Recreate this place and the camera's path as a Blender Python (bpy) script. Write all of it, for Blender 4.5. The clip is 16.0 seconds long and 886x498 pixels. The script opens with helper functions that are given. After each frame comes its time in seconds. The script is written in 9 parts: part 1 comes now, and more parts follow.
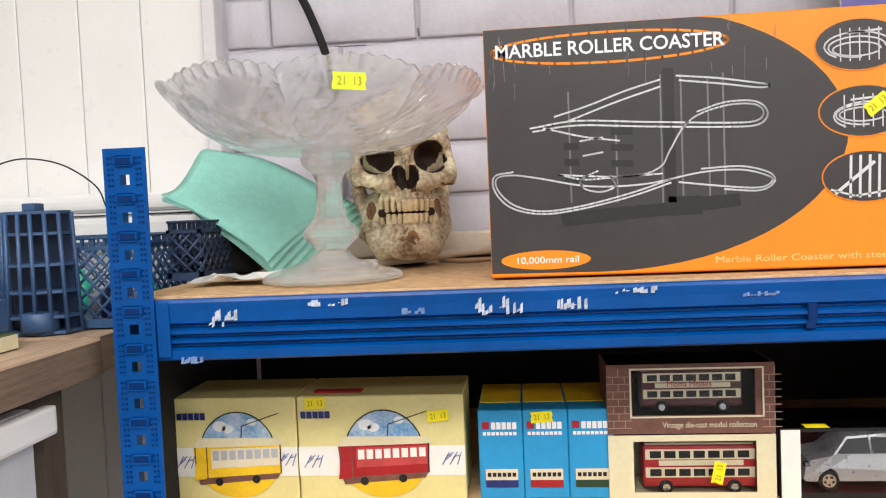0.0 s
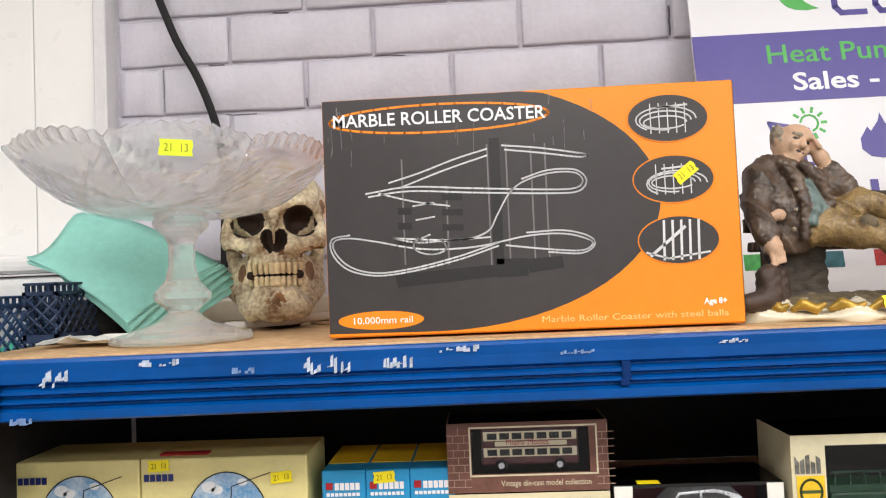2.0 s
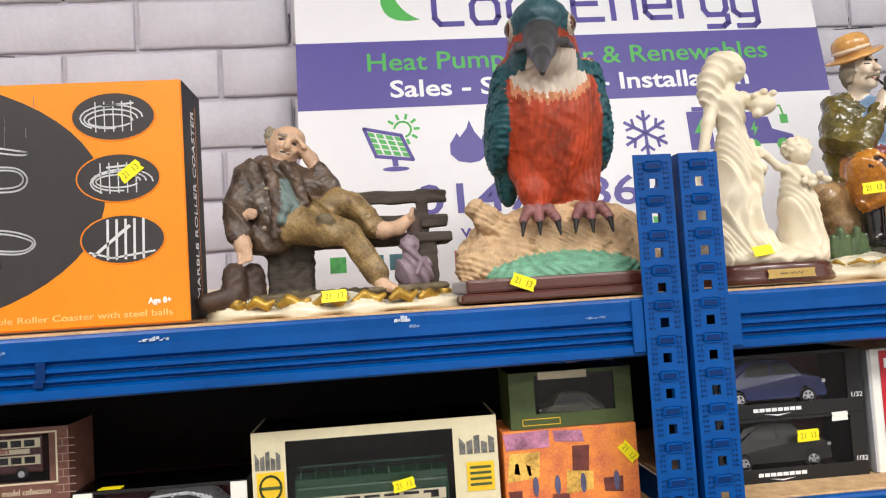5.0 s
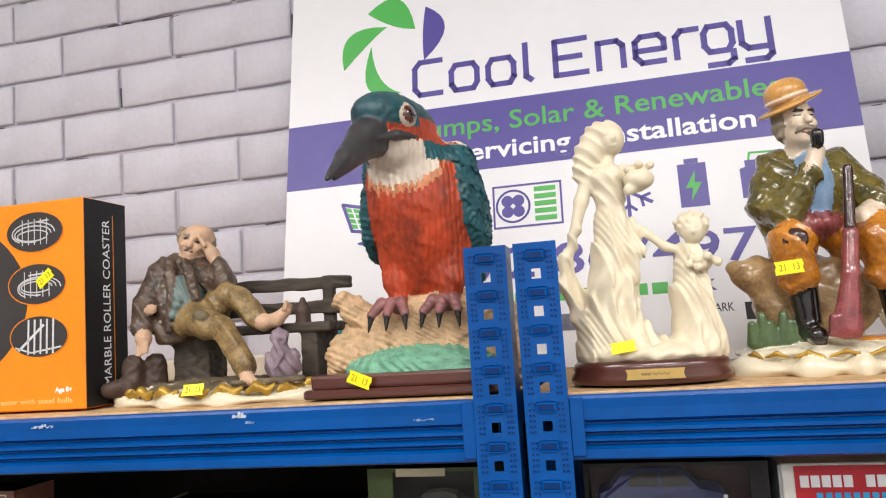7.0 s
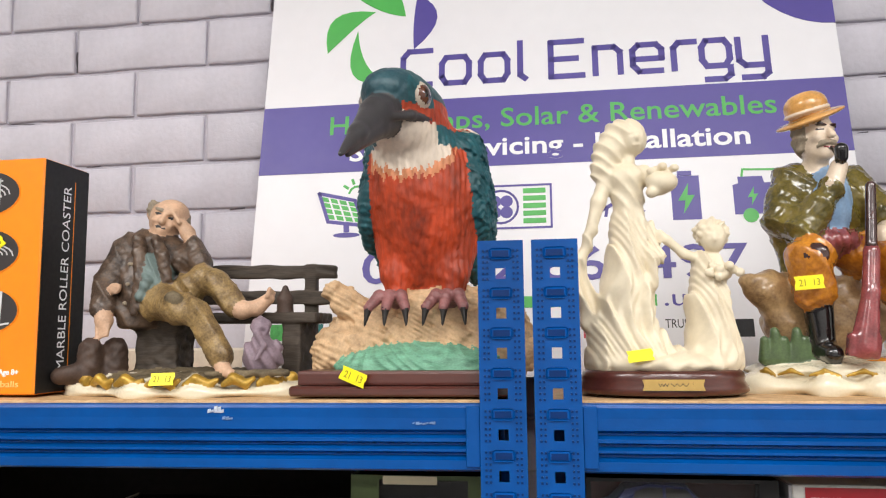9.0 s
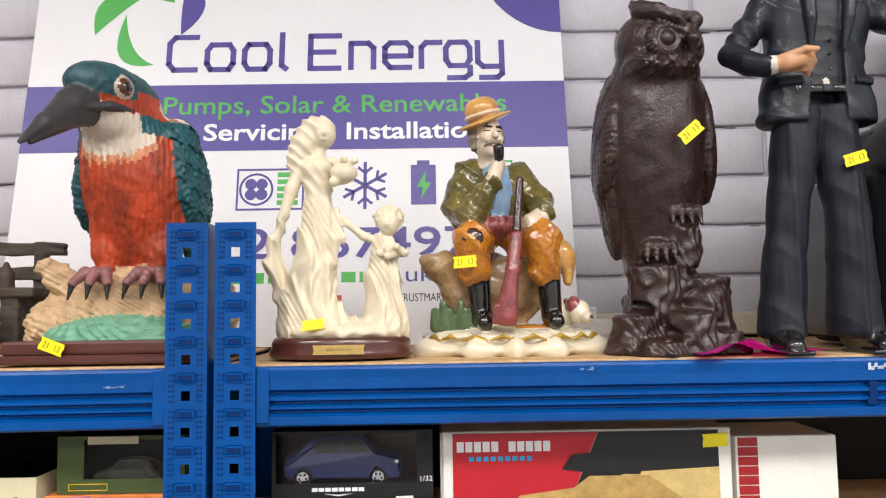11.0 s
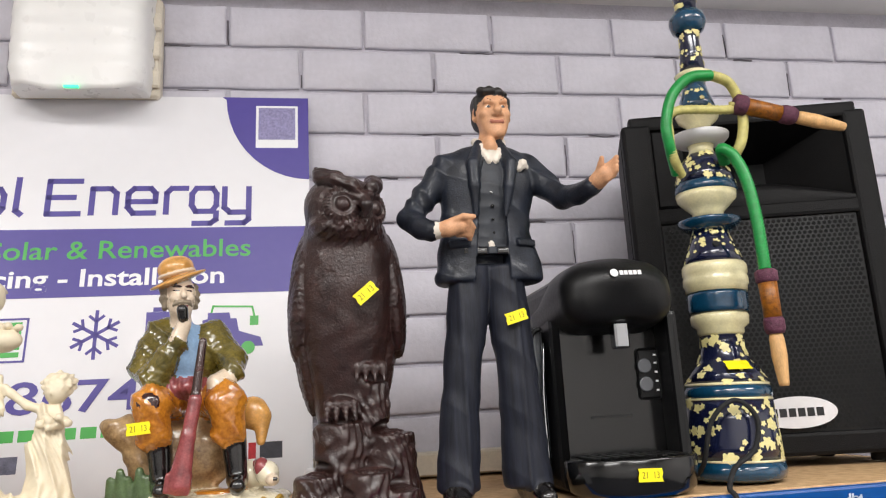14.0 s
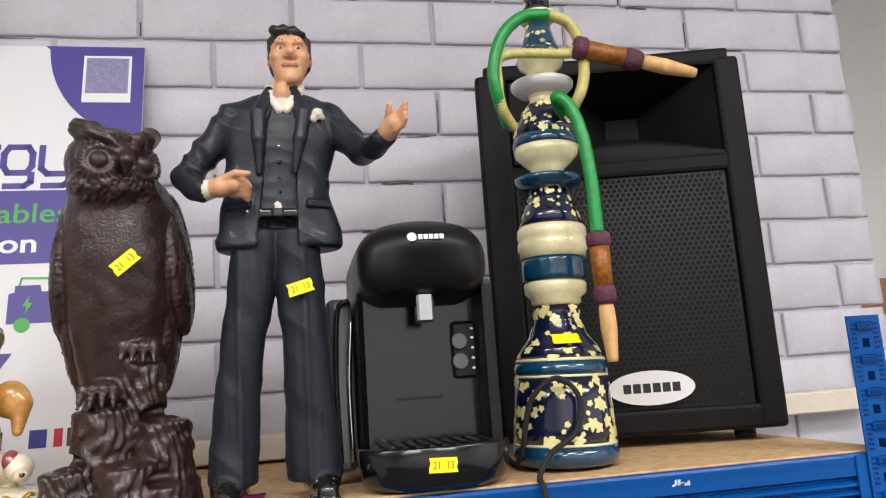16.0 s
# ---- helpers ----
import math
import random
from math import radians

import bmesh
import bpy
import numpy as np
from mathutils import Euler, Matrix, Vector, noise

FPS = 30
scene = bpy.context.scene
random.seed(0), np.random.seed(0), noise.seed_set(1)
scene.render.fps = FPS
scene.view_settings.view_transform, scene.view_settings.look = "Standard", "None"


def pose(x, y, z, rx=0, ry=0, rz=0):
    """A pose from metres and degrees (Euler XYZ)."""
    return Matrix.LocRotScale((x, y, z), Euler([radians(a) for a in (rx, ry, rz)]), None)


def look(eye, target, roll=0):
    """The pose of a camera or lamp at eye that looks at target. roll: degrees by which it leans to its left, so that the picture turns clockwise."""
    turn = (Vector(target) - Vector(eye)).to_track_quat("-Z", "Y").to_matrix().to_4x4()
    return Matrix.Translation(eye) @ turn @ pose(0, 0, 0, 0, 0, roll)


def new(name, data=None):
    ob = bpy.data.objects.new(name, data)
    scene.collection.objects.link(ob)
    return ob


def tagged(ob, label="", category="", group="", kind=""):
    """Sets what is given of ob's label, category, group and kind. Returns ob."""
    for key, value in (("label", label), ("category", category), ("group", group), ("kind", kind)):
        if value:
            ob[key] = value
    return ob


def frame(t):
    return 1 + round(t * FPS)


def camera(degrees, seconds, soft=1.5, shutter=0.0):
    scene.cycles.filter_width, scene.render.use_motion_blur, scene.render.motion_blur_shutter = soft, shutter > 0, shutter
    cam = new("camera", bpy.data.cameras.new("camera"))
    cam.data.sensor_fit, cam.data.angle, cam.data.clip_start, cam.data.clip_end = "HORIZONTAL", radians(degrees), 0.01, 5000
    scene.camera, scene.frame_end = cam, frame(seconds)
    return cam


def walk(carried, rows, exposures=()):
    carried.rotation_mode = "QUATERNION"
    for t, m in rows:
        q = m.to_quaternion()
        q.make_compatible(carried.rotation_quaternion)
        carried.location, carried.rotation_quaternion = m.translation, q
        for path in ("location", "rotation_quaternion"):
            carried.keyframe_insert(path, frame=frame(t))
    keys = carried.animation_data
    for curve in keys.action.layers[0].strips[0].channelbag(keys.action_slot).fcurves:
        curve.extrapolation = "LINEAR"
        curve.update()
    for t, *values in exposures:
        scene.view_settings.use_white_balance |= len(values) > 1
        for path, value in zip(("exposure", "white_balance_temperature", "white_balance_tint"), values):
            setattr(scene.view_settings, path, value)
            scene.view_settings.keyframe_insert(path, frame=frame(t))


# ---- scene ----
cam = camera(61.9, 16.0, soft=1.15)
PATH = [
    (0, (0.058, 0.028, 1.472), (-0.141, 2.016, 1.378), -2.4),
    (0.5, (0.064, 0.027, 1.474), (-0.233, 2.004, 1.459), -1.7),
    (1, (0.086, 0.006, 1.482), (-0.175, 1.988, 1.518), -2.0),
    (1.5, (0.131, 0.007, 1.463), (-0.011, 2.002, 1.518), -2.4),
    (2, (0.18, 0.014, 1.463), (0.082, 2.01, 1.543), -2.4),
    (2.5, (0.263, 0.005, 1.468), (0.192, 2.001, 1.577), -2.1),
    (3, (0.346, 0.008, 1.463), (0.34, 2.004, 1.588), -2.2),
    (3.5, (0.38, 0.029, 1.467), (0.499, 2.02, 1.608), -2.6),
    (4, (0.398, 0.033, 1.459), (0.604, 2.017, 1.596), -3.1),
    (4.5, (0.474, 0.024, 1.462), (0.711, 2.006, 1.59), -3.5),
    (5, (0.6, 0.011, 1.425), (0.775, 2.0, 1.535), -3.6),
    (5.2, (0.647, 0.019, 1.423), (0.785, 2.012, 1.523), -3.8),
    (7.3, (1.002, 0.04, 1.481), (0.479, 1.957, 1.712), -3.1),
    (7.5, (1.001, 0.04, 1.484), (0.468, 1.951, 1.733), -2.7),
    (8, (1.0, 0.051, 1.491), (0.481, 1.964, 1.759), -1.7),
    (8.5, (0.948, 0.069, 1.477), (0.528, 2.007, 1.731), -1.0),
    (9, (0.909, 0.073, 1.465), (0.62, 2.04, 1.69), -0.6),
    (9.5, (0.906, 0.049, 1.454), (0.727, 2.033, 1.637), -0.8),
    (10, (1.004, 0.043, 1.43), (0.946, 2.037, 1.574), -1.1),
    (10.2, (1.062, 0.035, 1.438), (1.032, 2.03, 1.567), -1.1),
    (12.3, (1.115, -0.029, 1.473), (1.206, 1.951, 1.736), -0.7),
    (12.5, (1.119, -0.025, 1.479), (1.238, 1.951, 1.759), -0.8),
    (13, (1.146, -0.026, 1.486), (1.355, 1.934, 1.824), -1.7),
    (13.5, (1.209, -0.034, 1.499), (1.482, 1.91, 1.882), -2.6),
    (14, (1.311, -0.038, 1.506), (1.639, 1.888, 1.933), -3.2),
    (14.5, (1.42, -0.02, 1.516), (1.783, 1.889, 1.989), -3.6),
    (15, (1.46, -0.033, 1.538), (1.822, 1.861, 2.066), -3.7),
    (15.5, (1.481, -0.042, 1.542), (1.846, 1.85, 2.08), -3.5),
    (16, (1.512, 0.024, 1.509), (1.894, 1.957, 1.848), -3.9),
]
walk(cam, [(t, look(eye, target, roll)) for t, eye, target, roll in PATH])

# ---- light ----
world = bpy.data.worlds.new("world")
scene.world = world
world.use_nodes = True
world.node_tree.nodes["Background"].inputs[0].default_value = (0.9, 0.93, 1.0, 1)
world.node_tree.nodes["Background"].inputs[1].default_value = 0.15


def lamp(name, x, y, z, sx, sy, watts, colour=(1.0, 0.975, 0.95)):
    """A ceiling panel's light: an area lamp just under its diffuser, facing down."""
    data = bpy.data.lights.new(name, "AREA")
    data.shape, data.size, data.size_y, data.energy, data.color = "RECTANGLE", sx, sy, watts, colour
    ob = new(name, data)
    ob.location = (x, y, z)
    return ob


PANELS = ((-0.35, -0.55), (1.35, -0.75), (3.0, -0.65), (0.5, -2.2), (2.4, -2.2))
for px, py in PANELS:
    lamp("panel_light", px, py, 2.70, 1.1, 0.5, 30)


# ---- materials ----
def lin(r, g, b):
    """Linear colour from 0 to 255 values."""
    return tuple(((c / 255 / 12.92) if c < 10.3 else ((c / 255 + 0.055) / 1.055) ** 2.4) for c in (r, g, b)) + (1,)


def mat(name, colour, rough=0.5, metal=0.0, vary=0.12, scale=30.0, bump=0.0, bump_scale=120.0, colour2=None, coat=0.0, stretch=(1, 1, 1), island=False, spec=0.5):
    """A surface with broad and fine variation of colour and roughness, and a fine relief."""
    m = bpy.data.materials.new(name)
    m.use_nodes = True
    nt = m.node_tree
    nodes, links = nt.nodes, nt.links
    bsdf = nodes["Principled BSDF"]
    bsdf.inputs["Roughness"].default_value, bsdf.inputs["Metallic"].default_value = rough, metal
    bsdf.inputs["Coat Weight"].default_value = coat
    bsdf.inputs["Specular IOR Level"].default_value = spec
    bsdf.inputs["Coat Roughness"].default_value = 0.12
    co = nodes.new("ShaderNodeTexCoord")
    mp = nodes.new("ShaderNodeMapping")
    mp.inputs["Scale"].default_value = stretch
    links.new(co.outputs["Object"], mp.inputs["Vector"])
    big, fine = nodes.new("ShaderNodeTexNoise"), nodes.new("ShaderNodeTexNoise")
    for n, s in ((big, scale), (fine, scale * 7)):
        n.inputs["Scale"].default_value, n.inputs["Detail"].default_value = s, 5.0
        links.new(mp.outputs["Vector"], n.inputs["Vector"])
    mix = nodes.new("ShaderNodeMix")
    mix.data_type = "RGBA"
    c2 = colour2 or tuple(c * (1 - vary * 1.6) for c in colour[:3]) + (1,)
    mix.inputs["A"].default_value, mix.inputs["B"].default_value = tuple(min(1, c * (1 + vary * 0.4)) for c in colour[:3]) + (1,), c2
    add = nodes.new("ShaderNodeMath")
    add.operation = "MULTIPLY_ADD"
    add.inputs[1].default_value, add.inputs[2].default_value = 0.45, -0.02
    links.new(fine.outputs["Fac"], add.inputs[0])
    ramp = nodes.new("ShaderNodeMapRange")
    ramp.inputs["From Min"].default_value, ramp.inputs["From Max"].default_value = 0.42, 0.78
    s2 = nodes.new("ShaderNodeMath")
    s2.operation = "MULTIPLY_ADD"
    s2.inputs[1].default_value = 0.75
    links.new(big.outputs["Fac"], s2.inputs[0])
    links.new(add.outputs[0], s2.inputs[2])
    links.new(s2.outputs[0], ramp.inputs["Value"])
    links.new(ramp.outputs[0], mix.inputs["Factor"])
    out = mix.outputs["Result"]
    if island:
        info = nodes.new("ShaderNodeObjectInfo")
        hsv = nodes.new("ShaderNodeHueSaturation")
        mr = nodes.new("ShaderNodeMapRange")
        mr.inputs["To Min"].default_value, mr.inputs["To Max"].default_value = 0.965, 1.03
        links.new(info.outputs["Random"], mr.inputs["Value"])
        links.new(mr.outputs[0], hsv.inputs["Value"])
        links.new(out, hsv.inputs["Color"])
        out = hsv.outputs["Color"]
    links.new(out, bsdf.inputs["Base Color"])
    rr = nodes.new("ShaderNodeMapRange")
    rr.inputs["To Min"].default_value, rr.inputs["To Max"].default_value = max(0.03, rough - 0.08), min(1, rough + 0.12)
    links.new(fine.outputs["Fac"], rr.inputs["Value"])
    links.new(rr.outputs[0], bsdf.inputs["Roughness"])
    if bump:
        bn = nodes.new("ShaderNodeTexNoise")
        bn.inputs["Scale"].default_value, bn.inputs["Detail"].default_value = bump_scale, 6.0
        links.new(mp.outputs["Vector"], bn.inputs["Vector"])
        b = nodes.new("ShaderNodeBump")
        b.inputs["Strength"].default_value, b.inputs["Distance"].default_value = bump, 0.002
        links.new(bn.outputs["Fac"], b.inputs["Height"])
        links.new(b.outputs["Normal"], bsdf.inputs["Normal"])
    return m


def glass(name, tint=(1, 1, 1, 1), rough=0.02, ior=1.5):
    m = bpy.data.materials.new(name)
    m.use_nodes = True
    b = m.node_tree.nodes["Principled BSDF"]
    b.inputs["Base Color"].default_value, b.inputs["Roughness"].default_value = tint, rough
    b.inputs["IOR"].default_value, b.inputs["Transmission Weight"].default_value = ior, 1.0
    return m


def film(name, rough=0.06, clear=0.9):
    """Thin clear wrap: mostly see-through, with a gloss."""
    m = bpy.data.materials.new(name)
    m.use_nodes = True
    nt = m.node_tree
    nt.nodes.remove(nt.nodes["Principled BSDF"])
    t, g, mx = nt.nodes.new("ShaderNodeBsdfTransparent"), nt.nodes.new("ShaderNodeBsdfGlossy"), nt.nodes.new("ShaderNodeMixShader")
    lw = nt.nodes.new("ShaderNodeFresnel")
    g.inputs["Roughness"].default_value, lw.inputs["IOR"].default_value = rough, 1.24
    nt.links.new(lw.outputs[0], mx.inputs[0])
    nt.links.new(t.outputs[0], mx.inputs[1])
    nt.links.new(g.outputs[0], mx.inputs[2])
    nt.links.new(mx.outputs[0], nt.nodes["Material Output"].inputs[0])
    return m


def glow(name, colour, strength):
    m = bpy.data.materials.new(name)
    m.use_nodes = True
    b = m.node_tree.nodes["Principled BSDF"]
    b.inputs["Base Color"].default_value = colour
    b.inputs["Emission Color"].default_value, b.inputs["Emission Strength"].default_value = colour, strength
    return m


M_BRICK = mat("painted_brick", lin(206, 203, 213), 0.55, vary=0.07, scale=14, bump=0.35, bump_scale=160, island=True)
M_MORTAR = mat("painted_mortar", lin(192, 188, 198), 0.6, vary=0.10, scale=30, bump=0.4, bump_scale=220)
M_GRIME = mat("joint_grime", lin(92, 86, 92), 0.8, vary=0.3, scale=60, bump=0.4)
M_WHITE = mat("white_paint", lin(236, 234, 232), 0.5, vary=0.03, scale=5)
M_UPVC = mat("white_plastic_panel", lin(244, 243, 241), 0.28, vary=0.02, scale=6)
M_GREYTRIM = mat("grey_trim", lin(224, 222, 224), 0.45, vary=0.05, scale=20)
M_CEIL = mat("ceiling_tile", lin(228, 227, 224), 0.8, vary=0.05, scale=40, bump=0.2)
M_FLOOR = mat("carpet_tile", lin(92, 92, 98), 0.95, vary=0.25, scale=40, bump=0.5, bump_scale=300)
# near-black, for the sheets added to darken the lower shelf
M_DARK = mat("added_dark_sheet", lin(22, 21, 22), 0.85, vary=0.2, scale=15)
M_BLUE = mat("blue_powder_coat", lin(0, 76, 150), 0.30, vary=0.16, scale=9, bump=0.06, bump_scale=500, spec=0.22)
M_BLUEDK = mat("blue_powder_coat_pressed", lin(0, 44, 100), 0.38, vary=0.10, scale=9, spec=0.2)
M_CHIP = mat("torn_label_residue", lin(196, 206, 222), 0.7, vary=0.3, scale=120, bump=0.3)
M_CHIPB = mat("worn_label_residue", lin(120, 150, 196), 0.6, vary=0.3, scale=160)
M_DECK = mat("chipboard_deck", lin(206, 172, 128), 0.75, vary=0.22, scale=90, bump=0.25, bump_scale=400, colour2=lin(178, 140, 98))
M_SIGN = mat("sign_board_white", lin(232, 231, 235), 0.35, vary=0.02, scale=6)
M_PURPLE = mat("sign_purple", lin(80, 68, 150), 0.4, vary=0.04, scale=12)
M_GREEN = mat("sign_green", lin(76, 176, 80), 0.4, vary=0.05, scale=12)
M_INKW = mat("white_ink", lin(240, 240, 242), 0.4, vary=0.02)
M_BLACK = mat("black_ink", lin(24, 23, 25), 0.45, vary=0.08)
M_YELLOW = mat("yellow_price_sticker", lin(250, 232, 20), 0.45, vary=0.05, scale=40)
M_LIME = mat("lime_price_sticker", lin(216, 236, 20), 0.45, vary=0.05, scale=40)
M_TAGINK = mat("sticker_ink", lin(150, 138, 20), 0.6, vary=0.1)


# ---- building helpers ----
def thing(name, label, category, at=(0, 0, 0), group="", kind=""):
    ob = new(name)
    ob.empty_display_size = 0.05
    ob.location = at
    return tagged(ob, label, category, group, kind)


def mesh_of(bm, name, material, smooth=False):
    me = bpy.data.meshes.new(name)
    bm.normal_update()
    bm.to_mesh(me)
    bm.free()
    for m in material if isinstance(material, (list, tuple)) else (material,):
        me.materials.append(m)
    if smooth:
        me.shade_smooth()
    return me


def part(name, bm, material, parent=None, label="", smooth=False):
    """Links a bmesh, given in world metres, as one mesh object under parent."""
    me = bm if isinstance(bm, bpy.types.Mesh) else mesh_of(bm, name, material, smooth)
    ob = new(name, me)
    if parent is not None:
        top = Vector((0, 0, 0))
        p = parent
        while p is not None:
            top += p.location
            p = p.parent
        ob.parent = parent
        ob.location = -top
    if label:
        ob["label"] = label
    return ob


def solo(name, bm, material, label, category, at, smooth=False, group="", kind=""):
    """A thing that is one mesh: world-metre geometry, with its origin at its base."""
    me = bm if isinstance(bm, bpy.types.Mesh) else mesh_of(bm, name, material, smooth)
    me.transform(Matrix.Translation(-Vector(at)))
    ob = new(name, me)
    ob.location = at
    return tagged(ob, label, category, group, kind)


def add_box(bm, x0, x1, y0, y1, z0, z1, bevel=0.0, seg=1, index=0, m=None):
    vs = [bm.verts.new((x, y, z)) for x in (x0, x1) for y in (y0, y1) for z in (z0, z1)]
    fs = [bm.faces.new([vs[i] for i in q]) for q in ((0, 1, 3, 2), (4, 6, 7, 5), (0, 4, 5, 1), (2, 3, 7, 6), (0, 2, 6, 4), (1, 5, 7, 3))]
    for f in fs:
        f.material_index = index
    if bevel:
        es = list({e for f in fs for e in f.edges})
        r = bmesh.ops.bevel(bm, geom=es, offset=bevel, segments=seg, affect="EDGES", profile=0.6)
        vs = list({v for f in r["faces"] for v in f.verts} | {v for v in vs if v.is_valid})
        for f in r["faces"]:
            f.material_index = index
    if m is not None:
        for v in vs:
            v.co = m @ v.co
    return bm


def box_bm(*a, **k):
    return add_box(bmesh.new(), *a, **k)


def add_lathe(bm, profile, cx=0, cy=0, cz=0, seg=40, index=0, m=None):
    """A turned shape: profile of (radius, height) from bottom to top."""
    rings = []
    for r, z in profile:
        ring = []
        for i in range(seg):
            a = 2 * math.pi * i / seg
            co = Vector((r * math.cos(a), r * math.sin(a), z))
            co = m @ co if m is not None else co + Vector((cx, cy, cz))
            ring.append(bm.verts.new(co))
        rings.append(ring)
    for k in range(len(rings) - 1):
        for i in range(seg):
            j = (i + 1) % seg
            f = bm.faces.new((rings[k][i], rings[k][j], rings[k + 1][j], rings[k + 1][i]))
            f.material_index, f.smooth = index, True
    for ring, rev in ((rings[0], True), (rings[-1], False)):
        f = bm.faces.new(ring[::-1] if rev else ring)
        f.material_index = index
    return bm


def lathe_bm(*a, **k):
    return add_lathe(bmesh.new(), *a, **k)


def spline(points, n=8):
    """Points along a smooth line through the given ones."""
    p = [Vector(q) for q in points]
    p = [2 * p[0] - p[1]] + p + [2 * p[-1] - p[-2]]
    out = []
    for i in range(1, len(p) - 2):
        for s in range(n):
            t = s / n
            out.append(0.5 * (2 * p[i] + (p[i + 1] - p[i - 1]) * t + (2 * p[i - 1] - 5 * p[i] + 4 * p[i + 1] - p[i + 2]) * t * t + (3 * p[i] - p[i - 1] - 3 * p[i + 1] + p[i + 2]) * t ** 3))
    out.append(p[-2])
    return out


def add_tube(bm, pts, radius, seg=8, index=0, ribs=0.0):
    """A round rod along points; radius is one number or one for each point."""
    pts = [Vector(p) for p in pts]
    up = Vector((0.31, 0.17, 0.93))
    rings = []
    for i, p in enumerate(pts):
        d = (pts[min(i + 1, len(pts) - 1)] - pts[max(i - 1, 0)]).normalized()
        a = d.cross(up)
        a = (a if a.length > 1e-4 else d.cross(Vector((1, 0, 0)))).normalized()
        b = d.cross(a)
        r = radius[i] if isinstance(radius, (list, tuple)) else radius
        r *= 1 + (ribs if i % 2 else 0)
        rings.append([bm.verts.new(p + r * (math.cos(2 * math.pi * k / seg) * a + math.sin(2 * math.pi * k / seg) * b)) for k in range(seg)])
    for i in range(len(rings) - 1):
        for k in range(seg):
            j = (k + 1) % seg
            f = bm.faces.new((rings[i][k], rings[i][j], rings[i + 1][j], rings[i + 1][k]))
            f.smooth, f.material_index = True, index
    for f in (rings[0][::-1], rings[-1]):
        bm.faces.new(f).material_index = index
    bmesh.ops.recalc_face_normals(bm, faces=[f for f in bm.faces])
    return bm


def tube_bm(*a, **k):
    return add_tube(bmesh.new(), *a, **k)


def add_plate(bm, outline, place, depth=0.0006, index=0):
    """A thin flat plate: outline of (u, v), put into the world by the matrix place, standing depth proud along its z."""
    lo = [bm.verts.new(place @ Vector((u, v, 0))) for u, v in outline]
    hi = [bm.verts.new(place @ Vector((u, v, depth))) for u, v in outline]
    n = len(outline)
    fs = [bm.faces.new(hi), bm.faces.new(lo[::-1])]
    for i in range(n):
        j = (i + 1) % n
        fs.append(bm.faces.new((lo[i], lo[j], hi[j], hi[i])))
    for f in fs:
        f.material_index = index
    return bm


def plate_bm(*a, **k):
    return add_plate(bmesh.new(), *a, **k)


def rect(u0, u1, v0, v1):
    return [(u0, v0), (u1, v0), (u1, v1), (u0, v1)]


def oval(u, v, ru, rv, n=28):
    return [(u + ru * math.cos(2 * math.pi * i / n), v + rv * math.sin(2 * math.pi * i / n)) for i in range(n)]


def add_strip(bm, pts, width, place, depth=0.0006, closed=False, index=0):
    """A painted line of the given width along flat points."""
    n = len(pts)
    for i in range(n if closed else n - 1):
        a, b = Vector(pts[i]), Vector(pts[(i + 1) % n])
        d = (b - a)
        if d.length < 1e-7:
            continue
        d.normalize()
        s = Vector((-d.y, d.x)) * width / 2
        e = d * width * 0.35
        q = (a - s - e, b - s + e, b + s + e, a + s - e)
        add_plate(bm, [(p.x, p.y) for p in q], place, depth, index)
    return bm


def face_on(x, y, z, lean=0.0, turn=0.0):
    """A place on an upright face that looks towards -y: u to the right, v up. lean: degrees by which the top goes back."""
    return Matrix.Translation((x, y, z)) @ Euler((0, 0, radians(turn))).to_matrix().to_4x4() @ Euler((radians(90 - lean), 0, 0)).to_matrix().to_4x4()


def text_mesh(text, size, place, material, width=None, depth=0.0004, bold=0.0, align="LEFT"):
    """Writing as a mesh, its base line starting at the place; width squeezes or stretches it to that length."""
    cu = bpy.data.curves.new("writing", "FONT")
    cu.body, cu.size, cu.extrude, cu.offset, cu.align_x, cu.resolution_u = text, size, depth, bold, align, 3
    tmp = bpy.data.objects.new("writing", cu)
    scene.collection.objects.link(tmp)
    bpy.context.view_layer.update()
    me = bpy.data.meshes.new_from_object(tmp.evaluated_get(bpy.context.evaluated_depsgraph_get()))
    bpy.data.objects.remove(tmp)
    bpy.data.curves.remove(cu)
    if width and len(me.vertices):
        xs = [v.co.x for v in me.vertices]
        me.transform(Matrix.Diagonal((width / max(1e-6, max(xs) - min(xs)), 1, 1, 1)))
    me.transform(place)
    me.materials.clear()
    me.materials.append(material)
    return me


def sticker(x, y, z, tilt=0.0, turn=0.0, lean=0.0, w=0.024, material=None, flat=False, writing=True):
    """A yellow price sticker with notched ends, at its middle."""
    place = face_on(x, y, z, lean, turn) @ Euler((0, 0, radians(tilt))).to_matrix().to_4x4()
    if flat:
        place = Matrix.Translation((x, y, z)) @ Euler((0, 0, radians(turn))).to_matrix().to_4x4()
    h = w * 0.25
    e = w * 0.5
    t = thing("price_sticker", "small bright yellow paper price sticker with notched ends", "sticker", (x, y, z))
    out = [(-e, -h), (e, -h), (e - 0.0012, -h * 0.3), (e, h * 0.3), (e - 0.001, h), (-e, h), (-e + 0.0012, h * 0.3), (-e, -h * 0.3)]
    part("paper", plate_bm(out, place, 0.0005), material or M_YELLOW, t)
    if writing:
        part("writing", text_mesh("21  13", w * 0.36, place @ Matrix.Translation((-w * 0.36, -w * 0.12, 0.0007)), M_TAGINK, w * 0.7, 0.0001), None, t, "printed numbers")
    return t


# ---- the room ----
WALL, SHELF, FRONT = 1.136, 1.408, 0.700


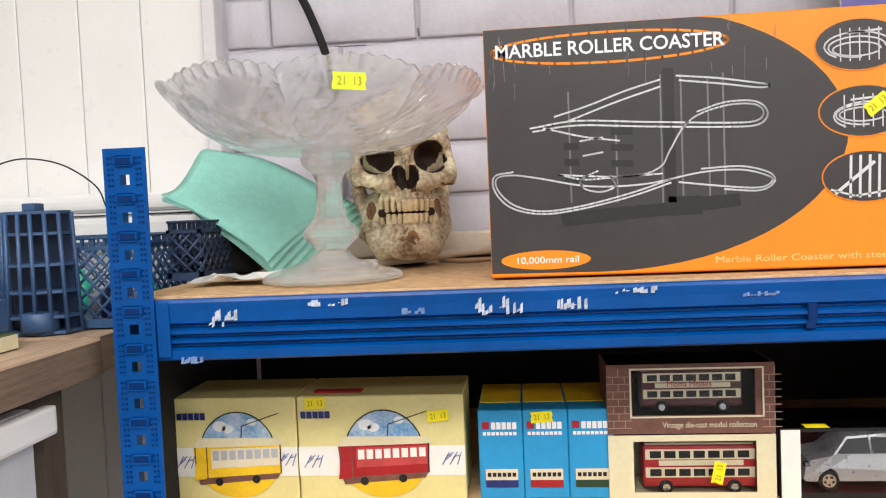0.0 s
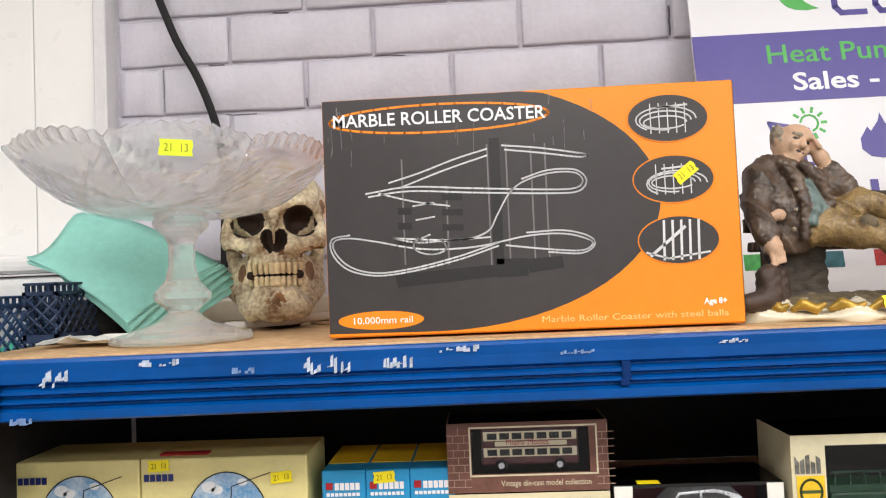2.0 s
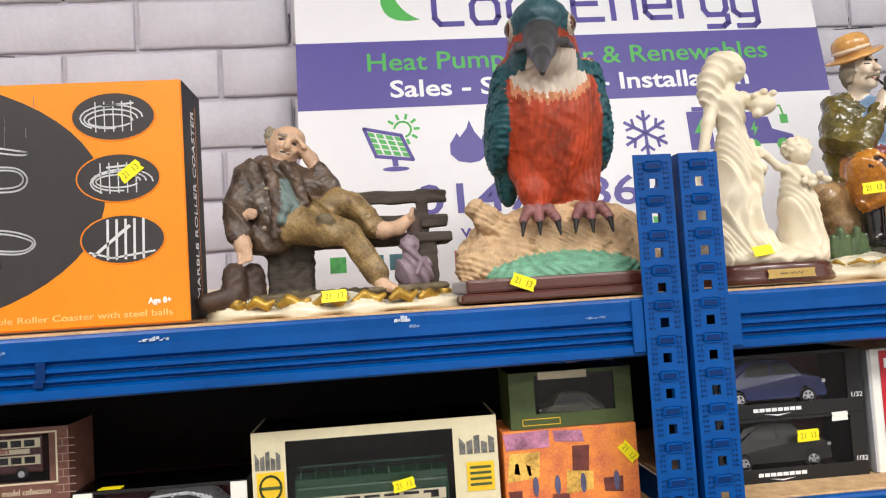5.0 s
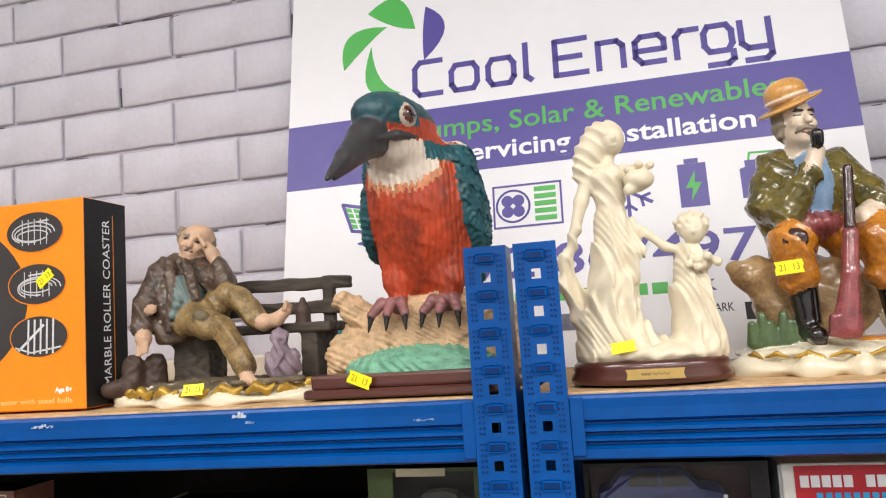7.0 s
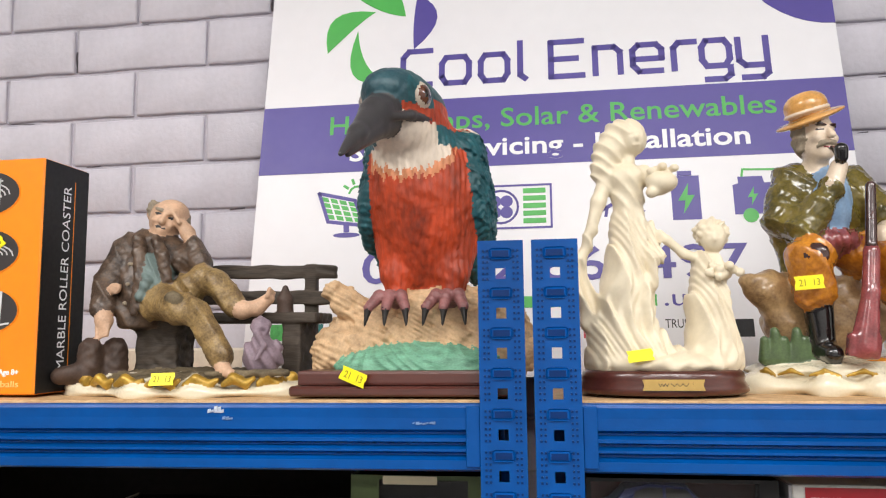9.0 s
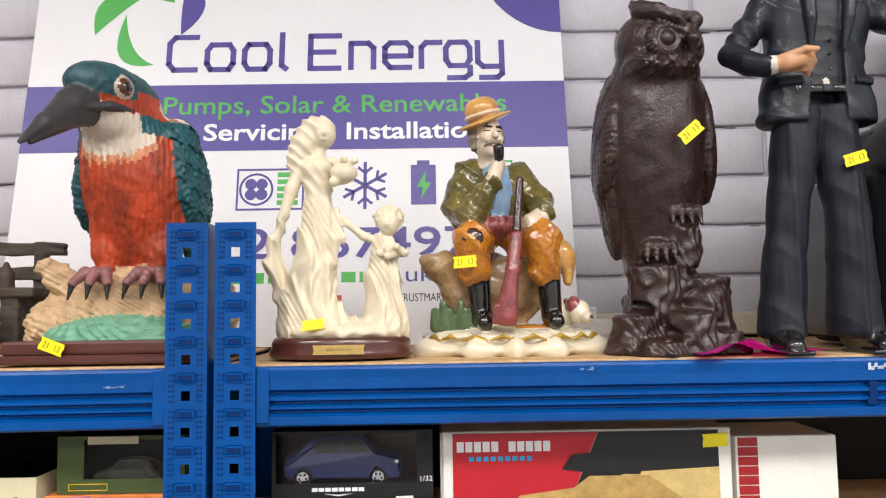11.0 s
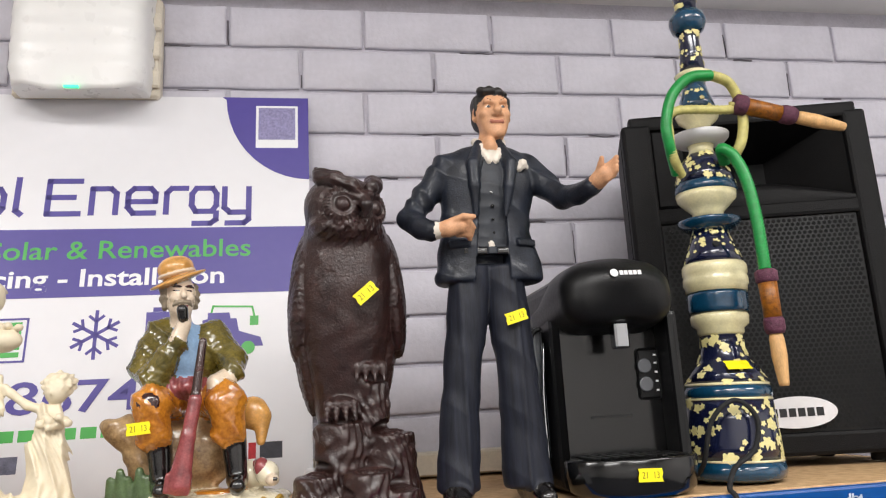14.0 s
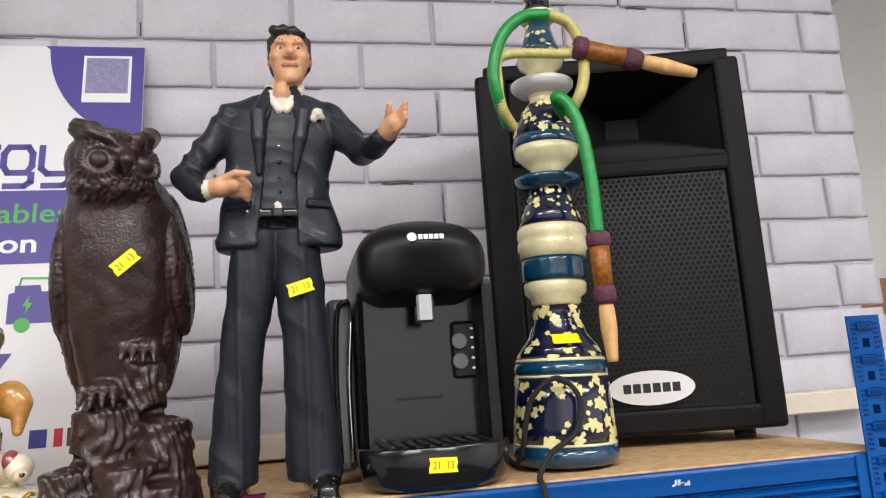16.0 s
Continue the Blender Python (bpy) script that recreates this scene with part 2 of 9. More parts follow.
def slab(name, *a, material=None, label="", **k):
    return solo(name, box_bm(*a, **k), material, label or name.replace("_", " "), "structure", ((a[0] + a[1]) / 2, (a[2] + a[3]) / 2, a[4]), kind="structure")


slab("floor", -2.6, 4.2, -3.4, 2.3, -0.08, 0.0, material=M_FLOOR, label="dark grey carpet tile floor of the shop")
slab("ceiling", -2.6, 4.2, -3.4, 2.3, 2.76, 2.86, material=M_CEIL, label="white tiled ceiling of the shop")
slab("wall_south", -2.6, 4.2, -3.52, -3.4, 0, 2.76, material=M_WHITE, label="white painted wall")
slab("wall_west", -2.72, -2.6, -3.4, 2.3, 0, 2.76, material=M_WHITE, label="white painted wall")
slab("wall_east", 4.2, 4.32, -3.4, 2.3, 0, 2.76, material=M_WHITE, label="white painted wall")
slab("wall_recess", 2.2, 4.2, 1.86, 1.98, 0, 2.76, material=M_WHITE, label="cream white wall in the recess past the brickwork")
slab("trim", 2.5, 4.2, 1.845, 1.86, 1.60, 1.70, material=mat("oak_rail", lin(176, 128, 82), 0.5, vary=0.2, scale=20, stretch=(1, 8, 8)), label="oak coloured rail on the white wall")
slab("wall_upper", -2.6, 2.0, WALL + 0.2, WALL + 0.3, 0, 2.76, material=M_WHITE, label="plain wall behind the brickwork")
SOFFIT = 2.228
slab("beam_soffit", -2.6, 2.64, 1.04, WALL + 0.2, SOFFIT, 2.76, material=M_WHITE, label="white boxed-in beam above the brick wall")
for px, py in PANELS:
    t = thing("ceiling_light", "white square panel light set in the ceiling", "ceiling light", (px, py, 2.74))
    bm = bmesh.new()
    for a in ((-0.58, 0.58, -0.28, -0.25), (-0.58, 0.58, 0.25, 0.28), (-0.58, -0.55, -0.25, 0.25), (0.55, 0.58, -0.25, 0.25)):
        add_box(bm, px + a[0], px + a[1], py + a[2], py + a[3], 2.735, 2.758)
    part("frame", bm, M_WHITE, t)
    part("diffuser", box_bm(px - 0.55, px + 0.55, py - 0.25, py + 0.25, 2.745, 2.758), glow("lit_diffuser", (1, 0.98, 0.95, 1), 2.0), t)

# brick wall: a recessed mortar bed, with the bricks proud of it
wall_bed = slab("wall_north", -0.378, 2.46, WALL + 0.0065, WALL + 0.2, 0, SOFFIT, material=M_MORTAR, label="lilac-grey painted brick wall with recessed joints")

# white clad wall at the west end, with upright joints
clad = thing("wall_cladding", "glossy white plastic wall cladding with upright joints", "structure", (-1.5, 1.1, 0), kind="structure")
for i in range(9):
    x1 = -0.40 - 0.1 * i
    part("panel", box_bm(x1 - 0.0985, x1, 1.118, 1.134, 0.9, SOFFIT, bevel=0.0012), M_UPVC, clad)
part("backing", box_bm(-2.6, -0.40, 1.136, 1.20, 0, SOFFIT), M_UPVC, clad)
part("edge_trim", box_bm(-0.398, -0.378, 1.105, 1.15, 0, SOFFIT, bevel=0.002), M_GREYTRIM, clad, "grey edge trim")


# ---- shelving bays ----
def post(parent, x0, x1, flip):
    """An angle post with a key-hole row: a front flange with square holes and pressed slots, and a side flange."""
    y0, y1 = FRONT - 0.006, FRONT - 0.0045
    z0, z1 = 0.0, 1.542
    cx, hw = (x0 + x1) / 2, 0.0042
    p = None
    bm = bmesh.new()
    # front flange, with real square holes at 33 mm pitch
    holes = [1.514 - 0.0333 * i for i in range(18)]
    add_box(bm, x0, cx - hw, y0, y1, z0, z1)
    add_box(bm, cx + hw, x1, y0, y1, z0, z1)
    edges = [z1] + [v for h in holes for v in (h + 0.0045, h - 0.0045)] + [z0]
    for a, b in zip(edges[0::2], edges[1::2]):
        add_box(bm, cx - hw, cx + hw, y0, y1, b, a)
    s0, s1 = (x0, x0 + 0.0016) if flip else (x1 - 0.0016, x1)
    add_box(bm, s0, s1, y1, y1 + 0.036, z0, z1)
    bmesh.ops.remove_doubles(bm, verts=bm.verts, dist=1e-5)
    p = part("post", bm, M_BLUE, parent)
    bd = bmesh.new()
    for h in holes[:12]:
        z = h + 0.0167
        bm = bmesh.new()
        add_box(bm, cx - 0.0095, cx + 0.0095, y0 - 0.0022, y0, z - 0.0048, z + 0.0048, bevel=0.002)
        part("pressed_slot", bm, M_BLUE, p)
        add_box(bd, cx - 0.0068, cx + 0.0068, y0 - 0.0024, y0 - 0.002, z - 0.0026, z + 0.0026)
        for k in range(-1, 5):
            for sx in (-0.0145, -0.011, 0.011, 0.0145):
                zz = h + k * 0.0048
                add_box(bd, cx + sx - 0.0009, cx + sx + 0.0009, y0 - 0.0009, y0, zz - 0.0009, zz + 0.0009)
    part("dimple_pattern", bd, M_BLUEDK, p)["kind"] = "stuff"
    return p


def beam(parent, x0, x1, ztop, y=FRONT, mirror=False):
    """A rolled shelf beam: a raised upper band, two ribs and a lower band."""
    prof = [(0.0015, 0.000), (-0.001, -0.001), (-0.0022, -0.0035), (-0.0015, -0.012), (-0.0015, -0.0215), (0.0052, -0.0245), (0.0052, -0.0262), (-0.0012, -0.0285), (-0.0012, -0.0315), (0.0052, -0.0335), (0.0052, -0.0352), (-0.0012, -0.0375), (-0.0012, -0.0395), (0.0052, -0.0420), (0.0052, -0.0436), (-0.0015, -0.0465), (-0.0015, -0.054), (0.0002, -0.0545), (0.0030, -0.0562), (0.012, -0.0562), (0.012, -0.0552), (0.0065, -0.0542), (0.0065, -0.002), (0.03, -0.002), (0.03, 0.0)]
    s = -1 if mirror else 1
    bm = bmesh.new()
    ends = [[bm.verts.new((x, y + s * dy, ztop + dz)) for dy, dz in prof] for x in (x0, x1)]
    n = len(prof)
    for i in range(n):
        j = (i + 1) % n
        bm.faces.new((ends[0][i], ends[0][j], ends[1][j], ends[1][i]))
    bm.faces.new(ends[0][::-1])
    bm.faces.new(ends[1])
    bmesh.ops.recalc_face_normals(bm, faces=bm.faces)
    return part("beam", bm, M_BLUE, parent)


def bay(x0, x1, low):
    t = thing("shelving_unit", "blue powder-coated steel boltless shelving unit with chipboard decks", "shelving", ((x0 + x1) / 2, 0.9, 0), group="blue shelving bays")
    w = 0.0385
    post(t, x0, x0 + w, True)
    post(t, x1 - w, x1, False)
    for x in (x0, x1 - 0.038):
        part("rear_post", box_bm(x, x + 0.038, WALL - 0.03, WALL - 0.004, 0, SHELF - 0.004, bevel=0.001), M_BLUE, t)
    for z in (SHELF - 0.002, low, 0.75, 0.25):
        b = beam(t, x0 + w - 0.004, x1 - w + 0.004, z)
        part("deck", box_bm(x0 + 0.004, x1 - 0.004, FRONT + 0.004, WALL - 0.005, z - 0.0015, z + 0.002, bevel=0.0006), M_DECK, t)
        for x in (x0 + w, x1 - w - 0.012):
            part("beam_end", box_bm(x, x + 0.012, FRONT - 0.004, FRONT - 0.0012, z - 0.052, z - 0.002, bevel=0.0008), M_BLUE, b)
        for x in (x0 + 0.004, x1 - 0.02):
            part("side_rail", box_bm(x, x + 0.0012, FRONT + 0.01, WALL - 0.03, z - 0.05, z - 0.004), M_BLUE, t)
    bm = bmesh.new()
    xm = (x0 + x1) / 2 + 0.014
    add_box(bm, xm - 0.004, xm + 0.004, FRONT - 0.0026, FRONT + 0.001, SHELF - 0.042, SHELF - 0.024, bevel=0.0008)
    add_box(bm, xm - 0.006, xm + 0.002, FRONT - 0.003, FRONT + 0.001, SHELF - 0.046, SHELF - 0.040, bevel=0.0006)
    part("centre_clip", bm, M_BLUEDK, t)
    return t


LOW = 1.205
bay_a = bay(-0.304, 0.8855, LOW - 0.02)
bay_b = bay(0.8925, 2.098, LOW)
# near-black sheets added so the space behind the lower boxes goes dark
part("back_blackout", box_bm(-0.29, 0.85, 1.06, 1.066, LOW, SHELF - 0.004), M_DARK, bay_a, "added near-black sheet that darkens the shelf's back")
part("end_blackout", box_bm(-0.2985, -0.2955, 0.75, 1.058, LOW - 0.016, SHELF - 0.006), M_DARK, bay_a, "added near-black sheet that darkens the shelf's end")
part("back_blackout", box_bm(0.93, 2.06, 1.06, 1.066, LOW + 0.003, SHELF - 0.004), M_DARK, bay_b, "added near-black sheet that darkens the shelf's back")


# ---- the sign board leaning on the wall ----
def sign_board():
    lean = math.degrees(math.atan2(0.105, 0.615))
    t = thing("sign_board", "white sign board with purple band leaning on the brick wall", "sign", (0.9, 1.02, SHELF))
    x0, x1, h = 0.498, 1.296, 0.622
    P = face_on(0, 1.02, SHELF, lean)
    b = part("board", plate_bm(rect(x0, x1, 0, h), P, 0.005), M_SIGN, t)
    D = P @ Matrix.Translation((0, 0, 0.0052))
    part("band", plate_bm(rect(x0, x1, 0.286, 0.391), D, 0.0004), M_PURPLE, t, "purple band")
    arc = [(1.160, h), (x1, h), (x1, 0.472)] + [(1.160 + 0.006 + 0.130 * (1 - math.cos(radians(a))), h - 0.150 * math.sin(radians(a))) for a in range(82, 0, -8)]
    part("corner_patch", plate_bm(arc, D, 0.0004), M_PURPLE, t, "purple corner patch")
    E2 = P @ Matrix.Translation((0, 0, 0.0058))
    part("code_panel", plate_bm(rect(1.213, 1.279, 0.528, 0.606), E2, 0.0003), M_INKW, t, "plain white panel")
    bm = bmesh.new()
    add_plate(bm, rect(1.217, 1.275, 0.543, 0.602), E2 @ Matrix.Translation((0, 0, 0.0004)), 0.0002)
    part("code_block", bm, mat("grey_violet_print", lin(150, 144, 186), 0.5, vary=0.25, scale=260), t, "plain grey violet square")
    # petals of the round mark
    def petal(a, b, c1, c2):
        out = []
        for k in range(9):
            s = k / 8
            out.append(((1 - s) ** 2 * a[0] + 2 * s * (1 - s) * c1[0] + s * s * b[0], (1 - s) ** 2 * a[1] + 2 * s * (1 - s) * c1[1] + s * s * b[1]))
        for k in range(1, 8):
            s = 1 - k / 8
            out.append(((1 - s) ** 2 * a[0] + 2 * s * (1 - s) * c2[0] + s * s * b[0], (1 - s) ** 2 * a[1] + 2 * s * (1 - s) * c2[1] + s * s * b[1]))
        return out
    for a, b_, c1, c2, m in (((0.628, 0.570), (0.706, 0.530), (0.690, 0.625), (0.668, 0.535), M_GREEN),
                             ((0.589, 0.476), (0.660, 0.541), (0.570, 0.560), (0.640, 0.530), M_GREEN),
                             ((0.634, 0.511), (0.682, 0.425), (0.600, 0.410), (0.640, 0.440), M_GREEN),
                             ((0.719, 0.474), (0.723, 0.566), (0.785, 0.530), (0.715, 0.520), M_PURPLE)):
        part("petal", plate_bm(petal(a, b_, c1, c2), D, 0.0004), m, t)
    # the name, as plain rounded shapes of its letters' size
    base, xh, cap, st = 0.416, 0.457, 0.470, 0.0085
    def ring(u0, u1, v0, v1, gaps=()):
        c = 0.010
        bm_ = bmesh.new()
        add_strip(bm_, [(u0, v0 + c), (u0 + c * 0.6, v0), (u1 - c * 0.6, v0), (u1, v0 + c), (u1, v1 - c), (u1 - c * 0.6, v1), (u0 + c * 0.6, v1), (u0, v1 - c)], st, D, 0.0004, True)
        part("name_shape", bm_, M_PURPLE, t)
    def bars(*lines):
        bm_ = bmesh.new()
        for l in lines:
            add_strip(bm_, l, st, D, 0.0004)
        part("name_shape", bm_, M_PURPLE, t)
    bars([(0.745, cap), (0.712, cap), (0.704, cap - 0.01), (0.704, base + 0.01), (0.712, base), (0.745, base)])
    ring(0.761, 0.800, base, xh)
    ring(0.817, 0.855, base, xh)
    bars([(0.873, 0.474), (0.873, base + 0.006), (0.880, base)])
    bars([(0.960, cap), (0.916, cap), (0.916, base), (0.960, base)], [(0.916, 0.443), (0.952, 0.443)])
    bars([(0.977, base), (0.977, xh), (1.003, xh), (1.011, xh - 0.008), (1.011, base)])
    bars([(1.066, base), (1.036, base), (1.028, base + 0.01), (1.028, xh - 0.008), (1.036, xh), (1.060, xh), (1.067, xh - 0.008), (1.067, 0.435), (1.028, 0.435)])
    bars([(1.083, base), (1.083, xh - 0.008), (1.090, xh), (1.112, xh)])
    ring(1.120, 1.156, base + 0.002, xh)
    bars([(1.156, base), (1.156, 0.404), (1.148, 0.398), (1.124, 0.398)])
    bars([(1.168, xh), (1.168, base + 0.008), (1.176, base), (1.204, base)], [(1.204, xh), (1.204, 0.404), (1.197, 0.398), (1.172, 0.398)])
    # words on the band
    part("writing", text_mesh("Heat Pumps, Solar & Renewables", 0.040, E2 @ Matrix.Translation((0.597, 0.344, 0)), M_GREEN, 0.608, 0.0003, 0.0003), None, t, "green lettering")
    part("writing", text_mesh("Sales - Servicing - Installation", 0.037, E2 @ Matrix.Translation((0.630, 0.302, 0)), M_INKW, 0.540, 0.0003, 0.0007), None, t, "white lettering")
    part("writing", text_mesh("01472 867497", 0.062, E2 @ Matrix.Translation((0.655, 0.124, 0)), M_PURPLE, 0.497, 0.0003, 0.0006), None, t, "purple telephone number")
    # web line, as bars
    part("writing", text_mesh("www.", 0.030, D @ Matrix.Translation((0.716, 0.088, 0)), M_PURPLE, 0.082, 0.0002), None, t, "purple lettering")
    bm = bmesh.new()
    for i in range(9):
        add_plate(bm, rect(0.815 + i * 0.0255, 0.835 + i * 0.0255, 0.088, 0.103), D, 0.0003)
    part("web_line", bm, M_GREEN, t)
    part("writing", text_mesh(".uk", 0.032, D @ Matrix.Translation((1.046, 0.088, 0)), M_PURPLE, 0.050, 0.0002), None, t, "purple lettering")
    # pictograms: solar panel, flame, fan unit, snowflake, battery, van
    bm = bmesh.new()
    q = [(0.590, 0.255), (0.642, 0.243), (0.657, 0.206), (0.605, 0.213)]
    add_strip(bm, q, 0.005, D, 0.0004, True)
    add_plate(bm, [(0.627, 0.209), (0.635, 0.208), (0.636, 0.197), (0.628, 0.197)], D, 0.0004)
    add_plate(bm, oval(0.632, 0.193, 0.019, 0.0035, 16), D, 0.0004)
    icon = part("solar_icon", bm, M_PURPLE, t)
    bm = bmesh.new()
    for i in range(4):
        for j in range(4):
            a, b_ = (i + 0.12) / 4, (j + 0.12) / 4
            da = 0.76 / 4
            def at(s, r):
                top = Vector(q[0]).lerp(Vector(q[1]), s)
                bot = Vector(q[3]).lerp(Vector(q[2]), s)
                p = top.lerp(bot, 0.08 + 0.84 * r)
                return (p.x, p.y)
            add_plate(bm, [at(a, b_), at(a, b_ + da), at(a + da, b_ + da), at(a + da, b_)], D, 0.0003)
    for k in range(8):
        a = radians(-70 + 36 * k)
        if k < 7:
            add_strip(bm, [(0.645 + 0.017 * math.cos(a), 0.252 + 0.017 * math.sin(a)), (0.645 + 0.023 * math.cos(a), 0.252 + 0.023 * math.sin(a))], 0.004, D, 0.0003)
    add_strip(bm, [(0.645 + 0.012 * math.cos(radians(a)), 0.252 + 0.012 * math.sin(radians(a))) for a in range(-70, 171, 30)], 0.003, D, 0.0003)
    part("solar_cells", bm, M_GREEN, icon)
    fl = [(0.738, 0.197), (0.752, 0.199), (0.765, 0.210), (0.768, 0.224), (0.760, 0.240), (0.757, 0.231), (0.748, 0.244), (0.741, 0.262), (0.737, 0.250), (0.726, 0.236), (0.722, 0.243), (0.711, 0.226), (0.711, 0.211), (0.722, 0.200)]
    part("flame_icon", plate_bm(fl, D, 0.0004), M_PURPLE, t)
    bm = bmesh.new()
    add_strip(bm, rect(0.817, 0.911, 0.196, 0.256), 0.0028, D, 0.0004, True)
    add_strip(bm, oval(0.844, 0.226, 0.023, 0.023, 24), 0.003, D, 0.0004, True)
    for k in range(4):
        a = radians(45 + 90 * k)
        c = (0.844 + 0.011 * math.cos(a), 0.226 + 0.011 * math.sin(a))
        add_plate(bm, oval(c[0], c[1], 0.0085, 0.0085, 12), D, 0.0003)
    fan = part("fan_icon", bm, M_PURPLE, t)
    bm = bmesh.new()
    for k in range(5):
        add_plate(bm, rect(0.874, 0.904, 0.202 + k * 0.0106, 0.209 + k * 0.0106), D, 0.0004)
    part("fan_grille", bm, M_GREEN, fan)
    bm = bmesh.new()
    for k in range(6):
        a = radians(90 + 60 * k)
        ux, uy = math.cos(a), math.sin(a)
        add_strip(bm, [(1.0, 0.230), (1.0 + 0.034 * ux, 0.230 + 0.034 * uy)], 0.0048, D, 0.0003)
        for sgn in (-1, 1):
            b_ = a + sgn * radians(50)
            add_strip(bm, [(1.0 + 0.019 * ux, 0.230 + 0.019 * uy), (1.0 + 0.019 * ux + 0.012 * math.cos(b_), 0.230 + 0.019 * uy + 0.012 * math.sin(b_))], 0.004, D, 0.0003)
    part("snow_icon", bm, M_PURPLE, t)
    bm = bmesh.new()
    add_plate(bm, rect(1.066, 1.102, 0.200, 0.260), D, 0.0004)
    add_plate(bm, rect(1.075, 1.093, 0.2605, 0.267), D, 0.0004)
    bat = part("battery_icon", bm, M_PURPLE, t)
    bolt = [(1.088, 0.250), (1.074, 0.226), (1.083, 0.226), (1.080, 0.208), (1.095, 0.233), (1.086, 0.233)]
    part("bolt", plate_bm(bolt, E2, 0.0003), M_GREEN, bat)
    van = [(1.143, 0.205), (1.143, 0.245), (1.150, 0.247), (1.150, 0.256), (1.180, 0.256), (1.182, 0.247), (1.190, 0.247), (1.194, 0.228), (1.224, 0.218), (1.228, 0.205)]
    ic = part("van_icon", plate_bm(van, D, 0.0004), M_PURPLE, t)
    bm = bmesh.new()
    for u in (1.162, 1.207):
        add_plate(bm, oval(u, 0.203, 0.0095, 0.0095, 16), E2, 0.0003)
    part("wheel", bm, M_GREEN, ic)
    bm = bmesh.new()
    add_strip(bm, [(1.155, 0.256), (1.157, 0.266), (1.212, 0.264), (1.215, 0.250)], 0.0028, D, 0.0003)
    add_plate(bm, rect(1.209, 1.221, 0.236, 0.250), D, 0.0003)
    part("plug", bm, M_GREEN, ic)
    part("bolt", plate_bm([(u * 0.6 + 0.516, v * 0.6 + 0.092) for u, v in bolt], E2, 0.0003), M_GREEN, ic)
    # row of small marks along the foot
    for u, w, c in ((0.590, 0.034, lin(20, 120, 118)), (0.545, 0.022, lin(70, 170, 80)), (0.640, 0.05, lin(60, 110, 120)), (0.720, 0.03, lin(190, 60, 60)), (0.775, 0.026, lin(230, 200, 40)), (0.905, 0.03, lin(110, 110, 130)), (0.958, 0.022, lin(200, 80, 90)), (1.140, 0.024, lin(30, 30, 34)), (1.192, 0.020, lin(50, 60, 150)), (1.215, 0.010, lin(200, 40, 50)), (1.240, 0.030, lin(60, 60, 70))):
        mm = mat("mark_print", c, 0.5, vary=0.3, scale=90)
        part("foot_mark", plate_bm(rect(u - w / 2, u + w / 2, 0.048, 0.070), D, 0.0003), mm, t)
    bm = text_mesh("TRUSTMARK", 0.016, D @ Matrix.Translation((1.047, 0.060, 0)), M_BLACK, 0.068, 0.0002)
    part("writing", bm, None, t, "small grey lettering")
    return t


sign_board()

# ---- boxes on the lower shelf ----
M_CREAM = mat("cream_card", lin(226, 214, 148), 0.45, vary=0.06, scale=25)
M_CREAMD = mat("ivory_card", lin(222, 212, 176), 0.5, vary=0.06, scale=25)
M_CARDW = mat("white_card", lin(236, 234, 226), 0.45, vary=0.04, scale=25)
M_SKYB = mat("sky_blue_print", lin(40, 150, 206), 0.4, vary=0.06, scale=25)
M_SKYP = mat("sky_picture", lin(84, 140, 186), 0.4, vary=0.25, scale=40, colour2=lin(200, 214, 224))
M_CLOUD = mat("cloud_print", lin(226, 230, 232), 0.45, vary=0.08, scale=60)
M_REDP = mat("red_print", lin(166, 28, 34), 0.4, vary=0.12, scale=60)
M_YELP = mat("yellow_print", lin(238, 196, 40), 0.4, vary=0.10, scale=60)
M_NAVY = mat("navy_print", lin(30, 44, 110), 0.45, vary=0.1)
M_MARO = mat("maroon_paint", lin(74, 20, 26), 0.3, vary=0.1, coat=0.4)
M_IVORY = mat("ivory_paint", lin(226, 214, 184), 0.35, vary=0.06)
M_GLASSD = mat("dark_window_plastic", lin(18, 19, 21), 0.45, vary=0.1)
M_FILM = film("clear_window_film")
M_BRICKP = mat("brick_print", lin(118, 78, 66), 0.55, vary=0.2, scale=90)
M_BRICKL = mat("brick_print_joint", lin(170, 140, 124), 0.6, vary=0.1)
M_SILVER = mat("silver_paint", lin(178, 180, 184), 0.28, metal=0.6, vary=0.06, coat=0.5)
M_BLUEM = mat("blue_metallic_paint", lin(24, 36, 92), 0.4, metal=0.1, vary=0.06, coat=0.15)
M_BLACKP = mat("black_paint", lin(12, 12, 14), 0.45, vary=0.1, coat=0.1)
M_TYRE = mat("black_rubber", lin(26, 26, 27), 0.8, vary=0.15)
M_CHROME = mat("chrome", lin(200, 202, 206), 0.15, metal=1.0, vary=0.05)
M_OLIVE = mat("olive_card", lin(72, 88, 44), 0.5, vary=0.12, scale=25)
M_BUSG = mat("bus_green_paint", lin(22, 62, 40), 0.3, vary=0.1, coat=0.4)
M_GREYC = mat("grey_silver_card", lin(176, 178, 182), 0.35, vary=0.06)
M_BLACKC = mat("black_card", lin(11, 10, 11), 0.55, vary=0.1)
M_ORANGEP = mat("orange_picture", lin(226, 138, 60), 0.45, vary=0.5, scale=60, colour2=lin(196, 96, 70))
M_ORANGE = mat("orange_card", lin(246, 140, 14), 0.38, vary=0.05, scale=12)
M_CHAR = mat("charcoal_print", lin(58, 54, 54), 0.33, vary=0.12, scale=10)
LA, LB = LOW - 0.018, LOW + 0.002


def face(b, x, y, z, turn=0.0):
    return face_on(x, y - 0.0005, z, 0, turn)


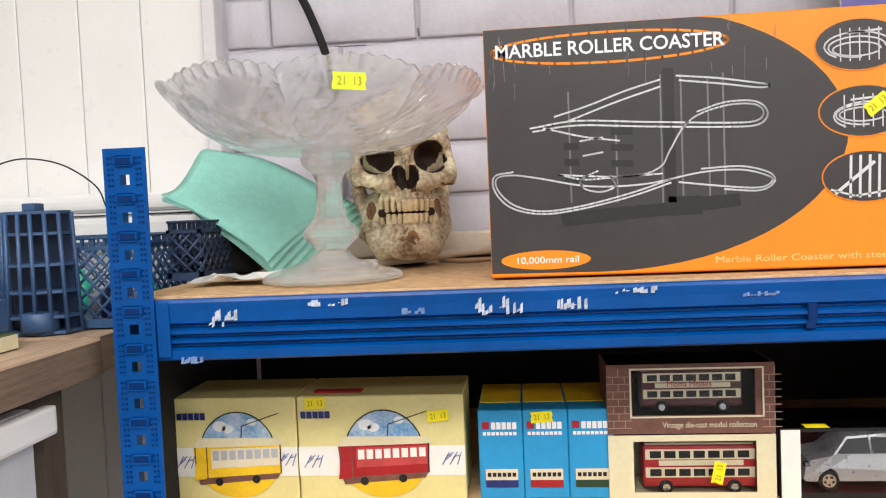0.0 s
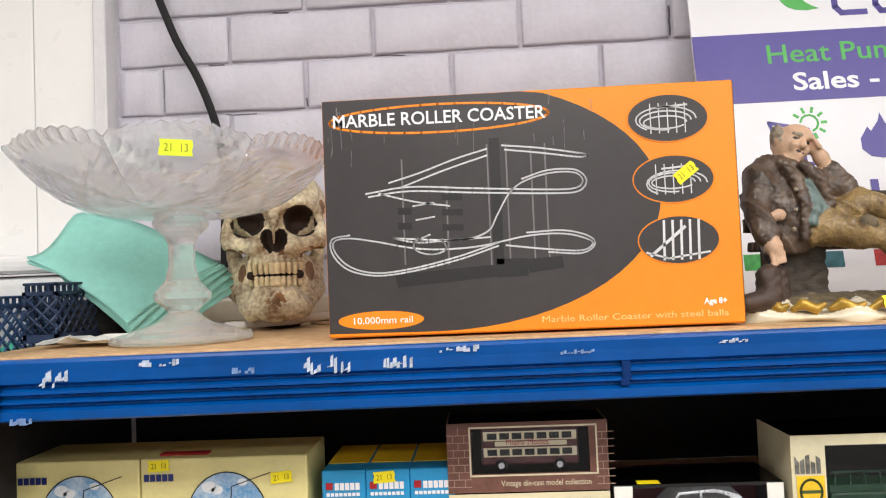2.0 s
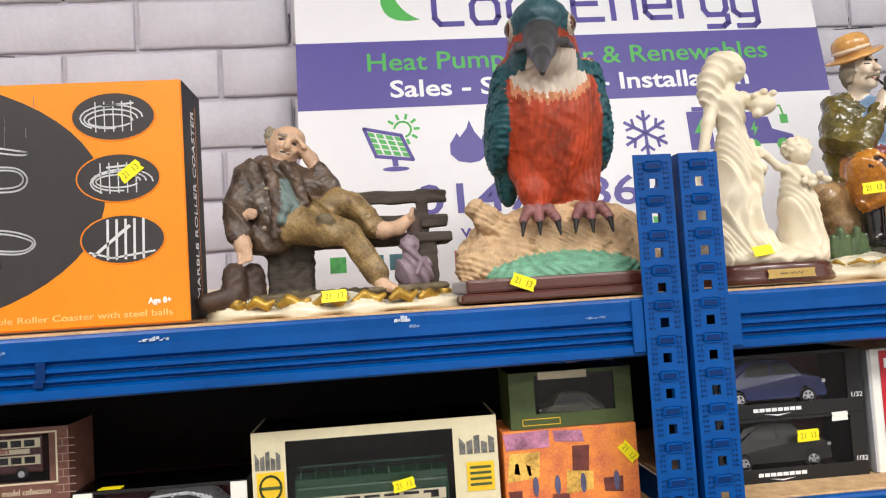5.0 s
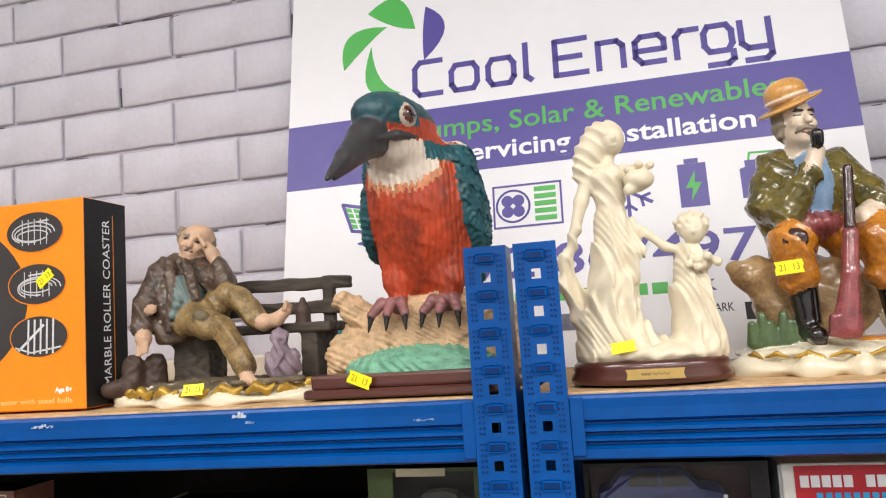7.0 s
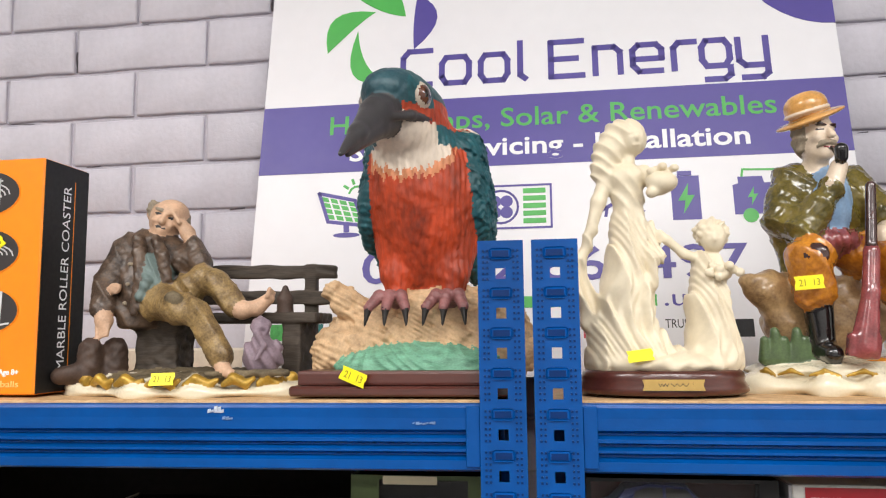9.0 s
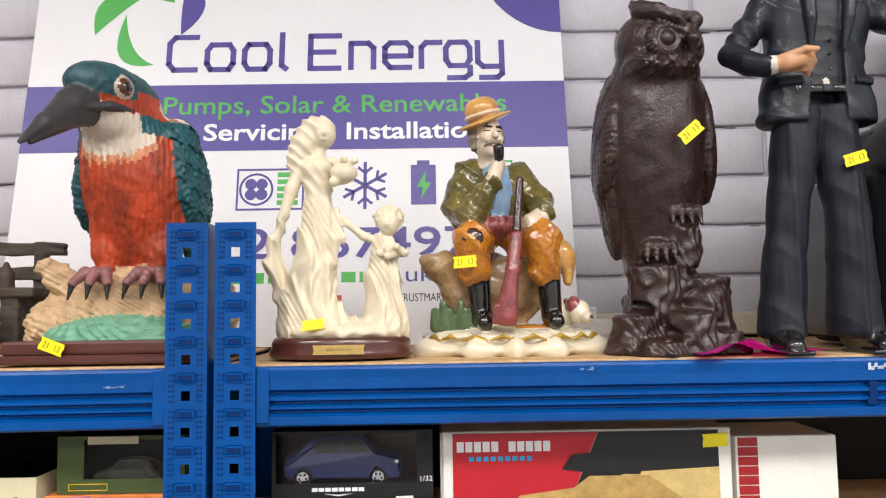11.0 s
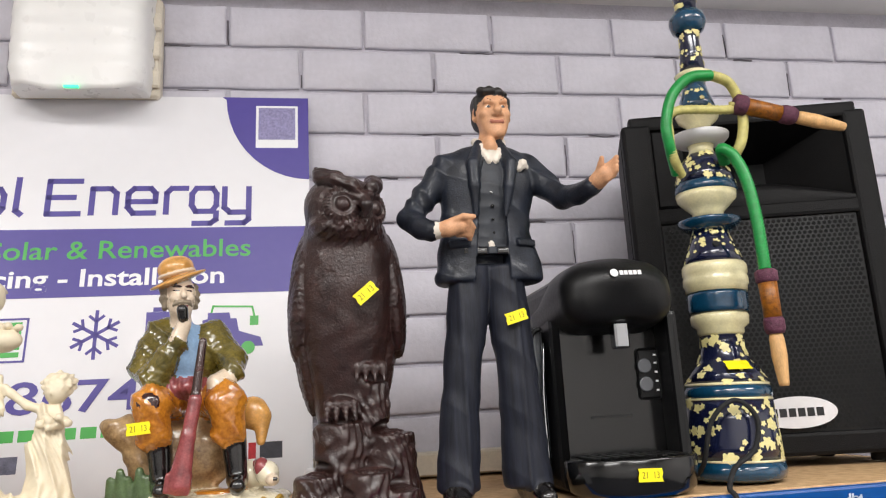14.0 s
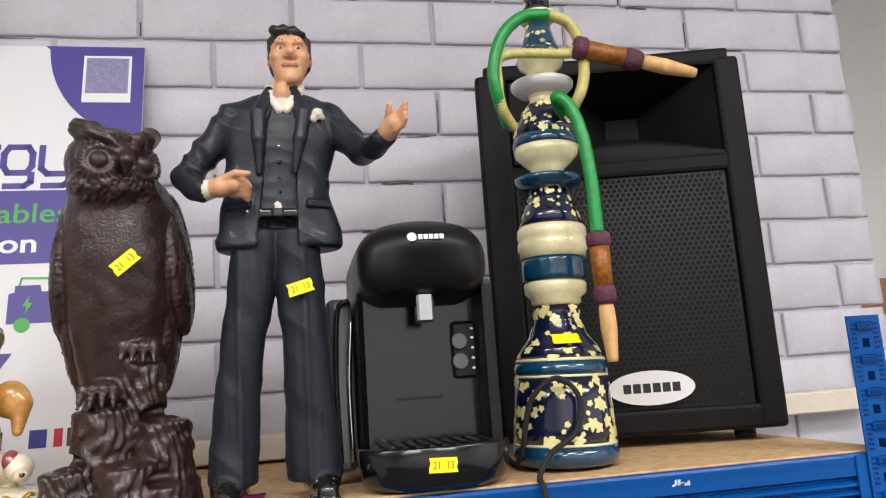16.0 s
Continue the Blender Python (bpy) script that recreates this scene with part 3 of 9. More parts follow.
def toy_bus(parent, x, y, z, length, body, band, decks=2, name="bus"):
    """A small double-deck vehicle, side on: body, window rows, wheels."""
    h = length * (0.46 if decks == 2 else 0.34)
    w = length * 0.24
    b = part(name, box_bm(x, x + length, y, y + w, z + h * 0.14, z + h * 0.96, bevel=h * 0.05, seg=2), body, parent)
    part("roof", box_bm(x + length * 0.02, x + length * 0.98, y + w * 0.08, y + w * 0.92, z + h * 0.955, z + h, bevel=h * 0.02), band, b)
    bm, bw = bmesh.new(), bmesh.new()
    for k in range(decks):
        zz = z + h * (0.36 if k == 0 else 0.72)
        if decks == 1:
            zz = z + h * 0.58
        add_box(bw, x + length * 0.02, x + length * 0.98, y - 0.0007, y + 0.0002, zz - h * 0.03, zz + h * 0.17)
        n = 7
        for i in range(n):
            u = x + length * (0.06 + 0.9 * i / n)
            add_box(bm, u, u + length * 0.9 / n * 0.78, y - 0.0011, y - 0.0008, zz, zz + h * 0.14, bevel=0.0002)
    part("window_band", bw, band, b)
    part("panes", bm, M_GLASSD, b)
    part("advert_strip", box_bm(x + length * 0.14, x + length * 0.88, y - 0.0012, y, z + h * 0.57, z + h * 0.67), M_IVORY, b)
    for u in (0.2, 0.8):
        m = Matrix.Translation((x + length * u, y - 0.001, z + h * 0.14)) @ Euler((radians(-90), 0, 0)).to_matrix().to_4x4()
        wh = part("wheel", lathe_bm([(h * 0.10, 0), (h * 0.14, 0.001), (h * 0.14, w * 0.2), (h * 0.10, w * 0.22)], m=m, seg=20), M_TYRE, b)
        part("hub", lathe_bm([(h * 0.07, -0.0008), (h * 0.075, 0.001)], m=m, seg=16), M_CHROME, wh)
    return b


def toy_car(parent, x, y, z, length, body, flip=False):
    """A small saloon or off-roader, side on."""
    s = length
    prof = [(0, .10), (.02, .20), (.06, .24), (.22, .27), (.34, .40), (.62, .42), (.80, .38), (.90, .27), (.985, .24), (1, .16), (.99, .09), (.90, .08), (.885, .15), (.84, .18), (.79, .15), (.775, .08), (.26, .08), (.245, .15), (.20, .18), (.15, .15), (.135, .08), (.02, .08)]
    if flip:
        prof = [(1 - u, v) for u, v in prof][::-1]
    bm = bmesh.new()
    w = s * 0.36
    rows = []
    for dy, k in ((0.0, 0.97), (0.08, 1.0), (0.92, 1.0), (1.0, 0.97)):
        rows.append([bm.verts.new((x + s * (0.5 + (u - 0.5) * k), y + w * dy + (0.18 * w * max(0, v - 0.25) / 0.17 * (1 if dy < 0.5 else -1)), z + s * v)) for u, v in prof])
    n = len(prof)
    for r in range(3):
        for i in range(n):
            j = (i + 1) % n
            bm.faces.new((rows[r][i], rows[r][j], rows[r + 1][j], rows[r + 1][i]))
    bm.faces.new(rows[0][::-1])
    bm.faces.new(rows[3])
    bmesh.ops.recalc_face_normals(bm, faces=bm.faces)
    b = part("car_body", bm, body, parent)
    g = bmesh.new()
    for quad in (((.26, .285), (.35, .385), (.50, .395), (.50, .285)), ((.52, .285), (.52, .395), (.63, .395), (.72, .37), (.76, .285))):
        pts = [((1 - u) if flip else u, v) for u, v in quad]
        place = Matrix.Translation((x, y - 0.0004, z)) @ Euler((radians(78), 0, 0)).to_matrix().to_4x4()
        place = Matrix.Translation((x, y + w * 0.012, z)) @ Euler((radians(90), 0, 0)).to_matrix().to_4x4()
        sh = [(s * u, s * v) for u, v in pts]
        vs = [g.verts.new((x + a, y + 0.18 * w * max(0, c / s - 0.25) / 0.17 - 0.0006, z + c)) for a, c in sh]
        g.faces.new(vs)
    part("side_windows", g, M_GLASSD, b)
    for u in (0.195, 0.835):
        m = Matrix.Translation((x + s * ((1 - u) if flip else u), y - 0.0005, z + s * 0.085)) @ Euler((radians(-90), 0, 0)).to_matrix().to_4x4()
        wh = part("wheel", lathe_bm([(s * 0.045, 0.0002), (s * 0.075, 0.0), (s * 0.078, 0.002), (s * 0.078, 0.009), (s * 0.05, 0.010)], m=m, seg=22), M_TYRE, b)
        bm = bmesh.new()
        add_lathe(bm, [(s * 0.050, -0.0006), (s * 0.050, 0.001)], m=m, seg=20)
        rim = part("rim", bm, M_CHROME, wh)
        bm = bmesh.new()
        for k in range(5):
            a = 2 * math.pi * k / 5 + 0.3
            c = m @ Vector((s * 0.031 * math.cos(a), s * 0.031 * math.sin(a), -0.0007))
            add_lathe(bm, [(s * 0.0105, 0), (s * 0.0105, 0.0004)], m=Matrix.Translation(c) @ Euler((radians(-90), 0, 0)).to_matrix().to_4x4(), seg=8)
        part("rim_gap", bm, M_TYRE, rim)
    lm = box_bm(x + s * (0.94 if flip else 0.02), x + s * (0.985 if flip else 0.065), y - 0.0004, y + 0.003, z + s * 0.19, z + s * 0.23, bevel=0.0008)
    part("headlight", lm, M_CHROME, b)
    return b


def tram_box(x, w, tram):
    """A cream card model box with a round-topped picture of a tram."""
    y, z, h, d = 0.748, LA, 0.107, 0.085
    t = thing("model_tram_box", "cream card model box with a picture of a %s tram" % ("red" if tram is M_REDP else "yellow"), "toy box", (x + w / 2, y + d / 2, z), group="cream model tram boxes")
    part("carton", box_bm(x, x + w, y, y + d, z, z + h, bevel=0.0012), M_CREAM, t)
    F = face(None, x, y, z)
    part("picture_sky", plate_bm([(w * 0.52 + 0.040 * math.cos(radians(a)), 0.048 + 0.044 * math.sin(radians(a))) for a in range(0, 181, 10)], F, 0.0003), M_SKYP, t)
    G = F @ Matrix.Translation((0, 0, 0.0004))
    part("white_band", plate_bm(rect(0.0, w, 0.026, 0.056), F, 0.0002), M_CARDW, t)
    part("picture_ground", plate_bm([(w * 0.52 + 0.040 * math.cos(radians(a)), 0.034 + 0.030 * math.sin(radians(a))) for a in range(180, 361, 10)], G, 0.0002), M_YELP, t)
    H = F @ Matrix.Translation((0, 0, 0.0007))
    K = F @ Matrix.Translation((0, 0, 0.0011))
    for du, dv, r in ((-0.018, 0.078, 0.0075), (-0.010, 0.075, 0.0060), (0.016, 0.082, 0.0050)):
        part("cloud", plate_bm(oval(w * 0.52 + du, dv, r, r * 0.75, 14), F @ Matrix.Translation((0, 0, 0.0004)), 0.0002), M_CLOUD, t)
    bm = bmesh.new()
    add_strip(bm, [(w * 0.52 + 0.0405 * math.cos(radians(a)), 0.048 + 0.0445 * math.sin(radians(a))) for a in range(0, 181, 10)], 0.0011, H, 0.0002)
    part("picture_edge", bm, M_BLACK, t)
    # the tram, drawn at a slant: near end taller
    u0, u1 = w * 0.52 - 0.047, w * 0.52 + 0.046
    up = lambda q, v: (u0 + (u1 - u0) * q, 0.020 + 0.006 * q + v * (1 - 0.10 * q))
    v = part("tram_picture", plate_bm([up(0.04, 0.004), up(0.98, 0.004), up(1, 0.036), up(0, 0.036)], H, 0.0003), tram, t)
    red = tram is M_REDP
    part("tram_side", plate_bm([up(0.20, 0.0135), up(0.97, 0.0135), up(0.98, 0.034), up(0.20, 0.034)], K, 0.0002), mat("faded_red_print", lin(196, 72, 70), 0.45, vary=0.2, scale=120) if red else M_IVORY, v)
    part("tram_roof", plate_bm([up(-0.01, 0.036), up(1.01, 0.036), up(0.99, 0.044), up(0.06, 0.046)], H, 0.0003), M_CREAMD, v)
    for i in range(8):
        q = 0.22 + 0.095 * i
        part("tram_window", plate_bm([up(q, 0.022), up(q + 0.07, 0.022), up(q + 0.07, 0.032), up(q, 0.032)], K @ Matrix.Translation((0, 0, 0.0003)), 0.0002), M_CARDW if red else M_GREYC, v)
    for q in (0.02, 0.15, 0.985):
        bm = bmesh.new()
        add_strip(bm, [up(q, 0.004), up(q, 0.036)], 0.0012, K, 0.0002)
        part("tram_post", bm, M_BLACK if q > 0.5 else M_BRICKP, v)
    part("tram_dash", plate_bm([up(0.00, 0.003), up(0.13, 0.003), up(0.15, 0.019), up(0.02, 0.019)], K @ Matrix.Translation((0, 0, 0.0003)), 0.0002), M_REDP if red else M_YELP, v)
    part("tram_truck", plate_bm([up(0.06, -0.003), up(0.94, -0.002), up(0.98, 0.004), up(0.04, 0.004)], H, 0.0003), M_BRICKP, v)
    for q in (0.28, 0.70):
        part("tram_wheel", plate_bm(oval(*up(q, -0.001), 0.0042, 0.0042, 14), K, 0.0002), M_BLACK, v)
    bm = bmesh.new()
    add_strip(bm, [up(0.55, 0.046), up(0.56, 0.058), up(0.98, 0.072)], 0.0009, H, 0.0003)
    part("pole", bm, M_BLACK, v)
    bm = bmesh.new()
    for i in range(5):
        add_plate(bm, rect(0.004 + i * 0.0062, 0.0092 + i * 0.0062, 0.0850, 0.0920), H, 0.0002)
    part("maker_name", bm, M_NAVY, t, "navy maker's name as plain blocks")
    bm = bmesh.new()
    for u, vv in ((w * 0.10, 0.041), (w * 0.93, 0.043)):
        for k in range(7):
            add_strip(bm, [(u - 0.011 + 0.0025 * k, vv - 0.006 + 0.004 * (k % 3)), (u - 0.004 + 0.002 * k, vv + 0.006 - 0.003 * (k % 2))], 0.0009, H, 0.0002)
    part("line_drawing", bm, mat("blue_line_print", lin(96, 112, 168), 0.5), t)
    return t


tram_box(-0.3000, 0.1290, M_YELP)
tram_box(-0.1695, 0.1690, M_REDP)
sticker(-0.150, 0.7465, LA + 0.1005, 3, w=0.022)
sticker(-0.026, 0.7465, LA + 0.086, 6, w=0.022)
part_flap = solo("torn_tape", box_bm(-0.155, -0.105, 0.76, 0.772, LA + 0.1072, LA + 0.1092, bevel=0.0006), M_REDP, "scrap of red tape on the carton lid", "tape", (-0.13, 0.766, LA + 0.1072))

for i, c in enumerate((M_NAVY, M_REDP, M_BUSG)):
    x = 0.013 + 0.0442 * i
    y, z, w, h = 0.752, LA, 0.0437, 0.089
    t = thing("blue_model_box", "narrow bright blue model bus carton standing on end", "toy box", (x + w / 2, y + 0.05, z), group="three blue model cartons")
    part("carton", box_bm(x, x + w, y, y + 0.11, z, z + h, bevel=0.001), M_SKYB, t)
    part("lid_print", box_bm(x + 0.001, x + w - 0.001, y + 0.03, y + 0.109, z + h, z + h + 0.0006), M_YELP, t)
    F = face(None, x, y, z)
    part("maker_patch", plate_bm(rect(0.004, 0.011, 0.0705, 0.0775), F, 0.0003), M_REDP, t)
    bm = bmesh.new()
    for k in range(5):
        add_plate(bm, rect(0.013 + k * 0.0052, 0.0172 + k * 0.0052, 0.0700, 0.0770), F, 0.0003)
    for k in range(8):
        add_plate(bm, rect(0.0045 + k * 0.0043, 0.0078 + k * 0.0043, 0.0640, 0.0673), F, 0.0003)
    part("maker_name", bm, M_INKW, t, "white blocks for the maker's name")
    v = part("bus_picture", plate_bm(rect(0.006, 0.038, 0.012, 0.030), F, 0.0003), M_IVORY, t)
    part("bus_lower", plate_bm(rect(0.006, 0.038, 0.012, 0.019), F @ Matrix.Translation((0, 0, 0.0004)), 0.0003), c, v)
    bm = bmesh.new()
    for k in range(6):
        add_plate(bm, rect(0.008 + k * 0.0049, 0.0115 + k * 0.0049, 0.0225, 0.0265), F @ Matrix.Translation((0, 0, 0.0004)), 0.0003)
    part("bus_windows", bm, M_BLACK, v)
sticker(0.076, 0.751, LA + 0.082, 4, w=0.022)


def window_box(name, label, x0, x1, y, z, h, d, card, inner, wl, wr, wb, wt):
    """A carton with a cut-out front: sides, floor, top and rims, open in front behind clear film."""
    t = thing(name, label, "toy box", ((x0 + x1) / 2, y + d / 2, z))
    for a, b, lo, hi in ((x0, x0 + wl, z, z + h), (x1 - wr, x1, z, z + h), (x0 + wl, x1 - wr, z, z + wb), (x0 + wl, x1 - wr, z + h - wt, z + h)):
        part("front_border", box_bm(a, b, y, y + 0.0012, lo, hi), card, t)
    for a in (x0, x1 - 0.001):
        part("side_panel", box_bm(a, a + 0.001, y + 0.0012, y + d, z, z + h), card, t)
    c = bmesh.new()
    add_box(c, x0 + 0.001, x1 - 0.001, y + 0.0012, y + d, z, z + 0.001)
    add_box(c, x0 + 0.001, x1 - 0.001, y + d - 0.001, y + d, z + 0.001, z + h)
    part("inner_card", c, inner, t)
    part("film_front", box_bm(x0 + wl - 0.001, x1 - wr + 0.001, y + 0.0013, y + 0.0016, z + wb, z + h - wt), M_FILM, t, "clear window film")
    part("film_top", box_bm(x0 + 0.001, x1 - 0.001, y + 0.002, y + d - 0.001, z + h - 0.0006, z + h), M_FILM, t, "clear window film")
    return t


for z, body, band, lab in ((LA, M_REDP, M_IVORY, "red double-deck bus"), (LA + 0.064, M_MARO, M_IVORY, "maroon double-deck bus")):
    top = z > LA + 0.01
    x0, x1, y, h = 0.1395, 0.297, 0.750, 0.0625 if not top else 0.068
    t = window_box("model_bus_box", "window carton holding a %s, brick-printed card" % lab if top else "ivory window carton holding a %s" % lab, x0, x1, y, z, h, 0.06, M_BRICKP if top else M_CREAMD, M_BLACKC if top else M_CREAMD, 0.024, 0.018, 0.018 if top else 0.006, 0.006)
    if top:
        bm = bmesh.new()
        F = face(None, x0, y, z)
        for ua, ub in ((0.0, 0.023), (0.146, 0.163)):
            for k in range(8):
                zz = 0.006 + k * 0.0072
                add_strip(bm, [(ua, zz), (ub, zz)], 0.0008, F, 0.0002)
                for j in range(2):
                    u = ua + 0.006 + 0.011 * j + (0.005 if k % 2 else 0)
                    if u < ub:
                        add_strip(bm, [(u, zz), (u, zz + 0.0072)], 0.0008, F, 0.0002)
        part("brick_joints", bm, M_BRICKL, t)
        part("writing", text_mesh("Vintage die-cast model collection", 0.008, face(None, x0 + 0.052, y, z + 0.006), M_IVORY, 0.088, 0.0002), None, t, "cream lettering")
        bm = bmesh.new()
        add_strip(bm, rect(0.0225, 0.1465, 0.0165, 0.0635), 0.0016, F, 0.0004, True)
        part("window_edge", bm, M_IVORY, t)
    b = toy_bus(t, x0 + 0.034, y + 0.008, z + (0.018 if top else 0.002), 0.096 if top else 0.108, body, band)
    if top:
        part("writing", text_mesh("Miami Modes", 0.0085, face(None, x0 + 0.058, y + 0.0066, z + 0.018 + 0.0262), M_REDP, 0.042, 0.0002), None, b, "red advert lettering")
sticker(0.243, 0.7485, LA + 0.026, 78, w=0.022)

# silver car, low wide window box
t = window_box("model_car_box", "black and maroon window carton holding a silver off-road car", 0.300, 0.462, 0.748, LA, 0.068, 0.075, M_BLACKC, mat("maroon_card", lin(92, 14, 34), 0.4), 0.006, 0.006, 0.006, 0.003)
part("white_end", box_bm(0.3005, 0.318, 0.7465, 0.748, LA, LA + 0.067), M_CARDW, t)
part("white_corner", box_bm(0.446, 0.4615, 0.7465, 0.748, LA + 0.05, LA + 0.067), M_CARDW, t)
toy_car(t, 0.322, 0.756, LA + 0.004, 0.128, M_SILVER)
sticker(0.334, 0.752, LA + 0.0692, 0, flat=True, w=0.022, writing=False)

# green single-deck bus in a cream window box
t = window_box("model_coach_box", "ivory window carton holding a dark green coach", 0.468, 0.706, 0.742, LA, 0.112, 0.085, M_CREAMD, M_BLACKC, 0.032, 0.044, 0.012, 0.010)
toy_bus(t, 0.506, 0.750, LA + 0.006, 0.150, M_BUSG, M_IVORY, 1, "coach")
bm = bmesh.new()
for k in range(10):
    add_box(bm, 0.512 + k * 0.0142, 0.5132 + k * 0.0142, 0.752, 0.7535, LA + 0.062, LA + 0.074)
add_box(bm, 0.510, 0.652, 0.752, 0.7535, LA + 0.073, LA + 0.0745)
add_box(bm, 0.506, 0.656, 0.7515, 0.780, LA + 0.054, LA + 0.062, bevel=0.001)
part("upper_rail", bm, M_BUSG, t)
F = face(None, 0.468, 0.742, LA)
part("yellow_roundel_patch", plate_bm(rect(0.004, 0.030, 0.044, 0.074), F, 0.0003), M_YELP, t)
bm = bmesh.new()
add_strip(bm, oval(0.017, 0.059, 0.010, 0.0115, 20), 0.0022, F @ Matrix.Translation((0, 0, 0.0004)), 0.0003, True)
add_plate(bm, rect(0.008, 0.026, 0.0575, 0.0605), F @ Matrix.Translation((0, 0, 0.0004)), 0.0003)
part("roundel", bm, M_OLIVE, t)
part("yellow_patch", plate_bm(rect(0.206, 0.233, 0.040, 0.068), F, 0.0003), M_YELP, t)
bm = bmesh.new()
for k in range(4):
    add_plate(bm, rect(0.209, 0.230, 0.045 + k * 0.0055, 0.0475 + k * 0.0055), F @ Matrix.Translation((0, 0, 0.0004)), 0.0002)
part("small_print", bm, M_OLIVE, t)
bm = bmesh.new()
for ua, ub in ((0.003, 0.028), (0.200, 0.236)):
    for k in range(5):
        add_plate(bm, [(ua + (ub - ua) * k / 5, 0.076), (ua + (ub - ua) * (k + 0.8) / 5, 0.076), (ua + (ub - ua) * (k + 0.8) / 5, 0.086 + 0.004 * (k % 3)), (ua + (ub - ua) * k / 5, 0.088 + 0.005 * ((k + 1) % 2))], F, 0.0002)
part("street_print", bm, mat("grey_photo_print", lin(120, 118, 112), 0.5, vary=0.5, scale=150), t)
sticker(0.612, 0.7405, LA + 0.052, 12, w=0.022)

# orange picture carton with an olive carton on it
t = thing("picture_carton", "orange carton with a painted street scene", "toy box", (0.788, 0.78, LA))
part("carton", box_bm(0.712, 0.848, 0.745, 0.82, LA, LA + 0.093, bevel=0.001), M_ORANGEP, t)
F = face(None, 0.712, 0.745, LA)
rnd = random.Random(5)
for nm, m, rects in (("sky_wash", mat("violet_wash", lin(196, 130, 160), 0.5, vary=0.4, scale=50), ((0.002, 0.045, 0.074, 0.091), (0.05, 0.08, 0.080, 0.091))),
                     ("house_wash", mat("yellow_wash", lin(244, 190, 90), 0.5, vary=0.4, scale=60), ((0.004, 0.035, 0.045, 0.073), (0.06, 0.09, 0.03, 0.05))),
                     ("shade_wash", mat("brown_wash", lin(116, 58, 50), 0.5, vary=0.4, scale=90), ((0.010, 0.015, 0.05, 0.06), (0.022, 0.027, 0.05, 0.06), (0.07, 0.085, 0.05, 0.075), (0.048, 0.062, 0.012, 0.028), (0.10, 0.12, 0.028, 0.04), (0.004, 0.016, 0.014, 0.034)))):
    bm = bmesh.new()
    for r in rects:
        pts = [(u + rnd.uniform(-0.002, 0.002), v + rnd.uniform(-0.002, 0.002)) for u, v in rect(*r)]
        add_plate(bm, pts, F, 0.0002)
    part(nm, bm, m, t)
bm = bmesh.new()
for u in (0.030, 0.052, 0.078, 0.112):
    add_plate(bm, oval(u, 0.038, 0.003, 0.010, 10), F @ Matrix.Translation((0, 0, 0.0003)), 0.0002)
part("painted_figures", bm, mat("slate_wash", lin(90, 88, 120), 0.5, vary=0.3, scale=120), t, "small plain painted shapes")
part("writing", text_mesh("MODELS of YESTERYEAR", 0.011, F @ Matrix.Translation((0.056, 0.004, 0.0004)), M_BLACK, 0.076, 0.0002), None, t, "dark lettering")
sticker(0.838, 0.7435, LA + 0.065, -50, w=0.022)
t = window_box("olive_window_box", "olive green window carton holding a dark model car", 0.722, 0.848, 0.750, LA + 0.0935, 0.056, 0.06, M_OLIVE, M_BLACKC, 0.026, 0.018, 0.014, 0.004)
toy_car(t, 0.752, 0.760, LA + 0.0945, 0.070, mat("olive_brown_paint", lin(60, 56, 40), 0.4))
part("name_strip", plate_bm(rect(0.030, 0.080, 0.048, 0.0555), face(None, 0.722, 0.750, LA + 0.0935), 0.0003), M_CREAMD, t)
bm = bmesh.new()
add_strip(bm, rect(0.012, 0.050, 0.0035, 0.0095), 0.0008, face(None, 0.722, 0.750, LA + 0.0935), 0.0002, True)
part("gold_border", bm, M_YELP, t)

# two window boxes of modern cars, stacked
for z, body in ((LB, M_BLACKP), (LB + 0.0655, M_BLUEM)):
    t = window_box("model_car_box", "black window carton holding a %s toy car" % ("black" if body is M_BLACKP else "blue metallic"), 0.934, 1.094, 0.750, z, 0.065, 0.075, M_BLACKC, mat("dark_red_card", lin(70, 10, 20), 0.4), 0.004, 0.016, 0.014, 0.003)
    t["group"] = "stacked car cartons"
    toy_car(t, 0.944, 0.758, z + 0.008, 0.118, body, True)
    bm = bmesh.new()
    for k in range(8):
        add_plate(bm, rect(0.040 + k * 0.0066, 0.0455 + k * 0.0066, 0.0062, 0.0098), face(None, 0.934, 0.750, z), 0.0003)
    add_plate(bm, [(0.052, 0.004), (0.066, 0.0015), (0.080, 0.004), (0.066, 0.003)], face(None, 0.934, 0.750, z), 0.0003)
    part("maker_name", bm, M_INKW, t, "white blocks for the maker's name")
    part("writing", text_mesh("1/32", 0.007, face(None, 1.080, 0.750, z + 0.015), M_INKW, 0.012, 0.0002), None, t, "white scale number")
sticker(1.030, 0.7485, LB + 0.045, 2, w=0.024)
sticker(1.066, 0.7485, LB + 0.062, 2, w=0.018, material=M_CARDW, writing=False)

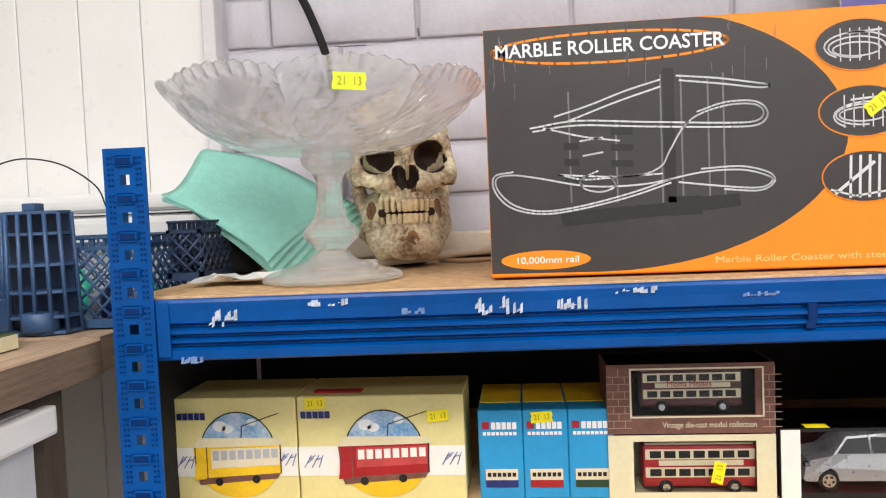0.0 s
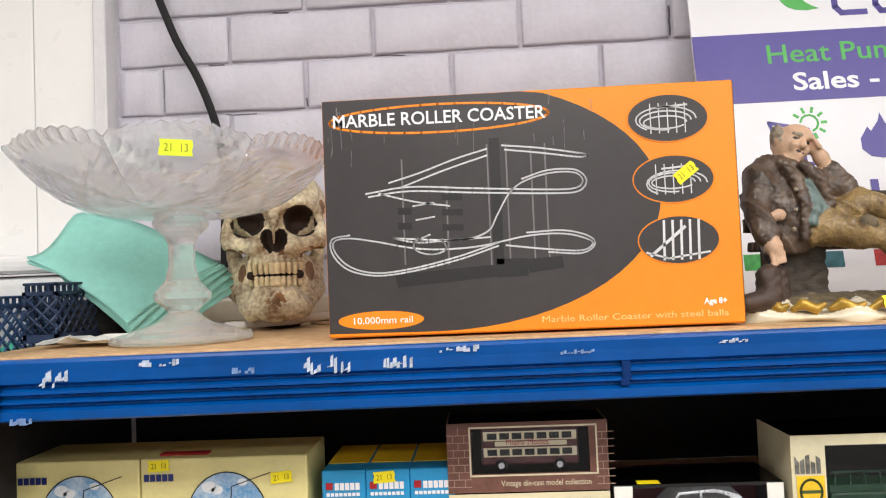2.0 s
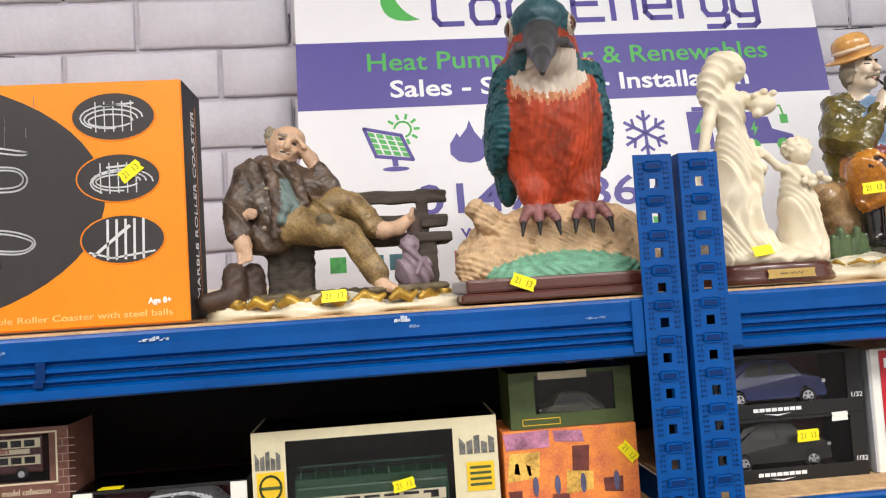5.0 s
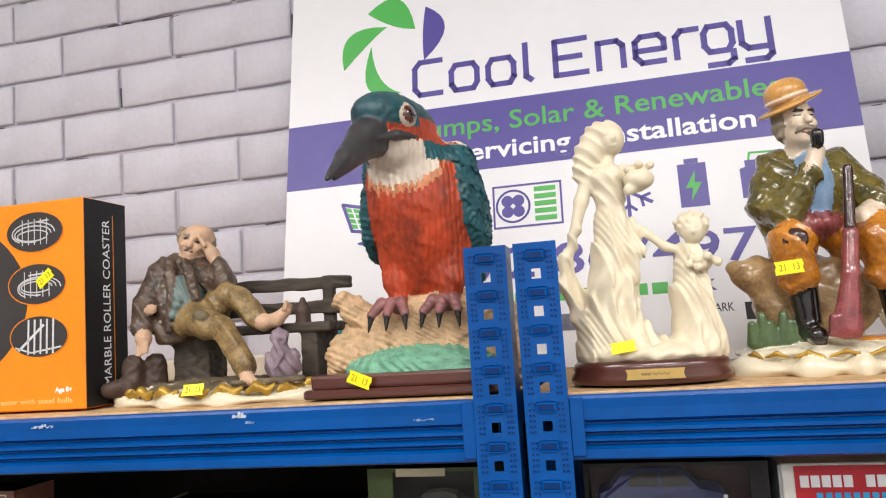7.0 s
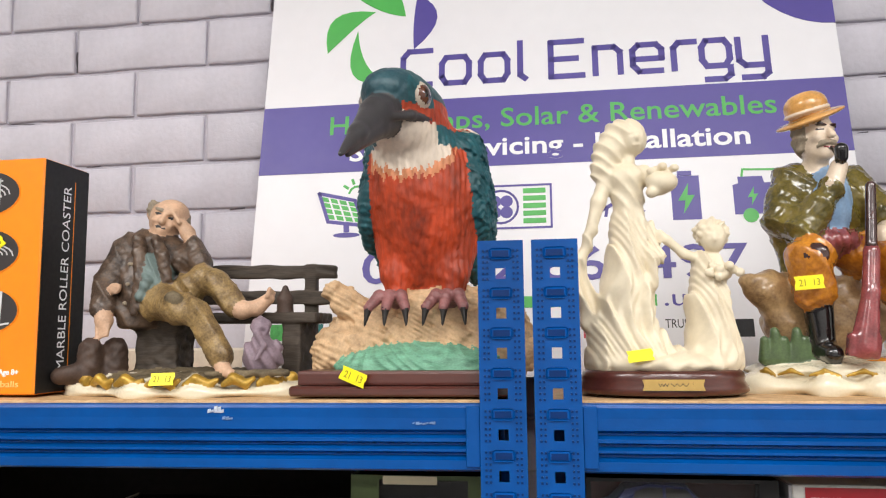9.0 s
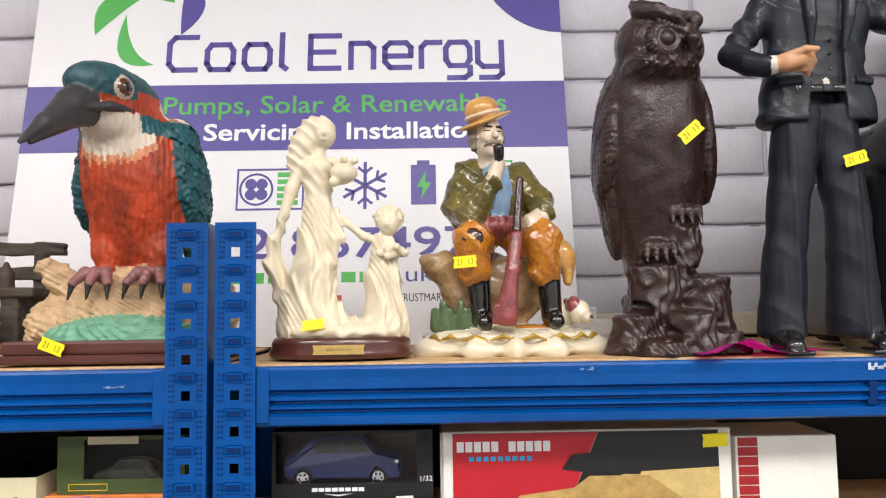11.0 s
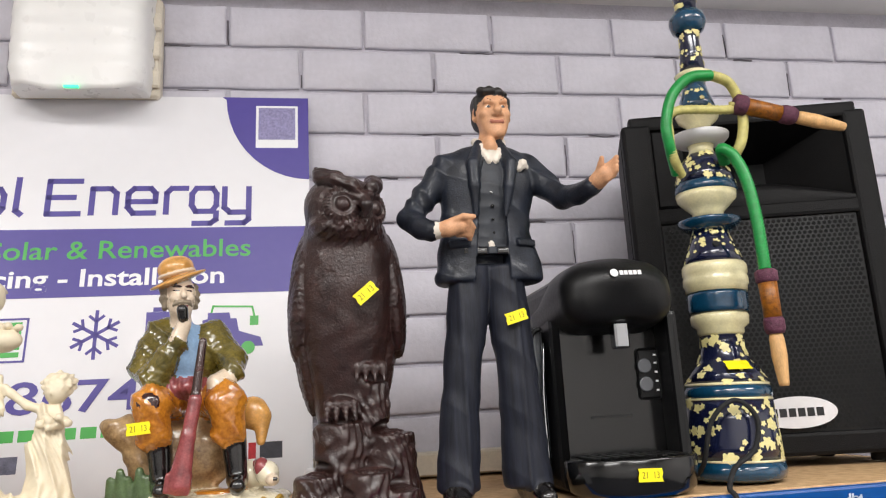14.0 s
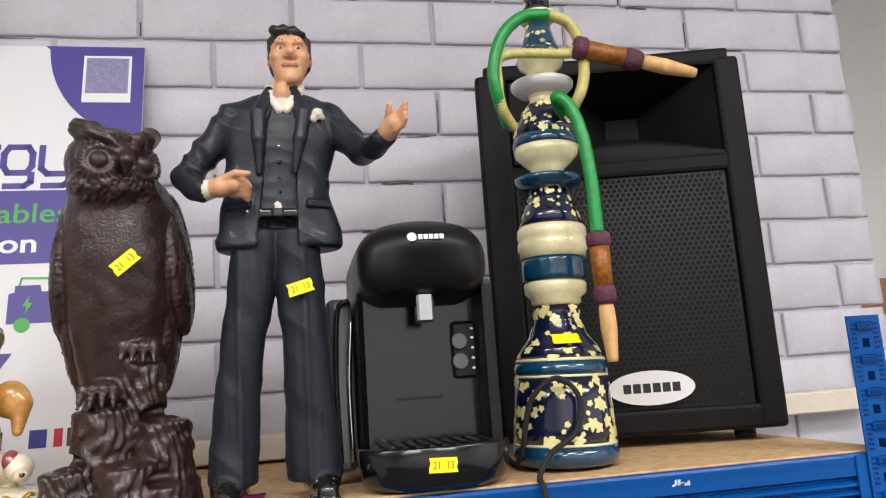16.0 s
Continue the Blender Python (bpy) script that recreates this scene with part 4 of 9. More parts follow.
# large carton with a picture of a vintage car
t = thing("vintage_car_carton", "red and black carton with a picture of a gold vintage car", "toy box", (1.25, 0.79, LB))
part("carton", box_bm(1.104, 1.392, 0.748, 0.84, LB, LB + 0.128, bevel=0.001), M_CARDW, t)
part("side_print", box_bm(1.1015, 1.1038, 0.749, 0.839, LB + 0.001, LB + 0.127), M_GREYC, t)
F = face(None, 1.104, 0.748, LB)
part("red_field", plate_bm([(0.010, 0.0), (0.10, 0.0), (0.155, 0.126), (0.010, 0.126)], F, 0.0003), mat("scarlet_print", lin(190, 24, 40), 0.4, vary=0.06), t)
part("black_field", plate_bm([(0.1005, 0.0), (0.275, 0.0), (0.275, 0.126), (0.1555, 0.126)], F, 0.0003), M_BLACK, t)
part("sand_field", plate_bm([(0.02, 0.0), (0.275, 0.0), (0.275, 0.090), (0.185, 0.086), (0.06, 0.045)], F @ Matrix.Translation((0, 0, 0.0004)), 0.0002), mat("sand_print", lin(214, 186, 120), 0.45, vary=0.15, scale=60), t)
H = F @ Matrix.Translation((0, 0, 0.0008))
car = part("car_picture", plate_bm([(0.06, 0.03), (0.075, 0.065), (0.13, 0.072), (0.145, 0.083), (0.205, 0.083), (0.235, 0.062), (0.262, 0.045), (0.25, 0.03)], H, 0.0003), mat("gold_print", lin(190, 156, 92), 0.4, vary=0.25, scale=80), t)
K = F @ Matrix.Translation((0, 0, 0.0012))
part("hood", plate_bm([(0.118, 0.090), (0.128, 0.104), (0.165, 0.108), (0.200, 0.098), (0.196, 0.084), (0.15, 0.086)], K, 0.0002), M_BLACK, car)
for u in (0.075, 0.138, 0.232):
    part("wheel", plate_bm(oval(u, 0.038, 0.017, 0.020), K, 0.0002), M_BLACK, car)
    part("rim", plate_bm(oval(u, 0.038, 0.011, 0.013), K @ Matrix.Translation((0, 0, 0.0003)), 0.0002), M_CARDW, car)
bm = bmesh.new()
for k in range(11):
    if k != 5:
        add_plate(bm, rect(0.014 + k * 0.0086, 0.0210 + k * 0.0086, 0.108, 0.118), H, 0.0002)
part("maker_name", bm, M_INKW, t, "white blocks for the maker's name")
bm = bmesh.new()
for k in range(9):
    add_plate(bm, rect(0.026 + k * 0.0072, 0.031 + k * 0.0072, 0.099, 0.1035), H, 0.0002)
part("small_name", bm, M_SKYB, t)
sticker(1.376, 0.7465, LB + 0.116, 3, w=0.026, writing=False)
t = thing("white_carton", "white carton with red bands", "toy box", (1.44, 0.79, LB))
part("carton", box_bm(1.398, 1.50, 0.752, 0.84, LB, LB + 0.118, bevel=0.001), M_CARDW, t)
bm = bmesh.new()
for k in range(12):
    add_plate(bm, rect(0.002, 0.022, 0.004 + k * 0.0095, 0.0125 + k * 0.0095), face(None, 1.398, 0.752, LB), 0.0003)
part("red_bands", bm, M_REDP, t)


# ---- modelled figures: soft unions of rounded volumes, meshed ----
class Figure:
    """Rounded volumes blended into one surface. Each volume carries the index of its paint."""

    def __init__(self, lo, hi, res):
        self.lo, self.res = np.array(lo, float), res
        self.n = np.ceil((np.array(hi) - lo) / res).astype(int) + 1
        self.d = np.full(self.n, 1.0, np.float32)
        self.id = np.zeros(self.n, np.int16)

    def _grid(self, lo, hi):
        a = np.clip(np.floor((np.array(lo) - self.lo) / self.res).astype(int), 0, self.n - 1)
        b = np.clip(np.ceil((np.array(hi) - self.lo) / self.res).astype(int) + 1, a + 1, self.n)
        ax = [self.lo[i] + self.res * np.arange(a[i], b[i]) for i in range(3)]
        return tuple(slice(a[i], b[i]) for i in range(3)), np.meshgrid(*ax, indexing="ij")

    def _join(self, s, new_d, paint, k):
        old = self.d[s]
        self.id[s] = np.where(new_d < old, paint, self.id[s])
        h = np.maximum(k - np.abs(old - new_d), 0) / k
        self.d[s] = np.minimum(old, new_d) - h * h * k * 0.25

    def cap(self, a, b, ra, rb, paint, k=0.006, wave=None):
        """A tapered limb from a to b."""
        a, b = np.array(a, float), np.array(b, float)
        r = max(ra, rb) + k + 0.006
        s, (X, Y, Z) = self._grid(np.minimum(a, b) - r, np.maximum(a, b) + r)
        ab = b - a
        t = np.clip(((X - a[0]) * ab[0] + (Y - a[1]) * ab[1] + (Z - a[2]) * ab[2]) / max(ab @ ab, 1e-12), 0, 1)
        d = np.sqrt((X - a[0] - t * ab[0]) ** 2 + (Y - a[1] - t * ab[1]) ** 2 + (Z - a[2] - t * ab[2]) ** 2) - (ra + (rb - ra) * t)
        if wave:
            d = d + wave(X, Y, Z)
        self._join(s, d.astype(np.float32), paint, k)
        return self

    def line(self, pts, radii, paint, k=0.006, wave=None):
        for i in range(len(pts) - 1):
            self.cap(pts[i], pts[i + 1], radii[i], radii[i + 1], paint, k, wave)
        return self

    def ell(self, c, r, paint, k=0.006, turn=(0, 0, 0), cut=False, wave=None):
        """An ellipsoid; cut takes it away."""
        c, r = np.array(c, float), np.array(r, float)
        m = r.max() + k + 0.006
        s, (X, Y, Z) = self._grid(c - m, c + m)
        R = np.array(Euler([radians(v) for v in turn]).to_matrix()).T
        x, y, z = X - c[0], Y - c[1], Z - c[2]
        p = [R[i, 0] * x + R[i, 1] * y + R[i, 2] * z for i in range(3)]
        k0 = np.sqrt(sum((p[i] / r[i]) ** 2 for i in range(3)))
        k1 = np.sqrt(sum((p[i] / r[i] ** 2) ** 2 for i in range(3))) + 1e-9
        d = k0 * (k0 - 1) / k1
        if wave:
            d = d + wave(X, Y, Z)
        d = d.astype(np.float32)
        if cut:
            old = self.d[s]
            self.id[s] = np.where(-d > old - 0.0015, paint, self.id[s])
            h = np.maximum(k - np.abs(old + d), 0) / k
            self.d[s] = np.maximum(old, -d) + h * h * k * 0.25
        else:
            self._join(s, d, paint, k)
        return self

    def block(self, c, half, paint, k=0.002, turn=(0, 0, 0), rnd=0.002, wave=None):
        """A rounded block."""
        c, half = np.array(c, float), np.array(half, float)
        m = np.linalg.norm(half) + k + 0.005
        s, (X, Y, Z) = self._grid(c - m, c + m)
        R = np.array(Euler([radians(v) for v in turn]).to_matrix()).T
        x, y, z = X - c[0], Y - c[1], Z - c[2]
        q = [np.abs(R[i, 0] * x + R[i, 1] * y + R[i, 2] * z) - (half[i] - rnd) for i in range(3)]
        d = np.sqrt(sum(np.maximum(v, 0) ** 2 for v in q)) + np.minimum(np.maximum(np.maximum(q[0], q[1]), q[2]), 0) - rnd
        if wave:
            d = d + wave(X, Y, Z)
        self._join(s, d.astype(np.float32), paint, k)
        return self

    def loft(self, rows, paint, k=0.006, wave=None, p=2.0):
        """A body of elliptical sections; each row is z, centre x, centre y, half width, half depth."""
        rows = np.array(rows, float)
        z0, z1 = rows[0, 0], rows[-1, 0]
        m = rows[:, 3:].max() + k + 0.008
        c0, c1 = rows[:, 1:3].min(0) - m, rows[:, 1:3].max(0) + m
        s, (X, Y, Z) = self._grid((c0[0], c0[1], z0 - 0.01), (c1[0], c1[1], z1 + 0.01))
        fine = np.linspace(z0 - 0.02, z1 + 0.02, 400)
        ker = np.ones(31) / 31
        zs = Z[0, 0, :]
        col = []
        for i in range(1, 5):
            v = np.interp(fine, rows[:, 0], rows[:, i])
            v = np.convolve(np.pad(v, 15, mode="edge"), ker, "valid")
            col.append(np.interp(zs, fine, v)[None, None, :])
        cx, cy, rx, ry = col
        q = ((np.abs(X - cx) / rx) ** p + (np.abs(Y - cy) / ry) ** p) ** (1 / p)
        d = (q - 1) * np.minimum(rx, ry)
        if wave:
            d = d + wave(X, Y, Z)
        e = np.maximum(z0 - Z, Z - z1)
        h = np.maximum(0.006 - np.abs(d - e), 0) / 0.006
        d = np.maximum(d, e) + h * h * 0.0015
        self._join(s, d.astype(np.float32), paint, k)
        return self

    def repaint(self, test, paint, only=None):
        s, (X, Y, Z) = self._grid(self.lo, self.lo + self.res * self.n)
        hit = test(X, Y, Z)
        if only is not None:
            hit &= np.isin(self.id, only)
        self.id[hit] = paint
        return self

    def mesh(self, name, materials):
        d = self.d
        s = d < 0
        n = np.array(d.shape) - 1
        corners = [(i, j, k) for i in (0, 1) for j in (0, 1) for k in (0, 1)]
        at = lambda v, c: v[c[0]:n[0] + c[0], c[1]:n[1] + c[1], c[2]:n[2] + c[2]]
        count = sum(at(s, c).astype(np.int8) for c in corners)
        cells = np.argwhere((count > 0) & (count < 8))
        index = np.full(n, -1, np.int64)
        index[tuple(cells.T)] = np.arange(len(cells))
        pos, hits = np.zeros((len(cells), 3)), np.zeros(len(cells))
        for a in corners:
            for ax in range(3):
                if a[ax]:
                    continue
                b = list(a)
                b[ax] = 1
                da, db = d[tuple((cells + a).T)], d[tuple((cells + b).T)]
                x = (da < 0) != (db < 0)
                t = np.where(x, da / np.where(x, da - db, 1), 0)
                p = np.tile(np.array(a, float), (len(cells), 1))
                p[:, ax] = t
                pos += p * x[:, None]
                hits += x
        verts = self.lo + (cells + pos / hits[:, None]) * self.res
        quads, ids = [], []
        for ax in range(3):
            u, v = (ax + 1) % 3, (ax + 2) % 3
            lo = [slice(None)] * 3
            hi = [slice(None)] * 3
            lo[ax], hi[ax] = slice(0, -1), slice(1, None)
            e = np.argwhere(s[tuple(lo)] != s[tuple(hi)])
            e = e[(e[:, u] > 0) & (e[:, v] > 0) & (e[:, u] < n[u]) & (e[:, v] < n[v])]
            eu, ev = np.eye(3, dtype=int)[u], np.eye(3, dtype=int)[v]
            q = np.stack([index[tuple((e - w).T)] for w in (eu + ev, ev, 0 * eu, eu)], 1)
            inside = s[tuple(e.T)]
            q = np.where(inside[:, None], q, q[:, ::-1])
            quads.append(q)
            other = e + np.eye(3, dtype=int)[ax]
            ids.append(np.where(inside, self.id[tuple(e.T)], self.id[tuple(other.T)]))
        quads, ids = np.concatenate(quads), np.concatenate(ids)
        ok = (quads >= 0).all(1)
        me = bpy.data.meshes.new(name)
        me.from_pydata(verts.tolist(), [], quads[ok].tolist())
        for m in materials:
            me.materials.append(m)
        me.polygons.foreach_set("material_index", ids[ok].astype(np.int32))
        me.shade_smooth()
        me.update()
        return me


def folds(amp, freq, ax=(1.0, 0.3, 0.7), ph=0.0):
    """Soft ridges across a direction."""
    return lambda X, Y, Z: amp * np.sin(freq * (ax[0] * X + ax[1] * Y + ax[2] * Z + 0.01 * np.sin(60 * Z + 40 * X)) + ph)


def lumps(amp, f):
    return lambda X, Y, Z: amp * np.sin(f * X + 1.3 * np.sin(f * 0.7 * Z)) * np.sin(f * Y + 2.1) * np.sin(f * Z + 0.8 * np.sin(f * 0.5 * X))


def feathers(amp, u, v, pu, pv):
    """Overlapping feather tips in staggered columns; u runs down the plumage, v across it."""
    def relief(X, Y, Z):
        a, b = u[0] * X + u[1] * Y + u[2] * Z, v[0] * X + v[1] * Y + v[2] * Z
        b = b / pv + 0.12 * np.sin(a * 90)
        col = np.round(b)
        side = np.abs(b - col) * 2
        f = a / pu + 0.5 * (col % 2) + 0.13 * np.sin(col * 5.1) - 0.42 * side * side
        f = f - np.floor(f)
        return amp * (0.5 - f) + 0.25 * amp * (side < 0.13) - 0.2 * amp * np.sin(a * 900 + side * 5) * (side > 0.2)
    return relief


def both(*ws):
    return lambda X, Y, Z: sum(w(X, Y, Z) for w in ws)


def pleats(amp, f, ax, ph=0.0):
    """Sharp-bottomed cloth folds that wander a little."""
    return lambda X, Y, Z: amp * (np.abs(np.sin(0.5 * (f * (ax[0] * X + ax[1] * Y + ax[2] * Z) + 1.1 * np.sin(95 * Z + 70 * X + ph) + ph))) - 0.6)


# paints for the figures
G_SKIN = mat("painted_skin", lin(206, 168, 138), 0.5, vary=0.18, scale=70)
G_COAT = mat("brown_coat_paint", lin(96, 76, 60), 0.45, vary=0.4, scale=70, bump=0.3, colour2=lin(42, 32, 26), coat=0.15)
G_TROU = mat("khaki_trouser_paint", lin(150, 124, 78), 0.5, vary=0.4, scale=70, bump=0.25, colour2=lin(76, 56, 34), coat=0.15)
G_BOOT = mat("boot_paint", lin(72, 54, 44), 0.55, vary=0.3, scale=60)
G_BENCH = mat("weathered_bench_paint", lin(74, 64, 54), 0.7, vary=0.4, scale=40, bump=0.3, stretch=(0.3, 2, 3))
G_SHIRT = mat("blue_grey_shirt_paint", lin(106, 122, 118), 0.55, vary=0.2, scale=60)
G_SACK = mat("mauve_sack_paint", lin(140, 122, 132), 0.5, vary=0.25, scale=60)
G_BASEC = mat("cream_glaze", lin(226, 216, 190), 0.25, vary=0.1, scale=30, coat=0.4)
G_GOLD = mat("gold_scroll_paint", lin(186, 148, 58), 0.35, metal=0.35, vary=0.3, scale=80)
G_EARTH = mat("earth_paint", lin(112, 98, 74), 0.7, vary=0.4, scale=70, bump=0.4)
G_HAIR = mat("grey_hair_paint", lin(150, 136, 116), 0.6, vary=0.3, scale=120)
G_DARK = mat("dark_paint", lin(30, 26, 24), 0.4, vary=0.2)
G_TEAL = mat("teal_feather_paint", lin(24, 84, 92), 0.45, vary=0.32, scale=45, bump=0.25, bump_scale=240)
G_RUST = mat("rust_breast_paint", lin(186, 66, 28), 0.5, vary=0.4, scale=34, bump=0.55, bump_scale=260, stretch=(1, 1, 0.35))
G_WHBR = mat("white_breast_paint", lin(222, 206, 188), 0.55, vary=0.14, scale=40, bump=0.3, bump_scale=260, stretch=(1, 1, 0.35))
G_PEACH = mat("peach_breast_paint", lin(212, 138, 96), 0.55, vary=0.25, scale=60, bump=0.4, bump_scale=260, stretch=(1, 1, 0.35))
G_CROWN = mat("slate_teal_crown_paint", lin(44, 78, 86), 0.45, vary=0.4, scale=60, bump=0.3, bump_scale=240, colour2=lin(20, 60, 70))
G_LIP = mat("brown_pink_lip_paint", lin(168, 104, 84), 0.45, vary=0.1, scale=80)
G_BEAK = mat("slate_beak_paint", lin(58, 56, 58), 0.35, vary=0.15, scale=60)
G_EYE = mat("glossy_eye", lin(20, 14, 12), 0.08, vary=0.02, coat=1.0)
G_EYER = mat("eye_ring_paint", lin(190, 176, 158), 0.4)
G_IRIS = mat("brown_iris_paint", lin(86, 44, 24), 0.15, coat=0.8)
G_FOOT = mat("pink_claw_paint", lin(140, 90, 88), 0.45, vary=0.25, scale=90)
G_LOG = mat("pale_log_paint", lin(206, 172, 132), 0.6, vary=0.22, scale=60, bump=0.5, bump_scale=160)
G_GRASS = mat("pale_green_grass_paint", lin(116, 172, 142), 0.5, vary=0.3, scale=80, bump=0.5, bump_scale=200, stretch=(1, 1, 3))
G_MAHOG = mat("mahogany_stain", lin(84, 42, 34), 0.3, vary=0.25, scale=25, coat=0.5, stretch=(0.25, 3, 3))
G_MARBLE = mat("ivory_resin", lin(226, 213, 186), 0.42, vary=0.06, scale=40)
G_BRASS = mat("brass_plate_metal", lin(196, 164, 100), 0.3, metal=0.9, vary=0.1)
G_OLIVE = mat("olive_glaze", lin(112, 98, 40), 0.2, vary=0.35, scale=60, coat=0.7, colour2=lin(64, 60, 30))
G_AMBER = mat("amber_glaze", lin(196, 128, 38), 0.2, vary=0.35, scale=50, coat=0.7, colour2=lin(140, 78, 26))
G_BLUEG = mat("pale_blue_glaze", lin(140, 172, 206), 0.2, vary=0.15, scale=60, coat=0.7)
G_FACE = mat("pale_face_glaze", lin(222, 202, 178), 0.25, vary=0.1, scale=50, coat=0.5)
G_HAT = mat("tan_hat_glaze", lin(212, 156, 84), 0.22, vary=0.25, scale=60, coat=0.6)
G_GUN = mat("wine_gun_glaze", lin(150, 74, 76), 0.2, vary=0.3, scale=70, coat=0.7)
G_GUND = mat("dark_gun_glaze", lin(60, 32, 30), 0.2, vary=0.3, scale=70, coat=0.7)
G_BLKG = mat("black_glaze", lin(22, 20, 20), 0.12, vary=0.1, coat=0.9)
G_ROCK = mat("tan_rock_glaze", lin(176, 146, 104), 0.3, vary=0.35, scale=50, coat=0.4, colour2=lin(112, 84, 58))
G_LEAF = mat("leaf_green_glaze", lin(82, 104, 66), 0.3, vary=0.3, scale=80, coat=0.4)
G_OWL = mat("dark_carved_resin", lin(54, 34, 31), 0.30, vary=0.35, scale=45, bump=0.4, bump_scale=420, coat=0.2, colour2=lin(34, 21, 20))
G_SUIT = mat("navy_suit_paint", lin(30, 35, 46), 0.42, vary=0.4, scale=55, bump=0.25, bump_scale=500, colour2=lin(15, 18, 26), coat=0.12, spec=0.35)
G_TROUS = mat("navy_trouser_paint", lin(32, 35, 46), 0.52, vary=0.5, scale=38, stretch=(7, 7, 0.25), colour2=lin(13, 14, 20), spec=0.3)
G_VEST = mat("slate_waistcoat_paint", lin(40, 44, 52), 0.5, vary=0.3, scale=90)
G_SHIRTW = mat("off_white_shirt_paint", lin(222, 212, 198), 0.5, vary=0.1)
G_MANH = mat("black_hair_paint", lin(34, 28, 26), 0.45, vary=0.3, scale=140, bump=0.3)
G_TAN = mat("tan_skin_paint", lin(212, 158, 118), 0.5, vary=0.16, scale=80)
G_BONE = mat("aged_bone_resin", lin(248, 234, 200), 0.5, vary=0.28, scale=30, bump=0.3, bump_scale=180, colour2=lin(120, 88, 52))
G_BONED = mat("dark_socket_resin", lin(52, 34, 22), 0.7, vary=0.4, scale=70, bump=0.3)
G_STAIN = mat("brown_stained_bone_resin", lin(150, 108, 64), 0.55, vary=0.4, scale=60, bump=0.3, bump_scale=180, colour2=lin(84, 54, 30))
G_TEETH = mat("stained_tooth_resin", lin(240, 222, 178), 0.45, vary=0.2, scale=120)


def kingfisher():
    """Large kingfisher on a log, in resin."""
    f = Figure((0.67, 0.585, 1.425), (0.90, 0.89, 1.725), 0.0014)
    TEAL, RUST, WHITE, BEAK, EYE, RING, FOOT, LOG, GRASS, IRIS, PEACH, CLAW, GREY = range(13)
    down = (0.0, 0.25, -1.0)
    plume = both(pleats(0.0011, 900, (1, 0.7, 0.06)), feathers(0.0005, down, (1, 0.6, 0), 0.034, 0.016), lumps(0.0007, 260))
    wing = feathers(0.0032, (0, 0.42, -0.9), (0.55, 0.9, 0.45), 0.025, 0.0165)
    cap_feathers = both(feathers(0.0005, (0, 0.9, -0.3), (1, 0, 0.2), 0.012, 0.006), lumps(0.0006, 330))
    bark = both(lumps(0.0030, 170), lumps(0.0016, 420), folds(0.0007, 900, (0.5, 0.3, 1)))
    # log, broken branch and grass
    f.ell((0.772, 0.79, 1.462), (0.088, 0.046, 0.044), LOG, 0.010, (0, -4, 0), wave=bark)
    f.ell((0.832, 0.79, 1.466), (0.056, 0.044, 0.043), LOG, 0.010, wave=bark)
    f.ell((0.792, 0.78, 1.486), (0.040, 0.036, 0.026), LOG, 0.012, wave=bark)
    f.line([(0.735, 0.775, 1.470), (0.716, 0.765, 1.492), (0.703, 0.760, 1.505)], [0.018, 0.0125, 0.0105], LOG, 0.010, wave=bark)
    f.cap((0.700, 0.765, 1.445), (0.872, 0.765, 1.445), 0.021, 0.021, LOG, 0.02, wave=bark)
    f.ell((0.788, 0.750, 1.432), (0.082, 0.032, 0.026), GRASS, 0.003, wave=lambda X, Y, Z: 0.0022 * np.abs(np.sin(190 * X + 420 * (Z - 1.43) * np.sin(41 * X + 1) + 2 * np.sin(80 * X))) - 0.001)
    # breast and belly, back and neck
    f.loft([(1.508, 0.791, 0.778, 0.030, 0.026), (1.528, 0.791, 0.776, 0.040, 0.034), (1.556, 0.790, 0.772, 0.049, 0.042), (1.592, 0.789, 0.768, 0.0555, 0.048), (1.622, 0.787, 0.766, 0.0535, 0.047), (1.645, 0.784, 0.764, 0.043, 0.043), (1.662, 0.781, 0.758, 0.036, 0.042)], RUST, 0.010, wave=plume)
    f.ell((0.788, 0.797, 1.620), (0.046, 0.036, 0.055), TEAL, 0.012, wave=wing)
    for sx in (-1, 1):
        f.ell((0.789 + sx * 0.0485, 0.786, 1.601), (0.0175, 0.042, 0.058), TEAL, 0.004, (12, sx * -9, 0), wave=wing)
        f.ell((0.790 + sx * 0.0445, 0.806, 1.556), (0.0135, 0.028, 0.046), TEAL, 0.004, (20, sx * 2, 0), wave=feathers(0.003, (0, 0.3, -1), (0.3, 1, 0.3), 0.05, 0.009))
        f.ell((0.789 + sx * 0.040, 0.774, 1.640), (0.018, 0.028, 0.020), TEAL, 0.010, wave=wing)
    # head, turned a little to one side
    turn = radians(-14)
    head, ahead, side = np.array((0.777, 0.737, 1.671)), np.array((math.sin(turn), -math.cos(turn), 0.0)), np.array((math.cos(turn), math.sin(turn), 0.0))
    at = lambda a, w, u: head + ahead * a + side * w + np.array((0, 0, u))
    f.ell(at(-0.006, 0, 0), (0.0340, 0.056, 0.0345), TEAL, 0.012, (0, 0, -14), wave=cap_feathers)
    f.ell(at(0.022, 0, 0.011), (0.0285, 0.038, 0.0225), TEAL, 0.008, (4, 0, -14), wave=cap_feathers)
    f.ell(at(0.004, 0, -0.022), (0.031, 0.036, 0.022), TEAL, 0.012, (0, 0, -14), wave=plume)
    f.line([at(0.036, 0, -0.004), at(0.060, 0, -0.018), at(0.092, 0, -0.043), at(0.119, 0, -0.066)], [0.0175, 0.0145, 0.0078, 0.0024], BEAK, 0.004)
    f.line([at(0.030, 0, -0.014), at(0.060, 0, -0.028), at(0.108, 0, -0.064)], [0.0165, 0.0125, 0.0026], BEAK, 0.0015)
